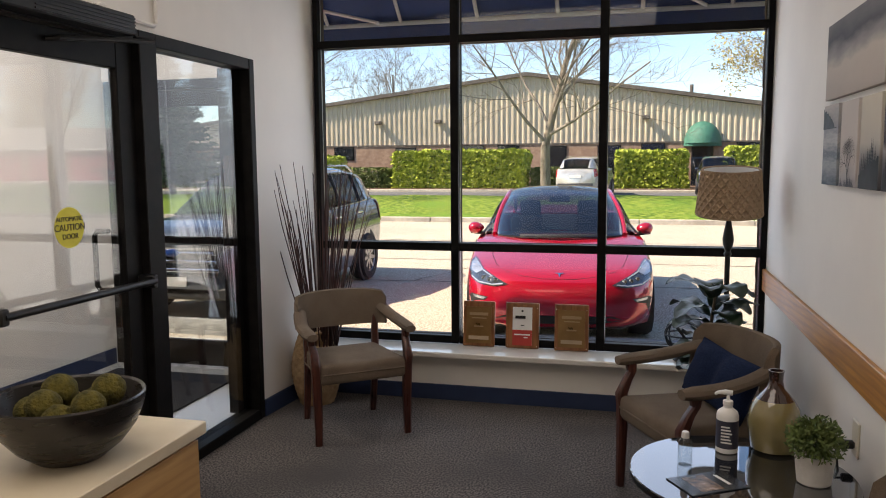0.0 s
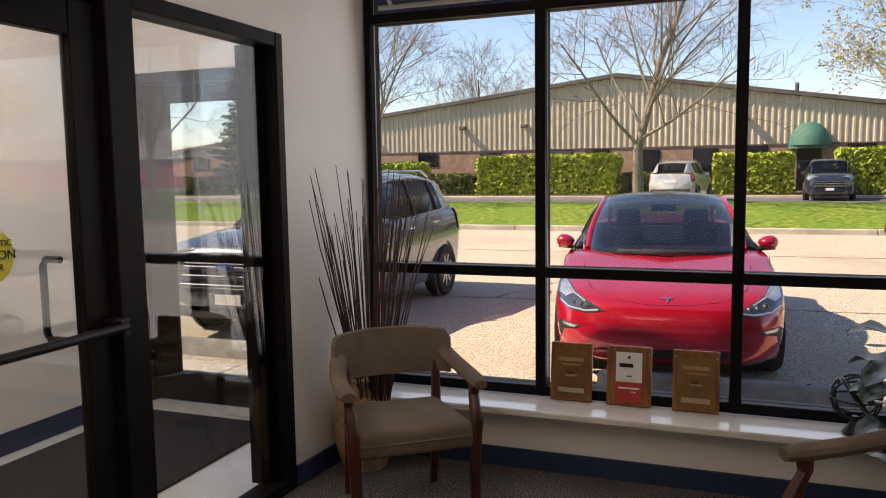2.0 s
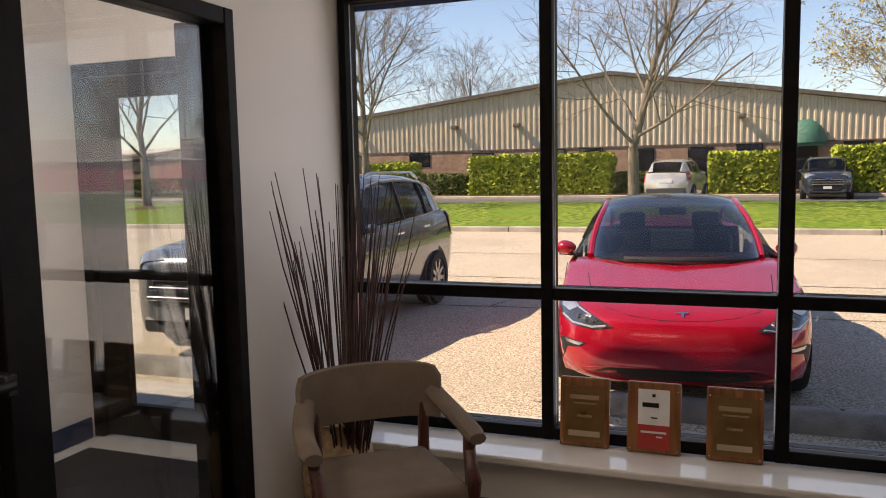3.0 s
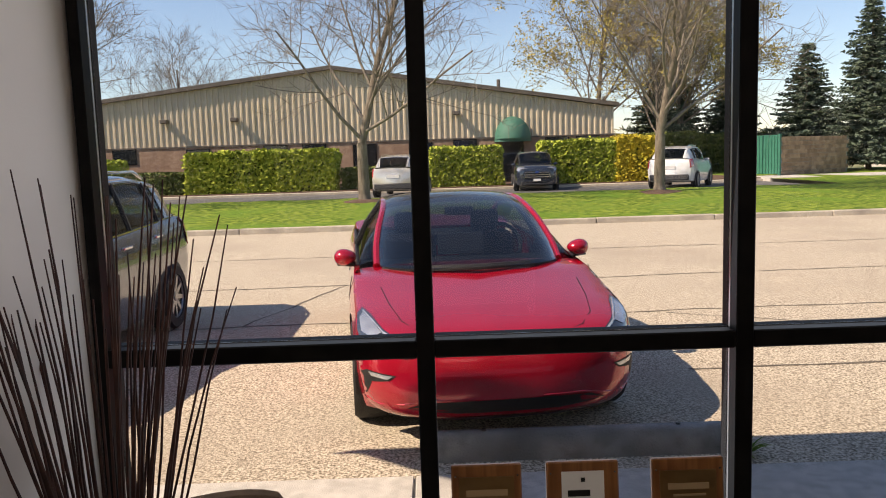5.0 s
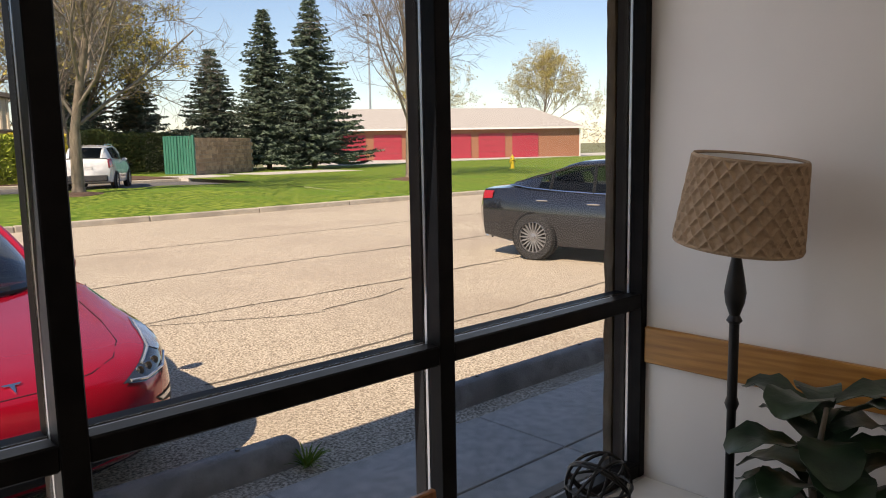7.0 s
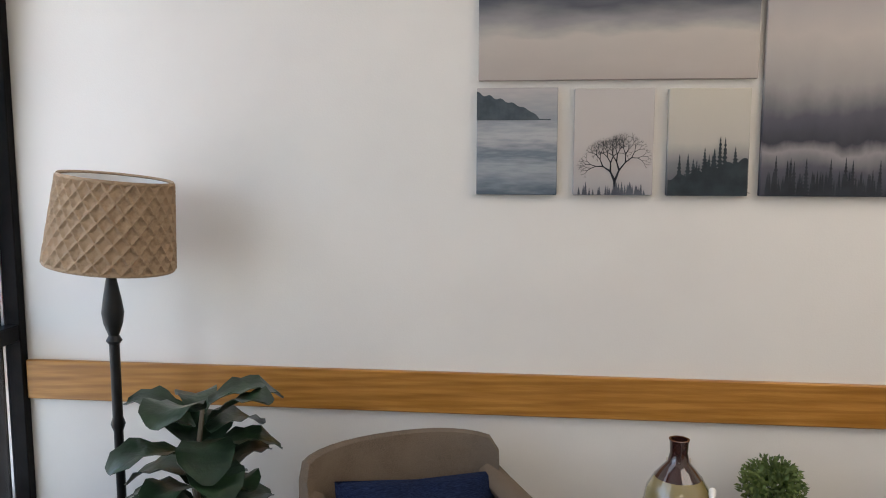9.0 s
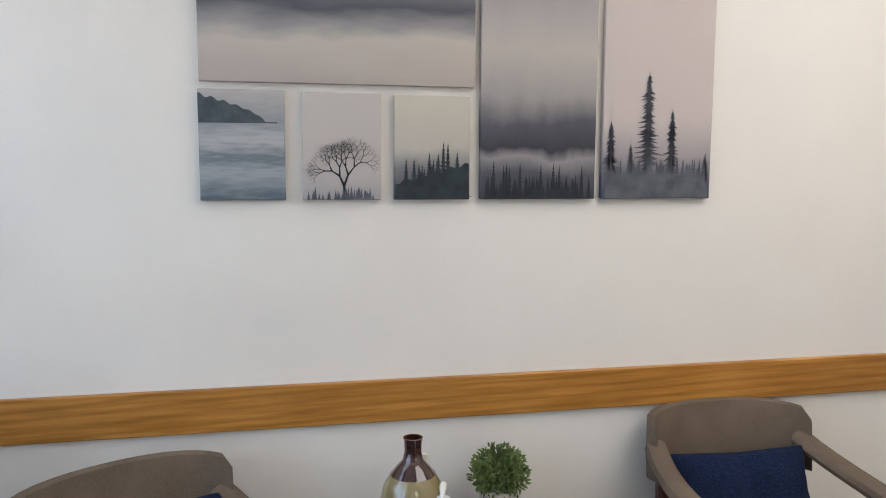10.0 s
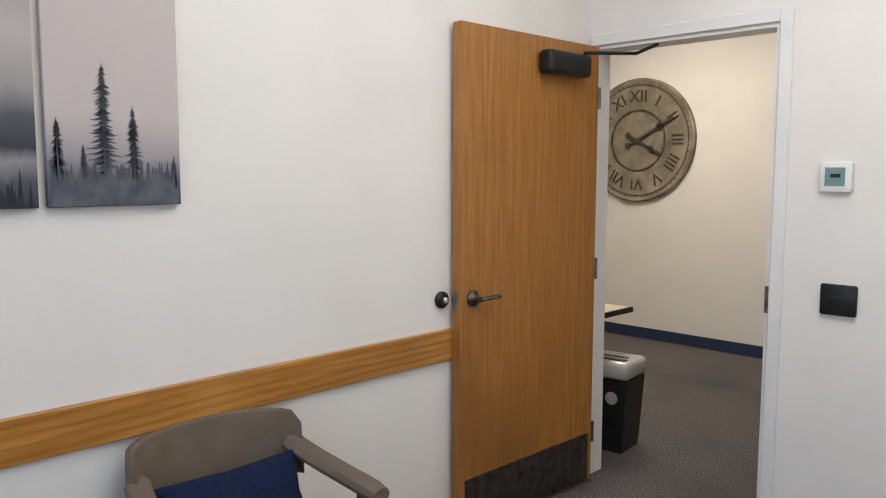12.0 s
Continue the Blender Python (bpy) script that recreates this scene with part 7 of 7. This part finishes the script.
def twig2d(b, y, z, a, ln, w, level):
    y2, z2 = y + ln * math.sin(a), z + ln * math.cos(a)
    ny, nz_ = math.cos(a) * w, -math.sin(a) * w
    x = FX - 0.0001 * level
    b.faces.new([b.verts.new(p) for p in ((x, y - ny, z - nz_), (x, y + ny, z + nz_), (x, y2 + ny * 0.6, z2 + nz_ * 0.6), (x, y2 - ny * 0.6, z2 - nz_ * 0.6))])
    if level < 8:
        for s in (-1, 1):
            twig2d(b, y2, z2, a * 0.95 + s * rng.uniform(0.25, 0.75), ln * rng.uniform(0.74, 0.88), w * 0.7, level + 1)


twig2d(ob3, 2.93, 1.414, 0.0, 0.038, 0.0055, 0)
for v in ob3.verts:
    v.co.y = max(2.828, min(3.042, v.co.y))
    v.co.z = max(1.416, min(1.70, v.co.z))
ink(t3, "printed_tree", ob3, INK, 2.824, 3.046, 1.412)
ink(t3, "printed_meadow", fir_band(2.828, 3.042, 1.413, 0.015, 0.04, 40, FX, 3), INKMID, 2.824, 3.046, 1.412)
t4 = canvas(2.564, 2.786, 1.412, 1.71, print_mat("print_dusk", [(0.0, (0.06, 0.06, 0.07)), (0.3, (0.2, 0.2, 0.21)), (0.5, (0.47, 0.44, 0.39)), (1.0, (0.55, 0.51, 0.43))], 0.12), "small canvas print of a dark fir forest")
ink(t4, "printed_wood", ridge(2.567, 2.783, 1.413, lambda f: 1.515 - 0.055 * f + 0.006 * math.sin(f * 31), FX), INKDEEP, 2.564, 2.786, 1.412)
ink(t4, "printed_fir_band", fir_band(2.566, 2.784, 1.42, 0.05, 0.11, 30, FX - 0.0006, 12), INKDEEP, 2.564, 2.786, 1.412)
ink(t4, "printed_fir_band", fir_band(2.575, 2.70, 1.45, 0.09, 0.135, 6, FX - 0.001, 14), INKDEEP, 2.564, 2.786, 1.412)
t5 = canvas(2.174, 2.532, 1.412, ZTOP, print_mat("print_fog", [(0.0, (0.06, 0.06, 0.075)), (0.12, (0.10, 0.10, 0.12)), (0.20, (0.27, 0.255, 0.26)), (0.25, (0.055, 0.055, 0.068)), (0.37, (0.10, 0.10, 0.12)), (0.5, (0.33, 0.31, 0.30)), (0.72, (0.46, 0.42, 0.39)), (1.0, (0.33, 0.31, 0.32))], 0.13, (3, 4, 4)), "tall canvas print of fog over a fir forest")
ink(t5, "printed_fir_band", fir_band(2.178, 2.528, 1.413, 0.03, 0.075, 80, FX, 22, 0.1), INK, 2.174, 2.532, 1.412)
ink(t5, "printed_fir_band", fir_band(2.185, 2.52, 1.413, 0.08, 0.115, 9, FX - 0.0006, 23, 0.09), INK, 2.174, 2.532, 1.412)
t6 = canvas(1.79, 2.151, 1.412, ZTOP, print_mat("print_pink_mist", [(0.0, (0.06, 0.07, 0.10)), (0.12, (0.13, 0.135, 0.17)), (0.22, (0.34, 0.31, 0.32)), (0.4, (0.52, 0.46, 0.44)), (1.0, (0.53, 0.47, 0.445))], 0.06), "tall canvas print of misty firs at dawn")
ink(t6, "printed_wood", fir_band(1.795, 2.146, 1.414, 0.05, 0.125, 110, FX - 0.0012, 31, 0.14), INKMID, 1.79, 2.151, 1.412)
rng = random.Random(17)
for yy, hh, ww in ((2.005, 0.355, 0.064), (1.925, 0.245, 0.042), (2.125, 0.205, 0.036), (2.06, 0.14, 0.02), (1.81, 0.11, 0.02)):
    fb = bmesh.new()
    for k in range(64):
        f = k / 64
        z = 1.44 + hh * (0.12 + 0.86 * f)
        w = ww * (1 - f) ** 0.55 * min(1, 0.35 + 3 * f) * rng.uniform(0.35, 1.0)
        for s in (-1, 1):
            fb.faces.new([fb.verts.new(p) for p in ((FX - 0.001, yy, z + 0.007), (FX - 0.001, yy + s * w * rng.uniform(0.7, 1.1), z - 0.006 + rng.uniform(-0.006, 0.006)), (FX - 0.001, yy, z - 0.003))])
    fb.faces.new([fb.verts.new(p) for p in ((FX - 0.0014, yy - 0.0025, 1.43), (FX - 0.0014, yy + 0.0025, 1.43), (FX - 0.0014, yy + 0.0008, 1.44 + hh), (FX - 0.0014, yy - 0.0008, 1.44 + hh))])
    ink(t6, "printed_fir", fb, INKFIR, 1.79, 2.151, 1.412)

# ---- office beyond the doorway ----
CLOCKM = varied("weathered_clock", (0.16, 0.135, 0.09), (0.29, 0.25, 0.175), 6, 0.7, 0.3, 30, c3=(0.12, 0.10, 0.07), scale3=5)
ck = thing("wall_clock", pose(2.27, -3.348, 1.79, 90, 0, 180), "large round weathered bronze wall clock with Roman numerals", "wall clock")
CR = 0.55
part("face", lathe([(CR, 0), (CR, 0.03), (CR * 0.97, 0.042), (CR * 0.93, 0.03), (0.0, 0.028)], 64), CLOCKM, ck, "", True)
part("ring", hoop([(CR * 0.50, 0.029), (CR * 0.5, 0.036), (CR * 0.47, 0.036), (CR * 0.47, 0.029)], 56), DKCHROME, ck)
part("ring", hoop([(CR * 0.90, 0.029), (CR * 0.9, 0.034), (CR * 0.885, 0.034), (CR * 0.885, 0.029)], 56), DKCHROME, ck)
CKINK = varied("clock_ink", (0.035, 0.03, 0.022), (0.06, 0.05, 0.038), 9, 0.7)
for k, num in enumerate(("XII", "I", "II", "III", "IIII", "V", "VI", "VII", "VIII", "IX", "X", "XI")):
    a = radians(-30 * k)
    words(num, 0.15, 0.003, CKINK, ck, Matrix.Translation((math.sin(-a) * CR * 0.70, math.cos(a) * CR * 0.70, 0.034)) @ pose(0, 0, 0, 0, 0, math.degrees(a)), "numeral")
for ang, ln in ((62, 0.40), (118, 0.26)):
    hd_ = box(-0.012, -0.09, 0.045, 0.012, ln, 0.052, 0.003)
    lathe([(0.03, 0.045), (0.03, 0.052)], 16, bm=hd_, centre=(0, ln * 0.62, 0))
    lathe([(0.026, 0.045), (0.026, 0.052)], 16, bm=hd_, centre=(0, -0.1, 0))
    part("clock_hand", hd_, CKINK, ck, m=pose(0, 0, 0.001 * ang / 60, 0, 0, -ang))
for k in range(60):
    a = 2 * math.pi * k / 60
    part("minute_mark", box(-0.003, CR * 0.905, 0.0305, 0.003, CR * 0.925, 0.034), CKINK, ck, m=pose(0, 0, 0, 0, 0, math.degrees(a)))
sh = thing("paper_shredder", pose(0.90, -0.76, 0, 0, 0, 8), "black paper shredder with a silver top", "shredder")
part("bin", loft([[(-0.15, -0.11, 0), (0.15, -0.11, 0), (0.15, 0.11, 0), (-0.15, 0.11, 0)], [(-0.175, -0.125, 0.40), (0.175, -0.125, 0.40), (0.175, 0.125, 0.40), (-0.175, 0.125, 0.40)]]), BLACK, sh)
SILV = varied("silver_plastic", (0.42, 0.41, 0.39), (0.5, 0.49, 0.47), 12, 0.35, metal=0.4)
part("head", box(-0.185, -0.135, 0.40, 0.185, 0.135, 0.50, 0.03, seg=3), SILV, sh, "silver shredder head", True)
part("slot", box(-0.13, -0.012, 0.499, 0.13, 0.012, 0.503), BLACK, sh)
part("control_strip", box(-0.15, 0.05, 0.499, 0.15, 0.09, 0.504, 0.002), BLACK, sh)
part("window", lathe([(0.035, 0), (0.035, 0.004)], 18), SILV, sh, m=pose(-0.09, 0.121, 0.30, -90, 0, 0))
dk = thing("desk", pose(0, 0, 0), "oak-topped desk with a dark edge in the office", "desk")
part("top", box(0.9, -1.0, 0.715, 2.3, -0.46, 0.74, 0.003), TOPL, dk)
part("edge", box(0.885, -1.002, 0.713, 0.9, -0.458, 0.742), BLACK, dk)
for x, y in ((2.25, -0.95), (2.25, -0.51), (1.35, -0.95), (1.35, -0.51)):
    part("leg", box(x - 0.025, y - 0.025, 0, x + 0.025, y + 0.025, 0.713), BLACK, dk)
